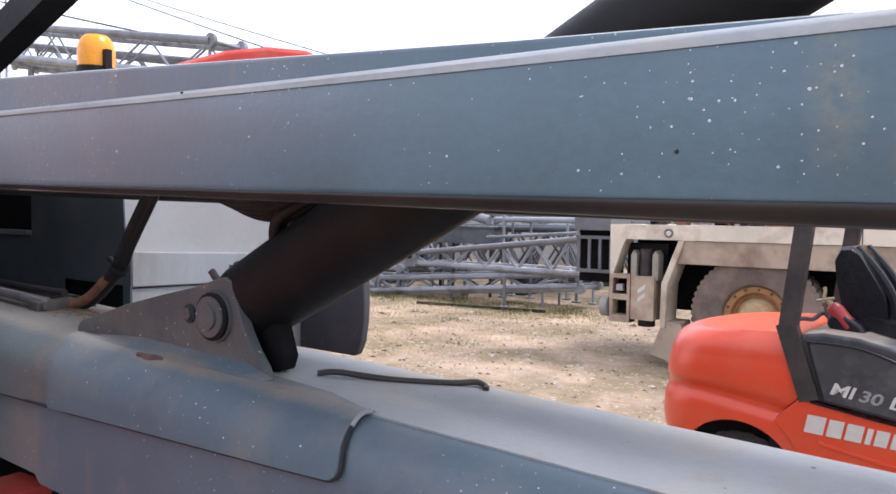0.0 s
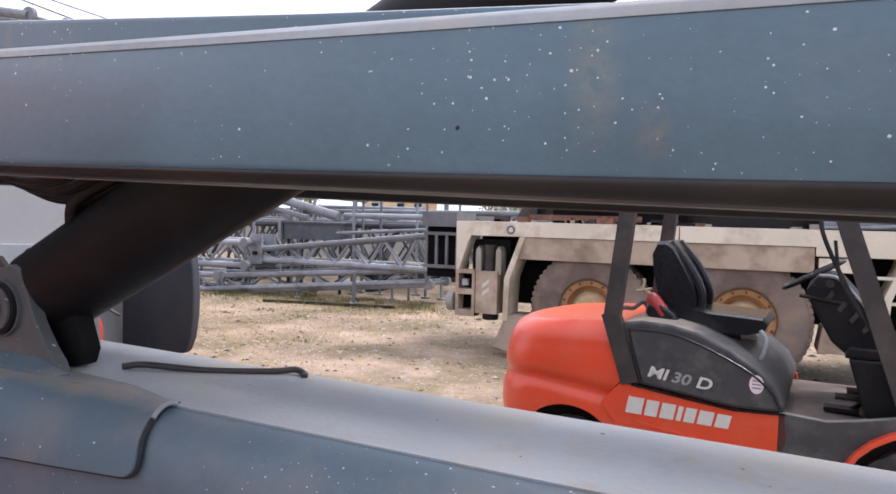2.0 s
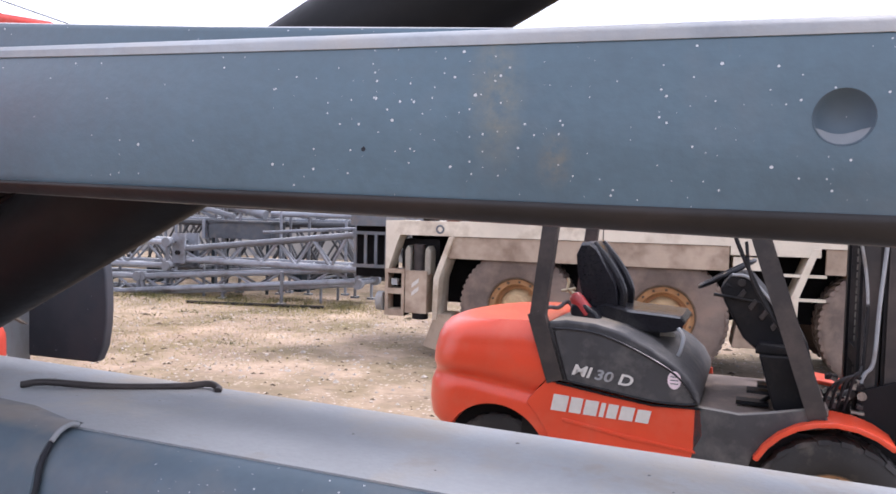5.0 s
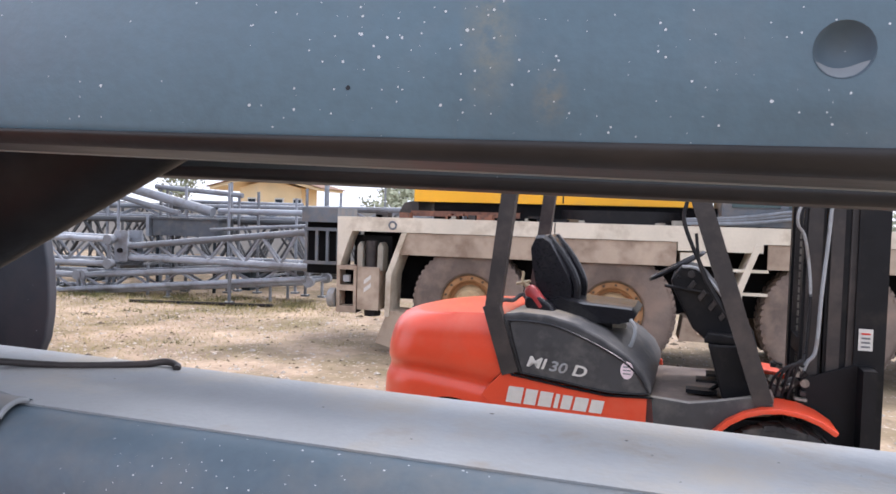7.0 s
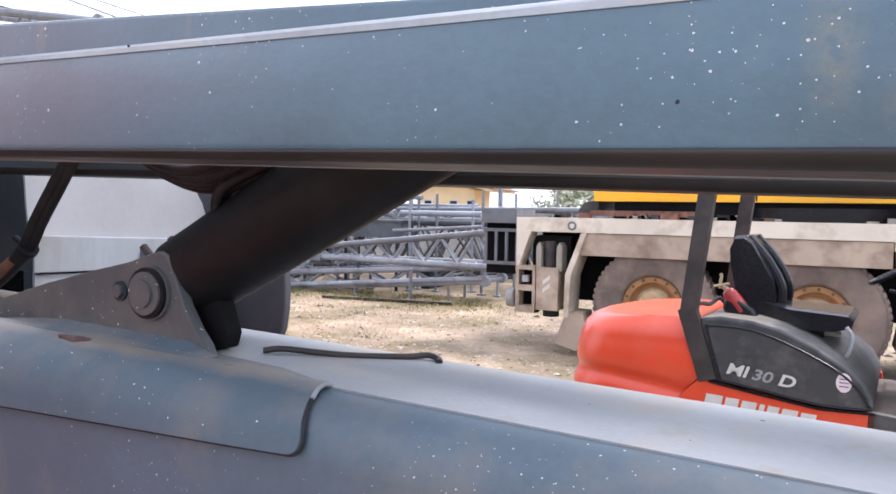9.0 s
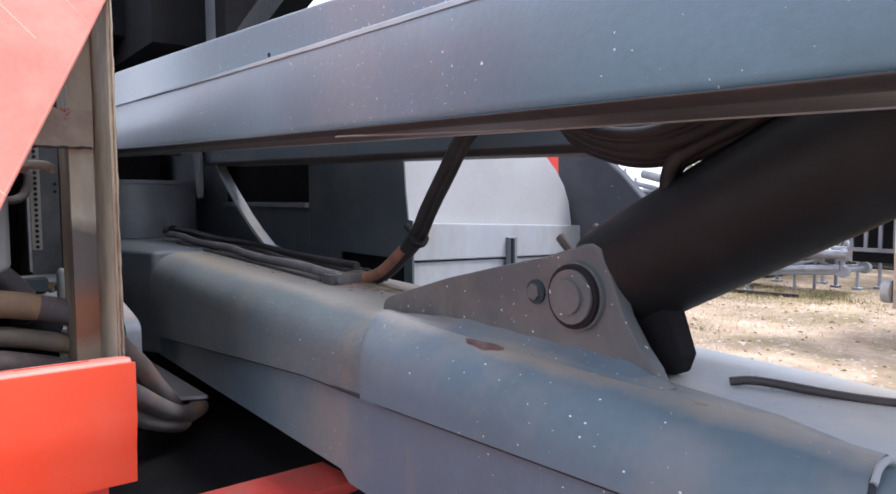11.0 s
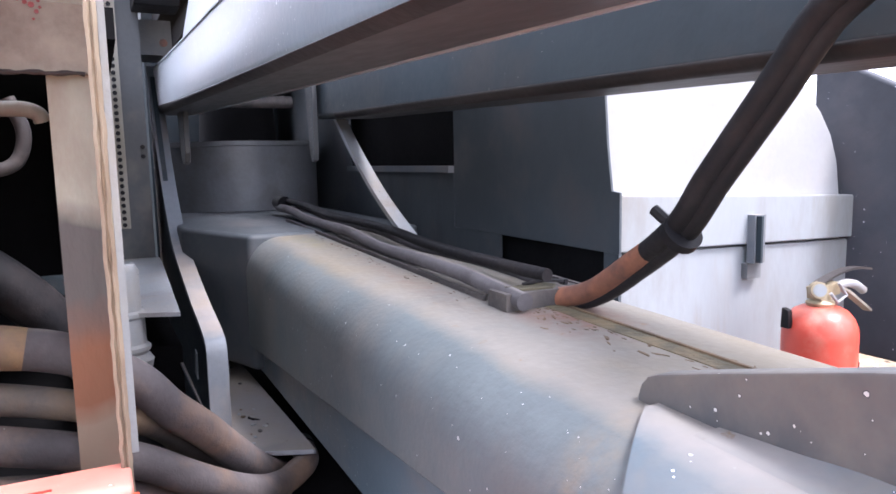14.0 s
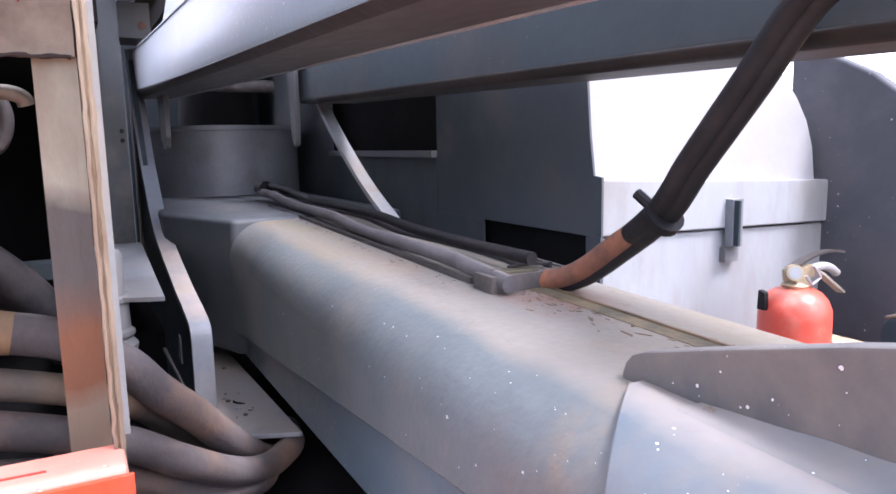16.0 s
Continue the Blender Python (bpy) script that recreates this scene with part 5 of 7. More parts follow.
# ---- ground ----
def ground():
    bm = bmesh.new()
    xs = sorted(set([-400, -200, -100, -60, -40, -30, -25] + [-20 + 0.25 * i for i in range(121)] + [12, 16, 24, 40, 80, 160, 400]))
    ys = sorted(set([-400, -100, -40, -20, -10, -5, -2] + [0.25 * i for i in range(81)] + [24, 30, 40, 60, 100, 200, 400]))

    def height(x, y):
        if abs(x) > 25 or abs(y) > 25:
            return -0.05
        return -0.05 + 0.025 * noise.noise((x * 0.4, y * 0.4, 0)) + 0.015 * noise.noise((x * 1.7, y * 1.7, 3))
    g = [[bm.verts.new((x, y, height(x, y))) for y in ys] for x in xs]
    for i in range(len(xs) - 1):
        for j in range(len(ys) - 1):
            bm.faces.new((g[i][j], g[i + 1][j], g[i + 1][j + 1], g[i][j + 1]))
    m = mat("dusty yard earth", (0.42, 0.315, 0.22), 0.95, 0.0, 0.5, 0.8, 14, 0.9, dirt=(0.18, 0.145, 0.07), dirt_amount=0.55, dirt_scale=0.9, stains=(0.16, 0.125, 0.08),
            specks=(0.5, 0.43, 0.35), speck_scale=9, speck_size=0.2, speck_share=0.35)
    ob = finish("ground", bm, m, None, "", 60)
    tagged(ob, "dusty ochre yard ground with dry grass and stones", "ground", kind="structure")
    rng = random.Random(5)
    # loose stones
    bm = bmesh.new()
    for i in range(4200):
        x, y = rng.uniform(-13, 4), rng.uniform(2.0, 13)
        r = rng.uniform(0.008, 0.028) * (1.6 if rng.random() < 0.06 else 1)
        z = height(x, y)
        a0 = rng.uniform(0, 6)
        top = bm.verts.new((x, y, z + r * 0.8))
        ring = [bm.verts.new((x + r * rng.uniform(0.7, 1.2) * math.cos(a0 + k * 1.257), y + r * rng.uniform(0.7, 1.2) * math.sin(a0 + k * 1.257), z + r * rng.uniform(-0.2, 0.35))) for k in range(5)]
        for k in range(5):
            bm.faces.new((top, ring[k], ring[(k + 1) % 5]))
    tagged(finish("gravel", bm, mat("pale stones", (0.46, 0.41, 0.35), 0.9, 0, 0.3, 3, 30, 0.4), None, ""), "scattered pale stones on the yard", "gravel", kind="stuff")
    # twigs, clods and scrap scattered about
    bm = bmesh.new()
    for i in range(1500):
        x, y = rng.uniform(-13, 1), rng.uniform(3.0, 12.5)
        r, a0 = rng.uniform(0.01, 0.035) * (2.2 if rng.random() < 0.05 else 1), rng.uniform(0, 6)
        z = height(x, y)
        top = bm.verts.new((x, y, z + r * 0.5))
        ring = [bm.verts.new((x + r * rng.uniform(0.4, 1.9) * math.cos(a0 + k * 1.257), y + r * rng.uniform(0.4, 1.2) * math.sin(a0 + k * 1.257), z - 0.004)) for k in range(5)]
        for k in range(5):
            bm.faces.new((top, ring[k], ring[(k + 1) % 5]))
    tagged(finish("debris", bm, mat("dark clods", (0.12, 0.09, 0.06), 0.95, 0, 0.4, 3, 30, 0.4), None, ""), "dark clods and twigs scattered on the yard", "debris", kind="stuff")
    # dry grass
    bm = bmesh.new()
    for i in range(16000):
        cx = rng.choice((-6.5, -5.0, -7.5, -8.2, -9.5, -11, -5.8))
        cy = rng.choice((6.5, 7.5, 8.6, 9.4, 10.2, 10.8, 11.2, 11.3))
        x, y = rng.gauss(cx, 0.9), rng.gauss(cy, 0.7)
        if y < 3.2 or (x > -3.4 and y > 6.5):
            continue
        z, h, a = height(x, y) - 0.005, rng.uniform(0.015, 0.055) * (1.6 if y > 10.3 else 1), rng.uniform(0, math.tau)
        dx, dy = 0.004 * math.cos(a), 0.004 * math.sin(a)
        lx, ly = rng.gauss(0, 0.03), rng.gauss(0, 0.03)
        bm.faces.new([bm.verts.new(p) for p in ((x - dx, y - dy, z), (x + dx, y + dy, z), (x + lx, y + ly, z + h))])
    tagged(finish("dry_grass", bm, mat("dry grass blade", (0.36, 0.31, 0.13), 0.9, 0, 0.4, 4, 30, 0.2), None, ""), "thin dry yellow grass on the yard", "grass", kind="stuff")
    # green weeds in clumps at the foot of the boom stack
    bm = bmesh.new()
    for c in range(150):
        cx, cy = rng.uniform(-14, -5.2), (rng.gauss(11.1, 0.35) if c % 3 else rng.uniform(7.0, 11.0))
        n, tall = rng.randint(14, 50), rng.uniform(0.03, 0.11) * (1.0 if cy > 10.4 else 0.5)
        for i in range(n):
            x, y = rng.gauss(cx, 0.12), rng.gauss(cy, 0.1)
            z, h, q = height(x, y) - 0.005, tall * rng.uniform(0.5, 1.3), rng.uniform(0, math.tau)
            dx, dy = 0.007 * math.cos(q), 0.007 * math.sin(q)
            lx, ly = rng.gauss(0, 0.04), rng.gauss(0, 0.04)
            bm.faces.new([bm.verts.new(p) for p in ((x - dx, y - dy, z), (x + dx, y + dy, z), (x + lx, y + ly, z + h))])
    tagged(finish("weeds", bm, mat("green weed blade", (0.12, 0.125, 0.045), 0.8, 0, 0.4, 4, 30, 0.2), None, ""), "low green weeds at the foot of the boom stack", "weeds", kind="stuff")


def beam_between(a, b, w, h, bev=0.003, into=None):
    """A square bar from a to b, w across and h deep."""
    a, b = Vector(a), Vector(b)
    d = b - a
    q = d.to_track_quat("X", "Z").to_matrix().to_4x4()
    return join(into, move(box(0, d.length, -w / 2, w / 2, -h / 2, h / 2, bev), Matrix.Translation(a) @ q))


# ---- the forklift: s forward along its side, o across, z up ----
def tyre(thing_, cx, cy, cz, R, W, rim_r, tread, tyre_mat, rim_mat, steps=40, ochre=True):
    """A wheel whose axle lies along y: tyre with lugs, dished rim with nuts."""
    w = new("wheel")
    w.parent = thing_
    w.matrix_basis = Matrix.Translation((cx, cy, cz))
    h = W / 2
    prof = [(rim_r, -h * 0.75), (rim_r + 0.02, -h * 0.9), (R * 0.75, -h), (R * 0.9, -h * 0.97), (R * 0.982, -h * 0.86), (R * 0.982, h * 0.86), (R * 0.9, h * 0.97), (R * 0.75, h), (rim_r + 0.02, h * 0.9), (rim_r, h * 0.75)]
    rings = [[(r * math.cos(a), y, r * math.sin(a)) for a in (math.tau * j / steps for j in range(steps))] for r, y in prof]
    t = part("tyre", loft(rings, cap=False), tyre_mat, w, "", 50)
    bm = bmesh.new()
    n = tread
    for k in range(n):
        for side in (-1, 1):
            a = math.tau * (k + (0.5 if side > 0 else 0)) / n
            da = math.tau / n * 0.28
            r0, r1 = R * 0.945, R
            y0, y1 = side * h * 0.985, side * h * 0.08
            vs = []
            for aa, r, y in ((a - da, r0, y0), (a + da, r0, y0), (a + da, r1, y0 * 0.9), (a - da, r1, y0 * 0.9), (a - da + 0.06, r0, y1), (a + da + 0.06, r0, y1), (a + da + 0.06, r1, y1), (a - da + 0.06, r1, y1)):
                vs.append(bm.verts.new((r * math.cos(aa), y, r * math.sin(aa))))
            for f in ((0, 1, 2, 3), (3, 2, 6, 7), (0, 3, 7, 4), (1, 5, 6, 2), (4, 7, 6, 5)):
                bm.faces.new([vs[i] for i in f])
    part("tread", bm, tyre_mat, t, "")
    rp = [(rim_r * 1.04, -h * 0.80), (rim_r * 1.05, -h * 0.74), (rim_r * 0.97, -h * 0.72), (rim_r * 0.95, -h * 0.64), (rim_r * 0.80, -h * 0.62), (rim_r * 0.77, -h * 0.58), (rim_r * 0.72, -h * 0.2), (rim_r * 0.62, -h * 0.14), (rim_r * 0.585, -h * 0.28), (rim_r * 0.53, -h * 0.5), (rim_r * 0.46, -h * 0.66), (rim_r * 0.3, -h * 0.72), (0.001, -h * 0.74)]
    part("rim", lathe(rp[:8], 40, "y", cap=False), rim_mat, w, "", 30)
    part("hub", lathe(rp[7:], 32, "y", cap=False), HUB, w, "", 30)
    for k in range(14):
        a = math.tau * (k + 0.3) / 14
        c, n_ = rim_r * 0.875 * math.cos(a), rim_r * 0.875 * math.sin(a)
        part("wheel_nut", rod((c, -h * 0.62, n_), (c, -h * 0.72, n_), rim_r * 0.045, 6), RUST, w)
    part("lock_ring", tube([(rim_r * 0.985 * math.cos(a), -h * 0.70, rim_r * 0.985 * math.sin(a)) for a in (math.tau * j / 40 for j in range(41))], rim_r * 0.028, 6, cap=False), RUST, w)
    return w


def forklift():
    f = thing("forklift", "orange-red forklift truck with a black hood and open cab", "forklift", at=Matrix.Translation((-0.5, 3.40, 0.0)) @ Matrix.Rotation(radians(-5.5), 4, "Z"))
    W = 1.16
    # counterweight: level slices with rounded rear corners and a soft groove that runs down towards the front
    def along(z, table):
        for (z0, v0), (z1, v1) in zip(table, table[1:]):
            if z <= z1:
                return v0 + (v1 - v0) * max(0, (z - z0) / (z1 - z0))
        return table[-1][1]
    rear = ((0.43, -0.905), (0.47, -0.943), (0.56, -0.955), (0.66, -0.951), (0.73, -0.928), (0.80, -0.935), (0.89, -0.925), (0.98, -0.905), (1.04, -0.878), (1.075, -0.845), (1.095, -0.80), (1.105, -0.75))
    front = ((0.43, -0.06), (0.50, -0.09), (0.58, -0.14), (0.655, -0.215), (0.72, -0.165), (0.79, -0.10), (0.88, -0.11), (1.0, -0.128), (1.085, -0.145), (1.105, -0.18))

    def tuck(s, z):
        groove = 0.034 * math.exp(-((z - (0.70 - 0.13 * (s + 0.2))) / 0.042) ** 2)
        crown = 0.075 * max(0, (z - 0.955) / 0.15) ** 2.2
        swell = 0.012 * max(0, 1 - ((z - 0.86) / 0.1) ** 2)
        return 0.012 + groove + crown - swell + 0.02 * max(0, (0.52 - z) / 0.09) ** 2
    rings = []
    for z in [0.43 + 0.675 * i / 40 for i in range(41)]:
        r, f0 = along(z, rear), along(z, front)
        c = r + 0.33
        near = [(f0 + (c - f0) * k / 14) for k in range(14)]
        ring = [(q, tuck(q, z)) for q in near]
        edge = tuck(c, z)
        ring += [(c - 0.33 * math.sin(math.pi * k / 40) ** 0.86, W / 2 - (W / 2 - edge) * math.copysign(abs(math.cos(math.pi * k / 40)) ** 0.86, 20 - k)) for k in range(41)]
        ring += [(q, W - tuck(q, z)) for q in reversed(near)]
        fall = ((z - 0.43) / 0.675) ** 2 * 0.03
        rings.append([(q, o, z - fall * min(1, max(0, (-0.2 - q) / 0.55)) ** 1.3) for q, o in ring])
    arch = lathe([(0.322, -0.3), (0.322, W + 0.3)], 48, "y", (-0.40, 0.0, 0.292))
    part("counterweight", carved(loft(rings), arch), RED, f, "glossy orange-red counterweight with a moulded groove", 40)
    part("wheel_well", box(-0.74, -0.08, 0.10, W - 0.10, 0.30, 0.60, 0.0), VOID, f)
    side = [(-0.21, 0.655), (-0.165, 0.715), (-0.095, 0.788), (-0.02, 0.784), (0.25, 0.752), (0.48, 0.728), (0.72, 0.738), (0.735, 0.60), (0.66, 0.43), (0.5, 0.415), (0.05, 0.415), (-0.06, 0.43), (-0.09, 0.50), (-0.14, 0.58)]
    for o0, o1 in ((0.0, 0.05), (W - 0.05, W)):
        part("side_panel", prism(side, o0, o1, "xz", 0.007, 2), RED, f, "orange-red side panel with white lettering")
    part("side_rib", prism([(0.0, 0.575), (0.35, 0.525), (0.70, 0.50), (0.70, 0.512), (0.35, 0.545), (0.0, 0.592)], -0.008, 0.01, "xz", 0.004), RED, f)
    part("frame", box(-0.25, 1.25, 0.06, W - 0.06, 0.26, 0.66, 0.01), BLACK, f)
    hood = [(-0.03, 0.786), (-0.11, 1.075), (-0.10, 1.118), (0.0, 1.134), (0.16, 1.126), (0.29, 1.097), (0.44, 1.033), (0.59, 0.94), (0.668, 0.87), (0.705, 0.80), (0.715, 0.742), (0.48, 0.73), (0.25, 0.754)]
    hd = part("hood", prism(hood, 0.006, W - 0.006, "xz", 0.02, 3), PLASTIC, f, "dusty black plastic engine hood")
    panel = [(0.02, 0.80), (-0.055, 1.055), (-0.04, 1.085), (0.14, 1.082), (0.27, 1.05), (0.42, 0.99), (0.56, 0.918), (0.645, 0.845), (0.678, 0.79), (0.685, 0.754), (0.48, 0.745), (0.25, 0.774)]
    part("hood_panel", prism(panel, -0.006, 0.01, "xz", 0.004), PLASTIC, hd, "black side panel of the hood")
    trim = [(s, -0.008, z) for s, z in panel]
    part("hood_trim", tube(smooth_path(trim + trim[:1], 3), 0.006, 8, cap=False), VINYL, hd, "black rubber trim round the panel")
    part("hood_seam", prism([(-0.04, 0.778), (0.25, 0.742), (0.48, 0.718), (0.72, 0.73), (0.72, 0.741), (0.48, 0.729), (0.25, 0.753), (-0.04, 0.79)], -0.009, 0.004, "xz", 0.001), VINYL, hd)
    # plain blocks stand for the maker's name; the model figures are lettering
    x = -0.058
    for wdt in (0.092, 0.072, 0.078, 0.03, 0.06, 0.078, 0.074):
        k = (x + 0.058) / 0.53
        lo, hi = 0.628 - 0.006 * k, 0.718 - 0.03 * k
        part("brand_block", prism([(x - 0.008, lo), (x + wdt - 0.014, lo - 0.002), (x + wdt + 0.002, hi - 0.002), (x + 0.008, hi)], -0.0035, 0.002, "xz", 0.0), WHITE, f, "white block of the maker's mark")
        x += wdt + 0.008
    mi = Matrix.Translation((0.042, -0.0085, 0.842)) @ Matrix.Rotation(radians(6.0), 4, "Y") @ Matrix.Rotation(radians(90), 4, "X")
    shear = Matrix(((1.25, 0.25, 0, 0), (0, 1, 0, 0), (0, 0, 1, 0), (0, 0, 0, 1)))
    lettering("MI", 0.083, mi @ shear, WHITE, f, "model_letters", label="white model letters MI 30 D")
    lettering("30", 0.078, Matrix.Translation((0.125, 0, -0.013)) @ mi @ shear, STEEL_PALE, f, "model_letters")
    lettering("D", 0.083, Matrix.Translation((0.25, 0, -0.026)) @ mi @ shear, WHITE, f, "model_letters")
    part("round_sticker", move(disc((0, 0, 0), (0, -1, 0), 0.042, 0.002, 24), Matrix.Translation((0.585, -0.0075, 0.868)) @ Matrix.Diagonal((0.8, 1, 1.12, 1))), PINK, f, "pale oval sticker")
    for k in range(3):
        part("sticker_mark", box(0.565, 0.605, -0.0105, -0.0094, 0.847 + 0.018 * k, 0.853 + 0.018 * k, 0), GREY_PLAIN, f)
    part("label_strip", prism([(0.065, 0.472), (0.42, 0.472), (0.42, 0.44), (0.065, 0.44)], -0.003, 0.002, "xz"), WHITE, f, "white label strip")
    # floor, step and fender
    part("floor_plate", prism([(0.68, 0.70), (1.05, 0.70), (1.3, 0.80), (1.3, 0.7), (1.05, 0.64), (0.68, 0.64)], 0.05, W - 0.05, "xz", 0.006), TYRE, f, "dusty brown floor plate")
    part("floor_mat", box(0.74, 1.05, 0.10, W - 0.15, 0.702, 0.712, 0.003), TYRE, f, "mat under a coat of brown dust")
    part("step_side", prism([(0.685, 0.742), (0.90, 0.728), (1.02, 0.75), (1.235, 0.80), (1.30, 0.752), (1.16, 0.712), (1.05, 0.64), (0.97, 0.53), (0.93, 0.40), (0.68, 0.40)], 0.0, 0.05, "xz", 0.006), PLASTIC, f, "dark plastic step side")
    bow = [(1.33 + 0.40 * math.cos(a), 0.36 + 0.40 * math.sin(a)) for a in [radians(155 - 13 * i) for i in range(9)]]
    bow += [(1.33 + 0.372 * math.cos(a), 0.36 + 0.372 * math.sin(a)) for a in [radians(51 + 13 * i) for i in range(9)]]
    for o in (-0.05, W - 0.2):
        part("fender", prism(bow, o, o + 0.25, "xz", 0.008), RED, f, "orange-red front fender")
    for o in (0.17, W - 0.17):
        tyre(f, -0.39, o, 0.246, 0.295, 0.2, 0.14, 22, TYRE_DARK, RIM, 32)
    for o in (0.08, W - 0.08):
        tyre(f, 1.33, o, 0.31, 0.358, 0.24, 0.19, 22, TYRE_DARK, RIM, 36)
    # overhead guard
    for o in (0.02, W - 0.02):
        part("rear_pillar", beam_between((-0.162, o, 1.12), (-0.048, o, 2.1), 0.06, 0.085, 0.024), PILLAR, f, "black steel guard pillar")
        part("rear_pillar_foot", beam_between((-0.045, o - 0.004, 0.79), (-0.168, o - 0.004, 1.165), 0.06, 0.095, 0.024), PILLAR, f)
        part("front_pillar", beam_between((1.25, o, 0.76), (0.81, o, 2.1), 0.06, 0.09, 0.024), PILLAR, f, "black steel guard pillar")
        part("roof_rail", beam_between((-0.06, o, 2.11), (0.9, o, 2.11), 0.06, 0.06, 0.012), PILLAR, f)
    for s in (-0.04, 0.88):
        part("roof_bar", beam_between((s, 0.0, 2.11), (s, W, 2.11), 0.05, 0.05, 0.01), PILLAR, f)
    for k in range(6):
        part("roof_slat", beam_between((-0.04, 0.16 + 0.168 * k, 2.125), (0.88, 0.16 + 0.168 * k, 2.125), 0.03, 0.03, 0.005), PILLAR, f)
    part("guard_hose", tube(smooth_path([(0.85, -0.015, 1.76), (0.84, -0.02, 1.66), (0.9, -0.015, 1.5), (1.0, 0.0, 1.3), (1.1, 0.02, 1.14)], 5), 0.01, 8), RUBBER, f)
    part("guard_hose", tube(smooth_path([(0.9, -0.015, 1.6), (0.93, -0.015, 1.42), (1.04, 0.0, 1.22), (1.14, 0.02, 1.1)], 5), 0.008, 8), RUBBER, f)
    # seat
    seat = new("seat")
    seat.parent = f
    cush = loft([[(s, o, z + (0.012 if o in (0.34, 0.76) else 0)) for s, z in ((0.11, 1.10), (0.10, 1.17), (0.16, 1.195), (0.30, 1.165), (0.50, 1.155), (0.575, 1.15), (0.60, 1.125), (0.585, 1.09), (0.5, 1.065), (0.2, 1.065))] for o in (0.30, 0.34, 0.55, 0.76, 0.80)])
    part("cushion", bevel(cush, 0.012, 2), VINYL, seat, "shiny black vinyl cushion")
    back = loft([[(s, o, z - (0.02 if o in (0.33, 0.77) else 0)) for s, z in ((0.09, 1.10), (0.03, 1.2), (-0.015, 1.40), (-0.025, 1.50), (0.0, 1.555), (0.05, 1.56), (0.09, 1.53), (0.15, 1.43), (0.205, 1.33), (0.225, 1.23), (0.215, 1.13))] for o in (0.33, 0.36, 0.55, 0.74, 0.77)])
    part("backrest", bevel(back, 0.012, 2), VINYL, seat, "shiny black vinyl backrest")
    for o0, o1 in ((0.40, 0.43), (0.67, 0.70)):
        part("backrest_bolster", tube(smooth_path([(0.055, o0, 1.545), (0.16, o0, 1.42), (0.235, o0, 1.28), (0.235, o0, 1.16)], 5), 0.03, 10), VINYL, seat)
    part("seat_base", box(0.16, 0.46, 0.38, 0.72, 0.95, 1.066, 0.01), BLACK, seat)
    for o in (0.40, 0.68):
        part("seat_rail", box(0.14, 0.54, o, o + 0.025, 1.03, 1.055, 0.004), STEEL, seat)
    part("armrest", prism([(-0.03, 1.15), (-0.02, 1.205), (0.05, 1.215), (0.13, 1.16), (0.17, 1.09), (0.14, 1.06), (0.05, 1.07)], 0.2, 0.3, "xz", 0.02, 3), VINYL, seat)
    part("belt", tube(smooth_path([(0.57, 0.28, 1.10), (0.60, 0.26, 1.05), (0.585, 0.25, 0.97), (0.56, 0.26, 0.93)], 5), 0.011, 8), STEEL_PALE, seat, "pale seat belt end")
    # dash and steering
    part("dash", prism([(0.80, 1.27), (0.775, 1.34), (0.83, 1.42), (0.94, 1.40), (1.08, 1.24), (1.21, 1.08), (1.3, 0.72), (1.12, 0.72), (1.05, 0.95), (0.90, 1.08)], 0.25, 0.9, "xz", 0.02, 2), BLACK, f, "black plastic dashboard")
    part("dash_shelf", prism([(0.96, 1.02), (0.98, 1.075), (1.19, 1.06), (1.2, 1.02)], 0.15, 0.4, "xz", 0.01), BLACK, f)
    part("dash_front", prism([(0.98, 1.02), (1.2, 1.02), (1.27, 0.74), (1.06, 0.74)], 0.12, 0.25, "xz", 0.012), BLACK, f, "black lower box of the dashboard")
    for k in range(4):
        q = 0.865 + 0.055 * k
        part("dash_rib", prism([(q, 1.30 - 0.05 * k), (q + 0.03, 1.345 - 0.05 * k), (q + 0.045, 1.325 - 0.05 * k), (q + 0.015, 1.28 - 0.05 * k)], 0.235, 0.25, "xz", 0.003), PILLAR, f)
    part("dash_gauge", disc((0.885, 0.25, 1.375), (0, -1, 0), 0.02, 0.012, 16), PILLAR, f)
    part("dash_edge", tube(smooth_path([(0.835, 0.249, 1.415), (0.93, 0.249, 1.397), (1.07, 0.249, 1.235), (1.13, 0.249, 1.16)], 4), 0.008, 8), STEEL_PALE, f, "pale cable along the dashboard")
    for k in range(3):
        part("floor_pedal", box(0.93 + 0.05 * k, 1.05 + 0.04 * k, 0.2, 0.3, 0.80 + 0.035 * k, 0.815 + 0.035 * k, 0.004), BLACK, f)
    ring = [Vector((0.165 * math.cos(a), 0.165 * math.sin(a), 0)) for a in [math.tau * i / 28 for i in range(29)]]
    m = Matrix.Translation((0.80, 0.55, 1.40)) @ Matrix.Rotation(radians(-30), 4, "Y")
    part("steering_wheel", tube([m @ v for v in ring], 0.013, 8, cap=False), VINYL, f)
    part("steering_column", rod(m @ Vector((0, 0, 0)), (1.0, 0.55, 1.15), 0.03, 12), VINYL, f)
    for k in range(3):
        a = math.tau * k / 3 + 0.4
        part("wheel_spoke", rod(m @ Vector((0, 0, 0)), m @ Vector((0.165 * math.cos(a), 0.165 * math.sin(a), 0)), 0.01, 8), VINYL, f)
    for k in range(3):
        part("lever", rod((1.0, 0.26 + 0.05 * k, 1.27), (0.75 + 0.06 * k, 0.2 + 0.05 * k, 1.31 + 0.05 * k), 0.009, 8), BLACK, f)
    part("pedal", box(0.88, 1.04, 0.25, 0.34, 0.725, 0.745, 0.004), BLACK, f)
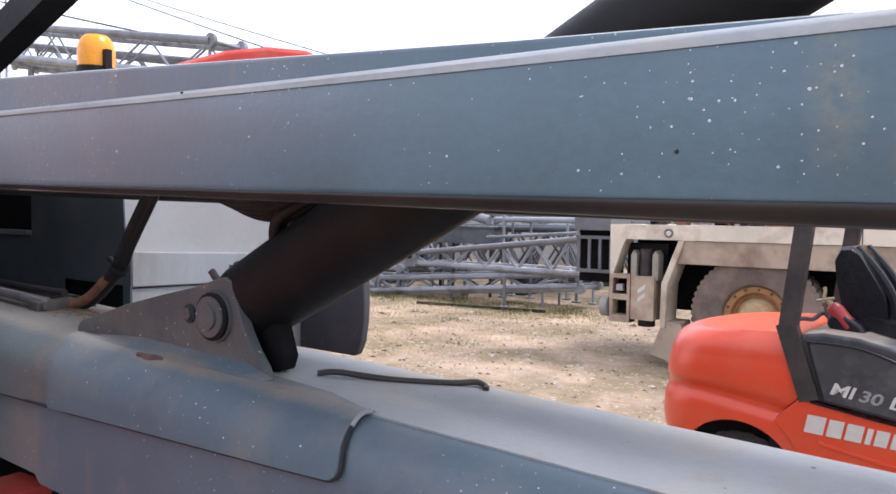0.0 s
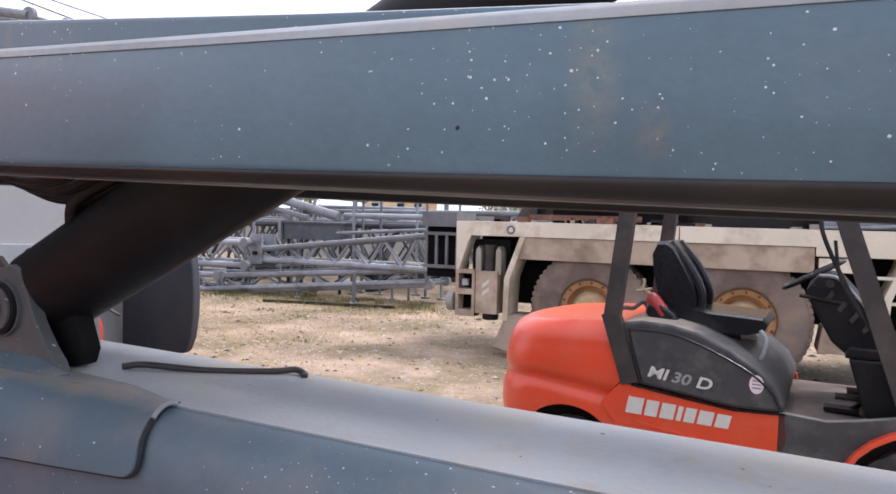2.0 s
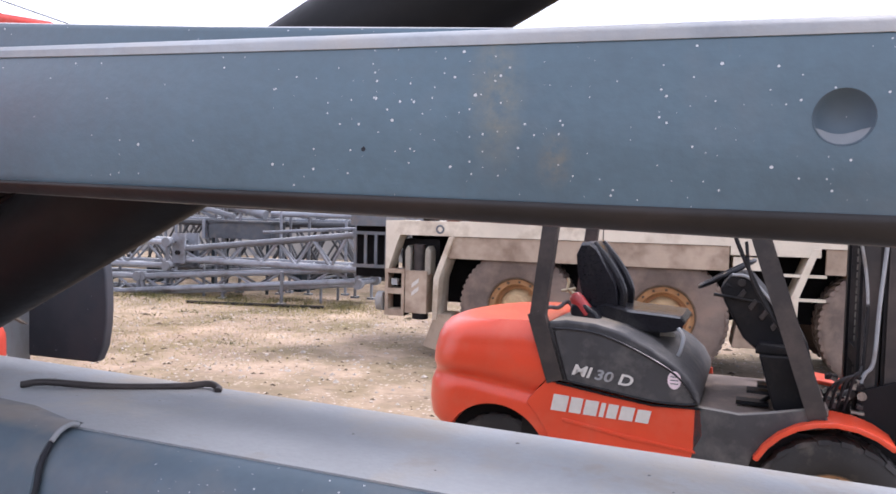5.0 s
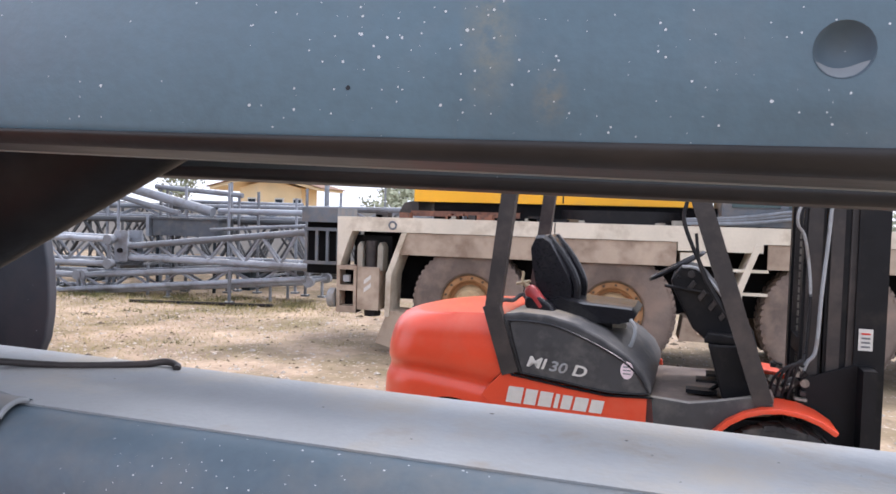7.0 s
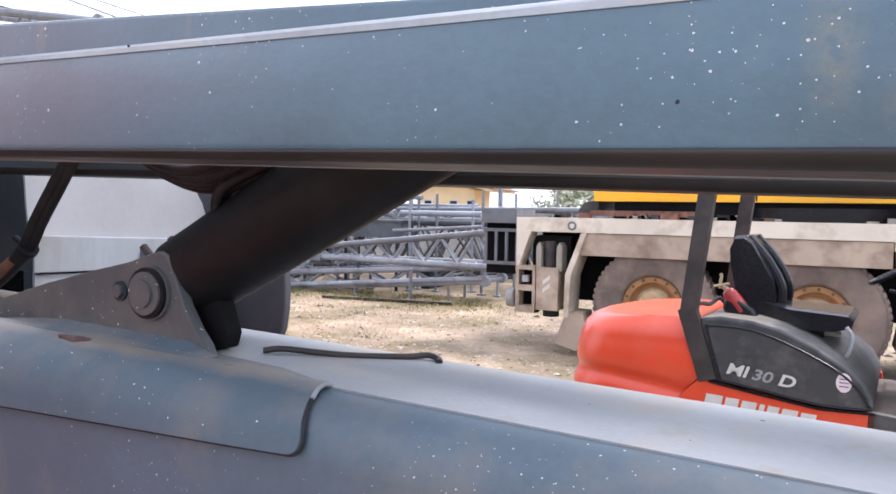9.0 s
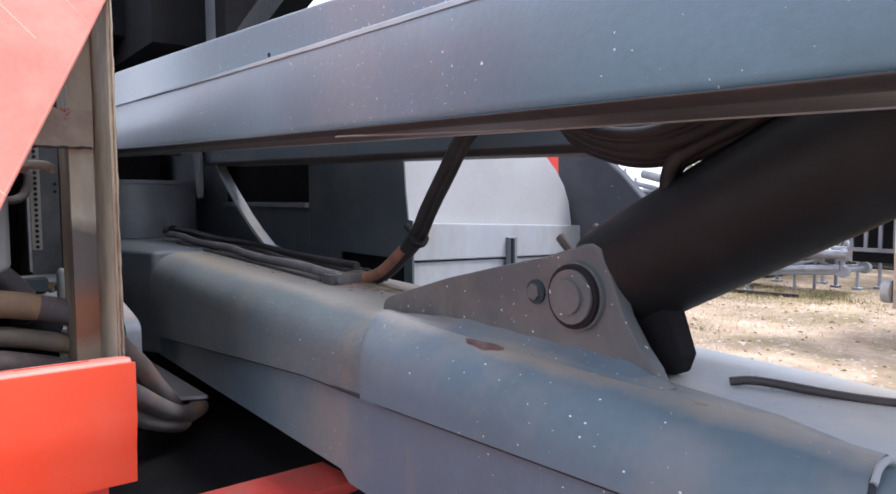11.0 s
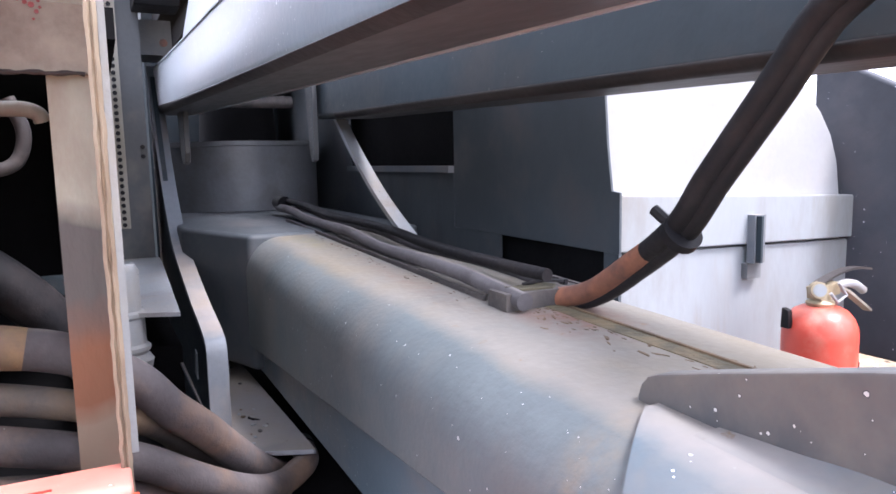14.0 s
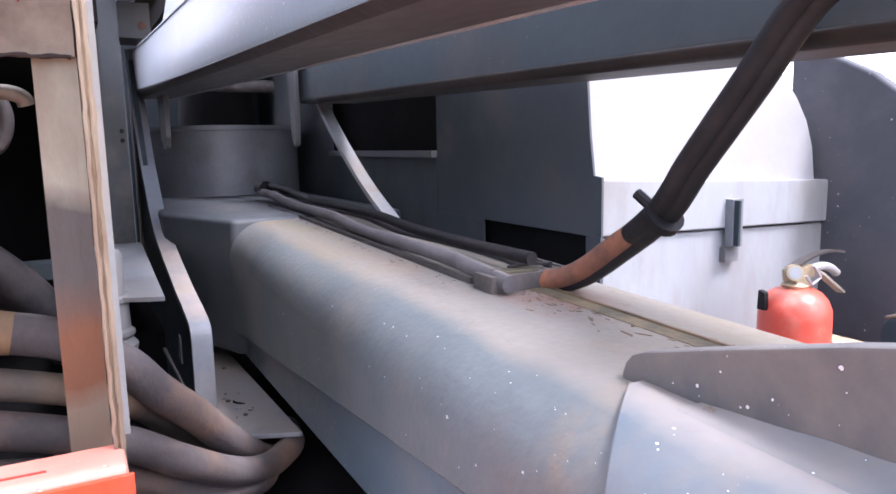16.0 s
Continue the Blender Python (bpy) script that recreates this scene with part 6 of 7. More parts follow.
    part("pedal_arm", rod((1.0, 0.3, 0.735), (1.15, 0.3, 0.86), 0.012, 8), BLACK, f)
    # things on the hood
    e = thing("small_extinguisher", "small red extinguisher lying on the forklift's hood", "fire extinguisher", at=f.matrix_basis.copy())
    q = Matrix.Translation((0.03, 0.24, 1.198)) @ Matrix.Rotation(radians(-38), 4, "Y") @ Matrix.Scale(0.8, 4)
    part("bottle", move(lathe([(0.0, -0.10), (0.045, -0.10), (0.052, -0.085), (0.052, 0.045), (0.04, 0.08), (0.018, 0.095), (0.0, 0.095)], 24), q), RED_DARK, e)
    part("valve", move(lathe([(0.0, 0.09), (0.02, 0.09), (0.02, 0.13), (0.0, 0.13)], 12), q), BRASS, e)
    part("handle", rod((-0.085, 0.24, 1.27), (0.0, 0.23, 1.29), 0.008, 8), BRASS, e)
    part("hanger", tube(smooth_path([(-0.05, 0.24, 1.26), (-0.05, 0.24, 1.29), (-0.045, 0.24, 1.325), (-0.05, 0.24, 1.345)], 4), 0.009, 8), BRASS, e)
    cord = tube(smooth_path([(-0.19, 0.15, 1.15), (-0.14, 0.18, 1.175), (-0.10, 0.24, 1.17), (-0.06, 0.3, 1.20), (0.0, 0.28, 1.15), (0.1, 0.24, 1.14)], 5), 0.012, 8)
    part("cord", cord, HOSE, e, "frayed dusty cord")
    # mast
    mast = new("mast")
    mast.parent = f
    mast["label"] = "black steel lifting mast with chains and hoses"
    for o in (0.30, 0.78):
        for s, w in ((1.435, 0.10), (1.545, 0.09), (1.635, 0.07)):
            part("rail", box(s, s + w, o, o + 0.08, 0.05, 2.16, 0.006), BLACK, mast)
            part("rail_web", box(s + 0.015, s + w - 0.015, o - 0.012, o, 0.05, 2.12, 0.003), PILLAR, mast)
    for z in (0.3, 0.95, 1.98, 2.1):
        part("cross_member", box(1.45, 1.52, 0.3, 0.86, z, z + 0.09, 0.006), BLACK, mast)
    for o in (0.46, 0.70):
        part("lift_ram", rod((1.62, o, 0.2), (1.62, o, 1.95), 0.035, 18), PILLAR, mast)
    part("fork_carriage", box(1.70, 1.76, 0.12, 1.04, 0.35, 0.95, 0.01), BLACK, mast)
    part("carriage_plate", prism([(1.44, 0.60), (1.78, 0.45), (1.78, 0.95), (1.69, 0.955), (1.45, 0.862)], 0.25, 0.27, "xz", 0.004), BLACK, mast)
    part("load_guard", box(1.68, 1.82, 0.262, 0.29, 0.42, 2.05, 0.006), BLACK, mast)
    part("load_guard", box(1.76, 1.82, 0.96, 1.02, 0.42, 2.05, 0.006), BLACK, mast)
    for o in (0.3, 0.78):
        part("fork", prism([(1.79, 0.90), (1.83, 0.90), (1.83, 0.1), (2.9, 0.07), (2.9, 0.06), (1.79, 0.05)], o, o + 0.12, "xz", 0.004), BLACK, mast)
    part("hose_line", tube(smooth_path([(1.58, 0.25, 1.80), (1.55, 0.25, 1.76), (1.54, 0.25, 1.6), (1.52, 0.25, 1.3), (1.506, 0.25, 1.02), (1.47, 0.25, 0.95), (1.44, 0.25, 0.87)], 5), 0.010, 8), STEEL_PALE, mast, "pale hydraulic line")
    for k in range(3):
        part("hose_line", tube(smooth_path([(1.45, 0.2 + 0.03 * k, 1.82 - 0.04 * k), (1.395 + 0.02 * k, 0.2 + 0.03 * k, 1.74), (1.39 + 0.02 * k, 0.2 + 0.03 * k, 1.66), (1.43, 0.22 + 0.03 * k, 1.58), (1.47, 0.26, 1.3), (1.46, 0.26, 0.9)], 5), 0.008, 8), RUBBER if k else STEEL_PALE, mast)
    for o in (0.385, 0.76):
        bm = bmesh.new()
        for k in range(34):
            box(1.475, 1.5, o, o + 0.025, 0.5 + 0.045 * k, 0.5 + 0.045 * k + 0.032, 0, into=bm)
        ch = part("lift_chain", bm, STEEL, mast)
        ch["kind"] = "stuff"
    part("mast_sticker", box(1.698, 1.762, 0.256, 0.263, 1.03, 1.14, 0.001), WHITE, mast, "white sticker with dark bars")
    for k in range(4):
        part("sticker_bar", box(1.71, 1.75, 0.2535, 0.2565, 1.045 + 0.022 * k, 1.054 + 0.022 * k, 0), RED_OLD if k == 3 else GREY_PLAIN, mast)
    rng = random.Random(9)
    for k in range(14):
        s, z, a = rng.uniform(1.30, 1.46), rng.uniform(0.74, 0.94), rng.uniform(-0.6, 0.6)
        w, h = rng.uniform(0.012, 0.04), rng.uniform(0.006, 0.016)
        part("tilt_joint", move(box(-w, w, -0.02, 0.02, -h, h, 0.003), Matrix.Translation((s, 0.235, z)) @ Matrix.Rotation(a, 4, "Y")), rng.choice((PILLAR, BLACK, BLACK, STEEL)), mast)
    for k in range(4):
        part("tilt_hose", tube(smooth_path([(1.29 + 0.03 * k, 0.22, 0.76), (1.31 + 0.035 * k, 0.2, 0.86 + 0.02 * k), (1.38 + 0.02 * k, 0.2, 0.93 + 0.01 * k), (1.45, 0.23, 0.90 + 0.03 * k)], 5), 0.0075, 8), RUBBER, mast)
    part("tilt_ram", rod((1.0, 0.3, 0.60), (1.44, 0.3, 0.84), 0.03, 14), PILLAR, mast)
    part("tilt_pin", disc((1.46, 0.248, 0.84), (0, -1, 0), 0.022, 0.02, 16), STEEL, mast)


# ---- the wheeled crane behind ----
def crane():
    c = thing("mobile_crane", "cream wheeled crane carrier with dusty tyres and a yellow upper", "mobile crane")
    Y = 7.6
    # deck band with its rear frame
    part("deck_band", box(-3.36, 7.0, Y, Y + 2.2, 1.455, 1.63, 0.015), CREAM, c, "cream deck edge with dust")
    part("deck_seam", box(-0.715, -0.705, Y - 0.004, Y + 0.01, 1.46, 1.625, 0), BLACK, c)
    part("rear_stile", prism([(-3.36, 1.46), (-3.16, 1.46), (-3.20, 1.38), (-3.32, 1.02), (-3.36, 1.02)], Y + 0.004, Y + 0.25, "xz", 0.006), CREAM, c)
    part("rear_stile", prism([(-3.36, 1.46), (-3.16, 1.46), (-3.20, 1.38), (-3.32, 1.02), (-3.36, 1.02)], Y + 1.95, Y + 2.2, "xz", 0.006), CREAM, c)
    for x0, x1 in ((-2.53, -0.70), (-0.695, 0.62), (1.55, 3.2), (3.25, 6.9)):
        part("skirt", prism([(x0, 1.45), (x1, 1.45), (x1, 1.185), (x0 - (0.02 if x0 < -2 else 0), 1.185)], Y + 0.02, Y + 0.05, "xz", 0.004), BEIGE, c, "dusty beige side skirt")
    for dx in (0, 3.95):
        g = [(-2.53 + dx, 1.45), (-2.465 + dx, 1.45), (-2.645 + dx, 0.93), (-2.665 + dx, 0.43), (-2.725 + dx, 0.43), (-2.715 + dx, 0.95)]
        part("mudguard_strip", prism(g, Y - 0.02, Y + 0.4, "xz", 0.004), CREAM, c, "bent cream mudguard edge")
    part("mud_flap", prism([(-2.70, 0.50), (-2.5, 0.5), (-2.42, 0.15), (-2.58, 0.03), (-2.85, 0.1)], Y + 0.02, Y + 0.42, "xz", 0.006), BEIGE, c, "hanging dusty mud flap")
    # dark core of the carrier
    part("chassis", box(-3.2, 6.8, Y + 0.5, Y + 1.7, 0.6, 1.45, 0.02), VOID, c)
    part("axle_beam", box(-3.25, -2.75, Y + 0.3, Y + 1.9, 0.65, 1.4, 0.02), BLACK, c)
    # outrigger jack at the rear corner
    part("jack_box", box(-3.075, -2.80, Y - 0.03, Y + 0.25, 0.50, 1.02, 0.012), BEIGE, c, "dusty outrigger box with hazard stripes")
    part("jack_cylinder", rod((-2.94, Y + 0.1, 0.95), (-2.94, Y + 0.1, 1.34), 0.075, 20), PILLAR, c)
    for x in (-3.06, -2.80):
        part("jack_bracket", prism([(x - 0.035, 0.98), (x + 0.035, 0.98), (x + 0.035, 1.27), (x, 1.33), (x - 0.035, 1.27)], Y, Y + 0.2, "xz", 0.006), STEEL, c)
    for k in range(2):
        z = 0.74 + 0.1 * k
        part("hazard_stripe", prism([(-2.99, z - 0.03), (-2.90, z + 0.04), (-2.90, z + 0.09), (-2.99, z + 0.02)], Y - 0.034, Y - 0.028, "xz"), WHITE, c)
    part("jack_foot", rod((-2.92, Y + 0.1, 0.42), (-2.92, Y + 0.1, 0.5), 0.1, 18), BLACK, c)
    for a in ((-3.36, -3.10, 0.98, 1.03), (-3.36, -3.10, 0.72, 0.79), (-3.36, -3.10, 0.45, 0.53), (-3.36, -3.32, 0.45, 1.03), (-3.14, -3.10, 0.45, 1.03)):
        part("step_frame", box(a[0], a[1], Y + (0.006 if a[3] - a[2] > 0.2 else 0.0), Y + 0.19, a[2], a[3], 0.003), BEIGE, c)
    # black sheet in place of the shade behind the steps
    part("step_back", box(-3.34, -3.12, Y + 0.2, Y + 0.22, 0.45, 1.0, 0.0), VOID, c)
    part("tail_lamp", box(-3.27, -3.19, Y - 0.005, Y + 0.06, 0.83, 0.91, 0.01), STEEL_PALE, c)
    part("rear_roller", rod((-3.46, Y + 0.05, 0.62), (-3.38, Y + 0.05, 0.62), 0.12, 16), GREY_DUSTY, c)
    part("deck_ring", lathe([(0.03, 0.002), (0.036, -0.010), (0.05, -0.012), (0.056, 0.002)], 24, "y", (-2.65, Y - 0.001, 1.535), cap=False), GREY_PLAIN, c)
    part("deck_cap", disc((-2.65, Y + 0.004, 1.535), (0, -1, 0), 0.031, 0.008, 20), CREAM, c)
    # dark rack at the tail
    rack = new("tail_rack")
    rack.parent = c
    part("rack_top", box(-3.86, -3.38, Y + 0.05, Y + 0.7, 1.55, 1.73, 0.01), GREY_PLAIN, rack)
    # black box in place of the shade inside the rack
    part("rack_back", box(-3.85, -3.38, Y + 0.2, Y + 0.5, 0.9, 1.56, 0), VOID, rack)
    for k in range(4):
        part("rack_post", box(-3.845 + 0.143 * k, -3.81 + 0.143 * k, Y + 0.108, Y + 0.135, 1.03, 1.47, 0.003), GREY_PLAIN, rack)
    for z in (1.02, 1.44):
        part("rack_rail", box(-3.86, -3.38, Y + 0.1, Y + 0.14, z, z + 0.04, 0.003), GREY_PLAIN, rack)
    # wheels
    for x in (-1.71, -0.04, 2.2, 3.85):
        for y in (Y + 0.27, Y + 1.95):
            tyre(c, x, y, 0.63, 0.69, 0.42, 0.35, 56, TYRE, RIM, 56)
    # between the second and third axle
    part("tool_shelf", box(0.63, 1.5, Y, Y + 0.4, 1.36, 1.455, 0.006), CREAM, c)
    part("tool_box", box(0.66, 1.0, Y + 0.01, Y + 0.35, 1.2, 1.34, 0.008), CREAM, c)
    for z in (0.9, 1.15):
        part("step_bar", box(1.0, 1.56, Y, Y + 0.06, z, z + 0.03, 0.003), CREAM, c)
    part("step_side", prism([(1.0, 1.4), (1.05, 1.4), (1.12, 0.55), (1.06, 0.55)], Y, Y + 0.05, "xz", 0.003), CREAM, c)
    part("step_side", prism([(0.78, 1.2), (0.84, 1.2), (0.95, 0.45), (0.87, 0.45)], Y, Y + 0.08, "xz", 0.003), CREAM, c)
    part("low_box", prism([(0.72, 0.62), (1.2, 0.62), (1.25, 0.36), (0.68, 0.36)], Y + 0.05, Y + 0.5, "xz", 0.01), BEIGE, c)
    # upper works
    up = new("upper_works")
    up.parent = c
    part("slew_ring", lathe([(0.0, 1.63), (0.85, 1.63), (0.85, 1.78), (0.0, 1.78)], 40, "z", (0.0, Y + 1.1, 0)), BLACK, up)
    part("dark_deck_gear", box(-2.3, 2.0, Y + 0.6, Y + 1.7, 1.63, 1.84, 0.02), VOID, up)
    part("yellow_body", box(-2.55, 0.92, Y + 0.55, Y + 1.75, 1.845, 2.75, 0.03, 3), YELLOW, up, "bright yellow upper body")
    part("yellow_seam", box(-0.68, -0.665, Y + 0.545, Y + 0.56, 1.86, 2.7, 0), BLACK, up)
    part("tail_plate", prism([(-2.78, 1.70), (-2.5, 1.66), (-2.5, 1.87), (-2.7, 1.83)], Y + 0.6, Y + 1.7, "xz", 0.02), PILLAR, up, "dark brown tail block")
    part("red_gear", box(-2.6, -1.2, Y + 0.58, Y + 0.7, 1.66, 1.73, 0.01), SLEEVE, up)
    part("cab", box(1.1, 2.4, Y + 0.25, Y + 1.0, 1.64, 3.0, 0.04, 3), GREY_PLAIN, up)
    glass = bpy.data.materials.new("cab glass")
    glass.use_nodes = True
    gb = glass.node_tree.nodes["Principled BSDF"]
    gb.inputs["Base Color"].default_value, gb.inputs["Roughness"].default_value = (0.03, 0.06, 0.06, 1), 0.06
    part("cab_window", box(1.2, 1.7, Y + 0.235, Y + 0.25, 1.85, 2.8, 0.01), glass, up, "dark cab glass")
    part("cab_window", box(1.78, 2.3, Y + 0.235, Y + 0.25, 1.85, 2.8, 0.01), glass, up, "dark cab glass")
    for k in range(3):
        part("deck_pipe", tube(smooth_path([(0.7, Y + 0.2, 1.66 + 0.02 * k), (1.3, Y + 0.15, 1.68 + 0.03 * k), (1.9, Y + 0.18, 1.75 + 0.04 * k), (2.4, Y + 0.2, 1.85 + 0.05 * k)], 5), 0.02, 8), LATTICE, up)
    rng = random.Random(3)
    for k in range(26):
        x = rng.uniform(-3.2, 1.6)
        part("deck_fitting", box(x, x + rng.uniform(0.05, 0.2), Y + 0.35, Y + 0.5, 1.63, 1.63 + rng.uniform(0.02, 0.07), 0.005), rng.choice((BLACK, RUST, PILLAR, SLEEVE, STEEL, LATTICE)), up)


# ---- stacked lattice boom sections ----
def lattice(p0, p1, w0, h0, w1, h1, bays, rc, rl, label, steel=None):
    """A boom section of four chords with zigzag lacing; each chord and face of lacing is a part."""
    b = thing("lattice_boom", label, "lattice boom", "lattice boom sections")
    p0, p1, steel = Vector(p0), Vector(p1), steel or LATTICE
    d = (p1 - p0).normalized()
    up = Vector((0, 0, 1))
    side = d.cross(up).normalized()
    up = side.cross(d)

    def corner(t, i):
        w, h = w0 + (w1 - w0) * t, h0 + (h1 - h0) * t
        a, e = ((-1, -1), (1, -1), (1, 1), (-1, 1))[i]
        return p0 + (p1 - p0) * t + side * (a * w / 2) + up * (e * h / 2)
    for i in range(4):
        part("chord", rod(corner(0, i), corner(1, i), rc, 10), steel, b)
    for i in range(4):
        j = (i + 1) % 4
        for k in range(bays):
            a, e = (i, j) if k % 2 else (j, i)
            part("brace", rod(corner(k / bays, a), corner((k + 1) / bays, e), rl, 7), steel, b)
        for t in (0, 1):
            part("end_bar", rod(corner(t, i), corner(t, j), rl * 1.4, 8), steel, b)
    for t in (0, 1):
        for i in range(4):
            q = corner(t, i)
            part("end_lug", rod(q - side * 0.06, q + side * 0.06, rc * 1.7, 12), steel, b)
    return b


def stack():
    lab = "grey tubular lattice boom section stacked on the yard"
    lattice((-9.49, 11.7, 0.80), (-5.4, 11.95, 1.0), 0.4, 0.21, 1.05, 0.66, 11, 0.062, 0.029, "tapered grey lattice boom head stacked on the yard")
    lattice((-9.65, 11.66, 0.81), (-16.5, 11.25, 0.85), 0.92, 0.47, 0.92, 0.55, 14, 0.058, 0.026, lab)
    lattice((-16.5, 11.5, 0.16), (-10.4, 11.72, 0.16), 0.92, 0.34, 0.92, 0.32, 11, 0.058, 0.026, lab)
    lattice((-10.3, 11.74, 0.16), (-5.6, 12.0, 0.52), 0.92, 0.32, 0.92, 0.27, 9, 0.058, 0.026, lab)
    tagged(finish("pipe", rod((-10.6, 11.2, 0.02), (-5.6, 11.5, 0.44), 0.055, 14), LATTICE, None, "", 40), "pale steel pipe sloping along the boom stack", "pipe")
    lattice((-17, 13.9, 0.85), (-4.0, 14.2, 0.94), 1.3, 1.05, 1.3, 1.05, 16, 0.066, 0.03, lab, LATTICE_SHADE)
    lattice((-17, 15.9, 0.8), (-3.5, 15.9, 0.86), 1.3, 1.2, 1.3, 1.2, 17, 0.066, 0.03, lab, LATTICE_SHADE)
    lattice((-15.8, 13.95, 1.57), (-3.8, 14.1, 1.66), 0.92, 0.25, 0.92, 0.25, 19, 0.06, 0.027, lab)
    lattice((-16, 17.6, 0.75), (-4.3, 17.6, 0.75), 1.6, 1.5, 1.6, 1.5, 13, 0.066, 0.032, lab, LATTICE_SHADE)
    lattice((-16.5, 19.4, 0.9), (-3.6, 19.4, 0.9), 1.5, 1.8, 1.5, 1.8, 15, 0.07, 0.034, lab, LATTICE_SHADE)
    tagged(finish("pipe", rod((-10.41, 12.70, 2.12), (-8.19, 12.50, 1.63), 0.1, 14), LATTICE, None, "", 40), "thick pale steel pipe leaning on the boom stack", "pipe")
    tagged(finish("pipe", rod((-10.72, 12.85, 1.91), (-9.11, 12.70, 1.58), 0.06, 14), LATTICE, None, "", 40), "pale steel pipe resting on the boom stack", "pipe")
    tagged(finish("pipe", rod((-9.99, 13.10, 2.16), (-7.86, 13.10, 2.00), 0.055, 14), LATTICE, None, "", 40), "pale steel pipe resting on the boom stack", "pipe")
    tagged(finish("pipe", rod((-10.24, 13.75, 1.85), (-6.77, 13.75, 1.83), 0.05, 14), LATTICE, None, "", 40), "pale steel pipe resting on the boom stack", "pipe")
    tagged(finish("pipe", rod((-8.20, 12.75, 1.66), (-6.21, 12.70, 1.66), 0.06, 14), LATTICE, None, "", 40), "pale steel pipe resting on the boom stack", "pipe")
    tagged(finish("pipe", rod((-8.08, 12.25, 1.27), (-5.99, 12.25, 1.41), 0.035, 14), LATTICE, None, "", 40), "thin bright steel pipe laid on the boom head", "pipe")
    crate = thing("steel_crate", "dull grey steel crate between the boom sections", "crate")
    part("crate_body", box(-9.62, -8.07, 12.5, 13.1, 1.11, 1.46, 0.012), CRATE, crate, "dark slate crate body")
    part("crate_rim", box(-9.66, -8.03, 12.46, 13.14, 1.46, 1.50, 0.008), CRATE, crate)
    part("crate_end", box(-9.74, -9.67, 12.44, 13.16, 1.09, 1.52, 0.008), LATTICE, crate)
    for x in (-9.53, -8.17):
        for y in (12.55, 13.05):
            part("crate_leg", rod((x, y, -0.06), (x, y, 1.12), 0.035, 8), GREY_DARK, crate)
    head = thing("joint_plate", "grey joint plate at the boom head", "joint plate")
    for y in (11.42, 11.84):
        part("plate", box(-9.68, -9.38, y, y + 0.05, 0.62, 1.22, 0.012), LATTICE, head)
    part("pin", rod((-9.53, 11.36, 0.83), (-9.53, 11.95, 0.83), 0.046, 14), BLACK, head)
    rng = random.Random(11)
    for x, y, h in ((-8.85, 12.55, 2.17), (-9.5, 12.95, 2.04), (-7.95, 12.7, 2.24), (-7.4, 12.95, 2.08), (-7.0, 11.2, 0.58), (-6.3, 12.95, 2.17), (-10.7, 12.8, 2.04), (-6.7, 13.3, 1.97), (-5.7, 13.3, 2.1), (-8.45, 11.4, 0.28), (-5.9, 12.9, 1.4), (-8.3, 13.4, 2.3), (-9.9, 13.4, 2.2), (-11.5, 13.4, 2.3), (-7.95, 13.1, 1.96), (-9.85, 13.1, 2.1)):
        p = thing("upright_post", "thin grey steel upright in the boom stack", "post", "uprights in the stack")
        part("post", rod((x, y, -0.06), (x + rng.uniform(-0.02, 0.02), y, h), 0.032, 8), LATTICE, p)
        part("foot", box(x - 0.07, x + 0.07, y - 0.07, y + 0.07, -0.06, -0.02, 0.004), LATTICE, p)
    for x, y, z in ((-14.5, 11.6, 0.6), (-11.5, 11.6, 0.58), (-9.0, 11.9, 0.62), (-6.4, 12.0, 0.5)):
        st = thing("stand", "thin grey steel stand under the boom stack", "stand", "stands under the stack")
        for o in (-0.36, 0.36):
            part("leg", rod((x, y + o, -0.06), (x, y + o, z - 0.03), 0.028, 8), LATTICE, st)
        part("crossbar", beam_between((x, y - 0.45, z - 0.045), (x, y + 0.45, z - 0.045), 0.05, 0.04), LATTICE, st)
    for x in (-16.2, -12.0, -8.0, -4.8):
        for y, z in ((14.05, 0.40), (15.9, 0.26)):
            t = finish("timber_sleeper", box(x, x + 0.2, y - 0.7, y + 0.7, -0.06, z - 0.05, 0.01), GREY_DARK, None, "", 35)
            tagged(t, "dark weathered timber under the boom stack", "timber", "timbers under the stack")
    s = finish("steel_bar", rod((-8.6, 10.5, -0.02), (-6.0, 11.0, -0.02), 0.03, 8), BLACK, None, "", 40)
    tagged(s, "dark steel bar lying on the yard", "bar")
    # a boom section held high, far off
    lattice((-33, 12.2, 8.75), (-17.5, 12.6, 6.15), 1.3, 1.2, 1.1, 1.0, 10, 0.13, 0.035, "grey lattice boom held high against the sky")
    lattice((-33, 13.9, 8.42), (-17.5, 13.9, 5.82), 0.9, 0.9, 0.9, 0.7, 10, 0.12, 0.035, "grey lattice boom held high against the sky")


def trestles():
    for x, z in ((-31, 7.72), (-20, 5.92)):
        t = thing("trestle", "grey steel trestle under the raised boom", "trestle")
        for y in (11.7, 13.2):
            part("leg", rod((x, y, -0.05), (x, y, z), 0.12, 10), LATTICE, t)
        part("cap", beam_between((x, 11.4, z - 0.06), (x, 14.4, z - 0.06), 0.2, 0.12), LATTICE, t)


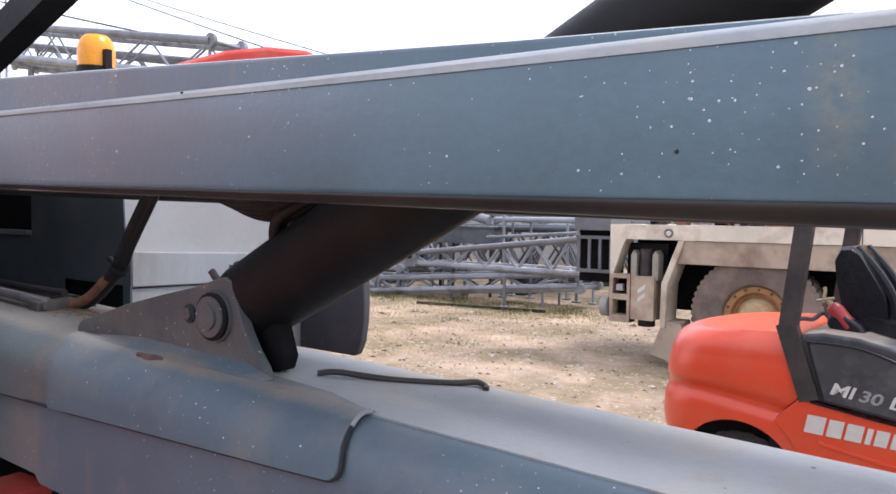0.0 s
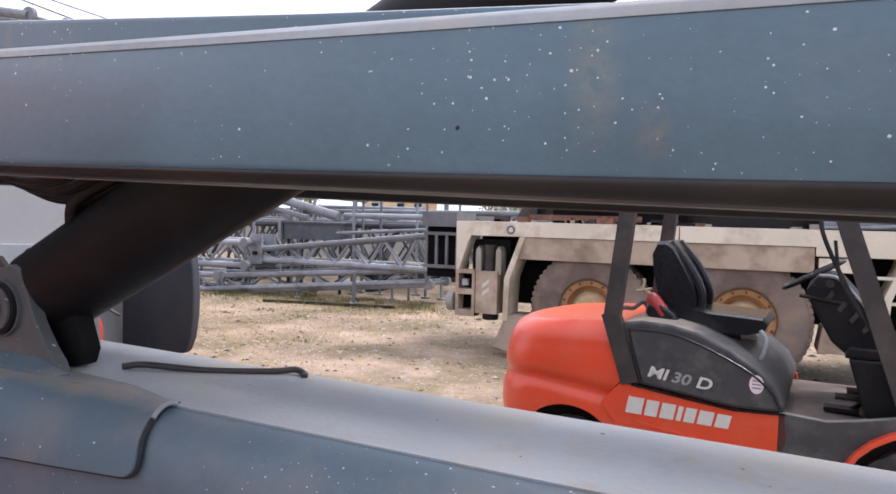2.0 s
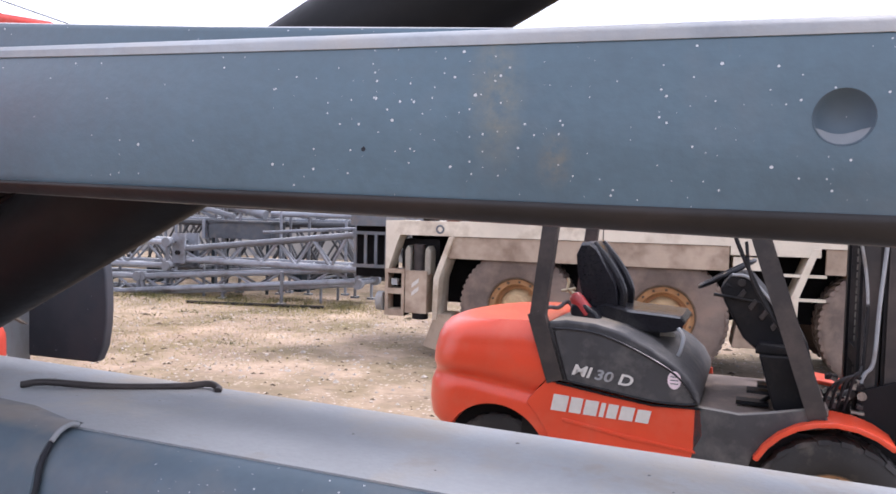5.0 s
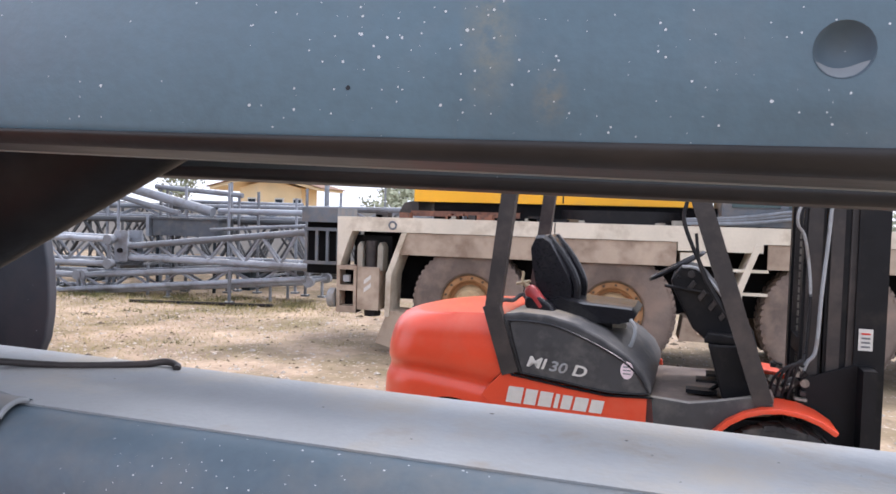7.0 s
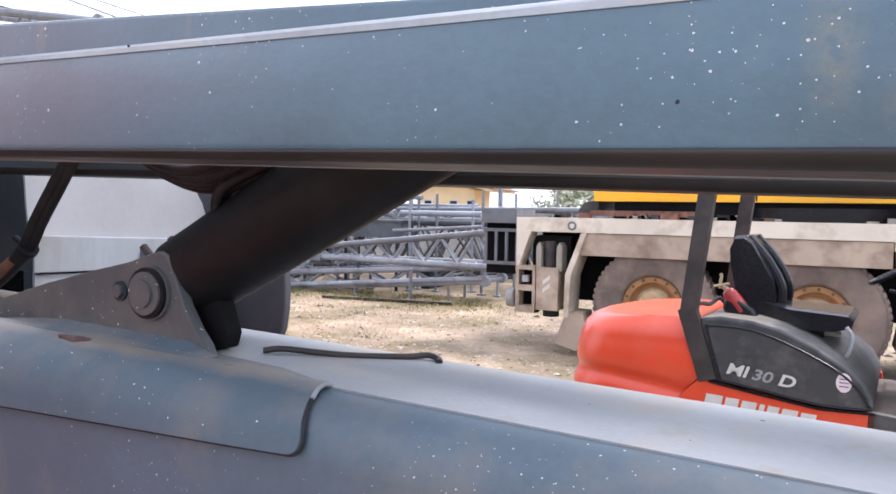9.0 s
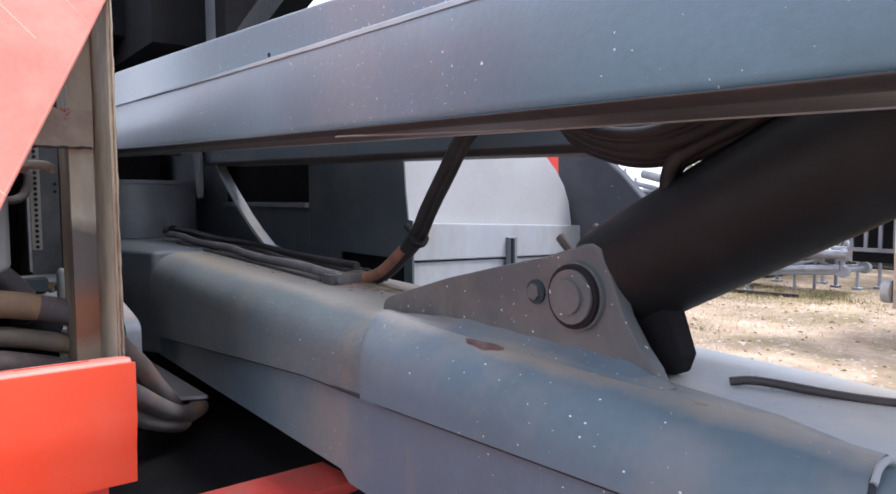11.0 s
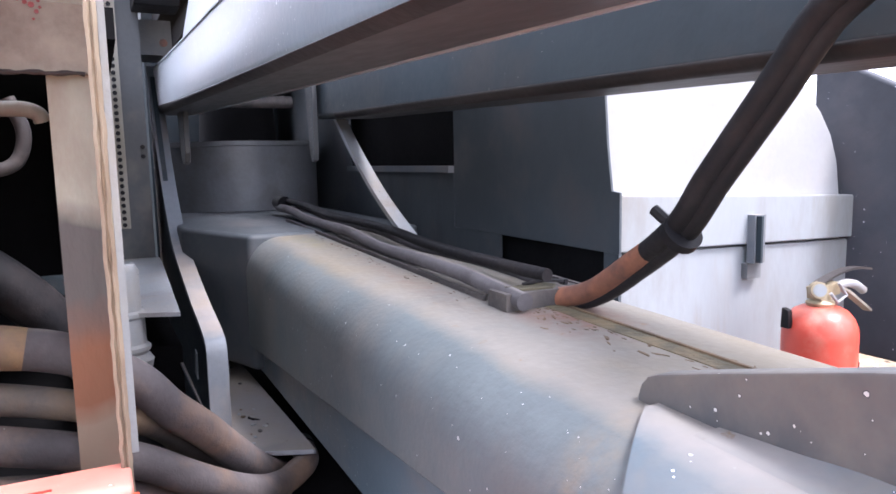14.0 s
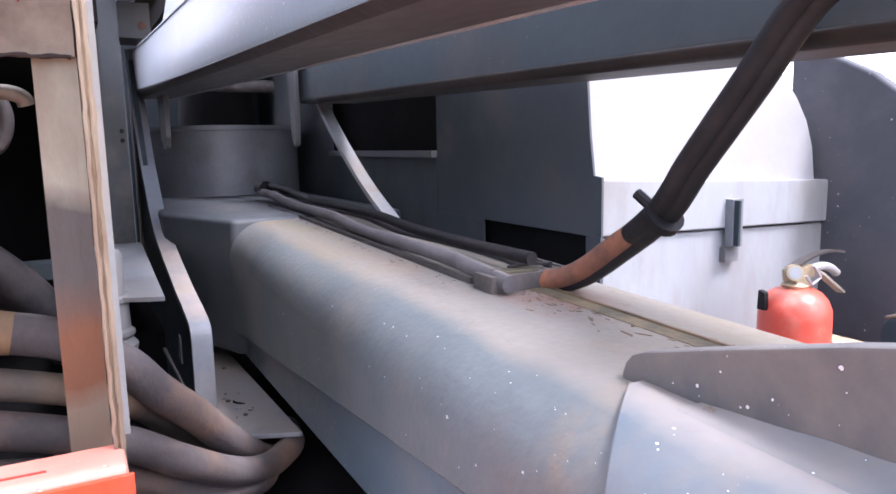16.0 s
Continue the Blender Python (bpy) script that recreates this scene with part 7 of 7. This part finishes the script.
def background():
    h = thing("house", "low yellow house with a brown roof beyond the yard", "house")
    part("wall", prism([(-16.1, 0.0), (-13.2, 0.0), (-13.2, 2.72), (-14.65, 3.1), (-16.1, 2.72)], 27, 28.6, "xz", 0.02), WALL_YELLOW, h)
    part("soffit", prism([(-17.2, 2.6), (-14.65, 3.22), (-12.1, 2.6), (-12.1, 2.72), (-14.65, 3.36), (-17.2, 2.72)], 26.4, 28.9, "xz", 0.01), WALL_YELLOW, h, "yellow boarded eaves")
    part("roof", prism([(-17.3, 2.70), (-14.65, 3.363), (-12.0, 2.70), (-12.0, 2.75), (-14.65, 3.42), (-17.3, 2.75)], 26.3, 29.0, "xz", 0.01), ROOF, h, "thin brown sheet roof")
    for x in (-15.7, -14.42, -13.57):
        w = part("window", box(x, x + 0.42, 26.96, 27.02, 1.5, 2.3, 0.02), WHITE, h)
        part("pane", box(x + 0.05, x + 0.37, 26.93, 26.97, 1.56, 2.24, 0.0), GREY_DARK, w)
    y = finish("yard_wall", box(-45, 2, 24.0, 24.2, -0.1, 1.75, 0.01), mat("grey block wall", (0.36, 0.35, 0.33), 0.9, 0, 0.2, 0.6, 8, 0.3, dirt=(0.2, 0.19, 0.17), dirt_amount=0.5, dirt_scale=0.7), None, "", 35)
    tagged(y, "weathered grey block wall round the yard", "wall", kind="structure")
    # leaf colour made paler to paint in the haze of distance
    hedge_mat = mat("leaves paled for haze", (0.27, 0.29, 0.2), 0.9, 0, 0.35, 0.5, 5, 0.2)
    rng = random.Random(21)
    for x, y, hh in ((-11, 36, 3.3), (-8.2, 38, 2.7), (-5.5, 37, 2.9), (-2.5, 39, 2.8), (-14, 42, 5.5), (1.5, 38, 4.0), (6, 36, 4.4), (11, 34, 5.0), (16, 32, 4.4), (22, 28, 5.0), (-28, 40, 5.0)):
        t = thing("tree", "hazy green tree at the edge of the yard", "tree", "trees beyond the yard")
        part("trunk", tube([(x, y, 0), (x + 0.1, y, hh * 0.35), (x, y, hh * 0.6)], [0.2, 0.14, 0.08], 10), RUST, t)
        bm = bmesh.new()
        for i in range(6):
            a = rng.uniform(0, 6.28)
            rod((x, y, hh * rng.uniform(0.3, 0.55)), (x + math.cos(a) * 1.2, y + math.sin(a) * 1.2, hh * rng.uniform(0.6, 0.85)), 0.05, 6, bm, 0.02)
        part("limbs", bm, RUST, t)
        bm = bmesh.new()
        for c in range(16):
            cx, cy, cz = x + rng.gauss(0, 0.9), y + rng.gauss(0, 0.8), hh * rng.uniform(0.42, 0.95)
            for i in range(60):
                p = Vector((rng.gauss(cx, 0.3), rng.gauss(cy, 0.3), rng.gauss(cz, 0.25)))
                a = Vector((rng.uniform(-1, 1), rng.uniform(-1, 1), rng.uniform(-1, 1))).normalized() * 0.13
                b = a.orthogonal().normalized() * 0.07
                bm.faces.new([bm.verts.new(q) for q in (p - a, p + b, p + a, p - b)])
        part("crown", bm, hedge_mat, t)
    for x0, x1, y in ((-12, 3, 33), (3, 30, 30)):
        bm = bmesh.new()
        n = int((x1 - x0) * 260)
        for i in range(n):
            p = Vector((rng.uniform(x0, x1), rng.gauss(y, 0.5), abs(rng.gauss(1.3, 0.6))))
            a = Vector((rng.uniform(-1, 1), rng.uniform(-1, 1), rng.uniform(-1, 1))).normalized() * 0.14
            b = a.orthogonal().normalized() * 0.08
            bm.faces.new([bm.verts.new(q) for q in (p - a, p + b, p + a, p - b)])
        tagged(finish("hedge", bm, hedge_mat, None, ""), "hazy green hedge beyond the yard", "hedge", kind="stuff")
    for x in range(-11, 3, 2):
        f = thing("fence_post", "thin pale fence post at the edge of the yard", "fence post", "fence posts")
        part("post", rod((x, 31.5, 0), (x, 31.5, 3.6), 0.05, 8), LATTICE, f)
    for a, b, c in (((-50, 20, 15.1), (-9, 20, 4.9), 0.045), ((-50, 20, 18.2), (-9, 20, 3.6), 0.028), ((-50, 20.6, 18.2), (-9, 20.6, 4.4), 0.022)):
        pts = [Vector(a).lerp(Vector(b), i / 12) - Vector((0, 0, 0.2 * math.sin(math.pi * i / 12))) for i in range(13)]
        tagged(finish("overhead_cable", tube(pts, c, 6), CABLE, None, "", 60), "thin dark overhead cable against the sky", "cable", "overhead cables")
    for x, h in ((-50, 18.4), (-9, 5.0)):
        p = thing("cable_pole", "slim pole carrying the overhead cables", "pole", "cable poles")
        part("shaft", rod((x, 20.1, -0.1), (x, 20.1, h), 0.09, 12, None, 0.06), LATTICE, p)
        for z in ((15.1, 18.2) if x < -20 else (4.9, 3.6, 4.4)):
            part("crossarm", beam_between((x, 19.4, z), (x, 20.9, z), 0.08, 0.08), LATTICE, p)


def red_vehicle():
    r = thing("red_vehicle", "red yard vehicle with a domed roof parked behind the boom lift", "vehicle")
    # l runs along its side from the rear corner, w across
    place = Matrix.Translation((-6.63, 6.22, 0.0)) @ Matrix.Rotation(math.atan2(-0.725, -0.689), 4, "Z")
    rings = []
    for w, k in ((0.03, 0.3), (0.1, 0.8), (0.35, 1.0), (1.4, 1.0), (1.8, 0.8), (1.9, 0.3)):
        rings.append([place @ Vector((s, -w, 3.1 + (z - 3.1) * (0.8 + 0.2 * k))) for s, z in ((2.35, 3.1), (2.3, 3.3), (2.0, 3.62), (1.4, 3.82), (0.9, 3.9), (0.4, 3.88), (0.08, 3.74), (0.0, 3.1))])
    part("roof", loft(rings), RED_OLD, r, "faded red domed roof", 45)
    part("body", move(box(0.02, 2.32, -1.9, -0.04, 0.75, 3.11, 0.05, 3), place), RED_OLD, r)
    part("underframe", move(box(0.1, 2.25, -1.8, -0.1, 0.4, 0.76, 0.02), place), BLACK, r)
    for s in (0.6, 1.8):
        for w in (0.15, 1.7):
            part("wheel", move(lathe([(0.0, -0.12), (0.3, -0.12), (0.42, -0.1), (0.46, -0.06), (0.46, 0.06), (0.42, 0.1), (0.3, 0.12), (0.0, 0.12)], 28, "y", (s, -w, 0.41)), place), TYRE_DARK, r)
    b = thing("beacon", "amber warning beacon with a black clip", "beacon")
    x, y, z = -4.46, 1.87, 2.60
    part("lens", lathe([(0.0, z), (0.11, z), (0.112, z + 0.11), (0.10, z + 0.165), (0.07, z + 0.2), (0.0, z + 0.215)], 28, "z", (x, y, 0)), AMBER, b)
    part("base", lathe([(0.0, z - 0.08), (0.118, z - 0.08), (0.118, z), (0.0, z)], 28, "z", (x, y, 0)), BLACK, b)
    part("side_clip", box(x + 0.11, x + 0.15, y - 0.02, y + 0.02, z - 0.04, z + 0.1, 0.004), BLACK, b)
    part("stand", rod((x, y, -0.06), (x, y, z - 0.07), 0.035, 10), BLACK, b)


ground()
forklift()
crane()
stack()
background()
trestles()
red_vehicle()
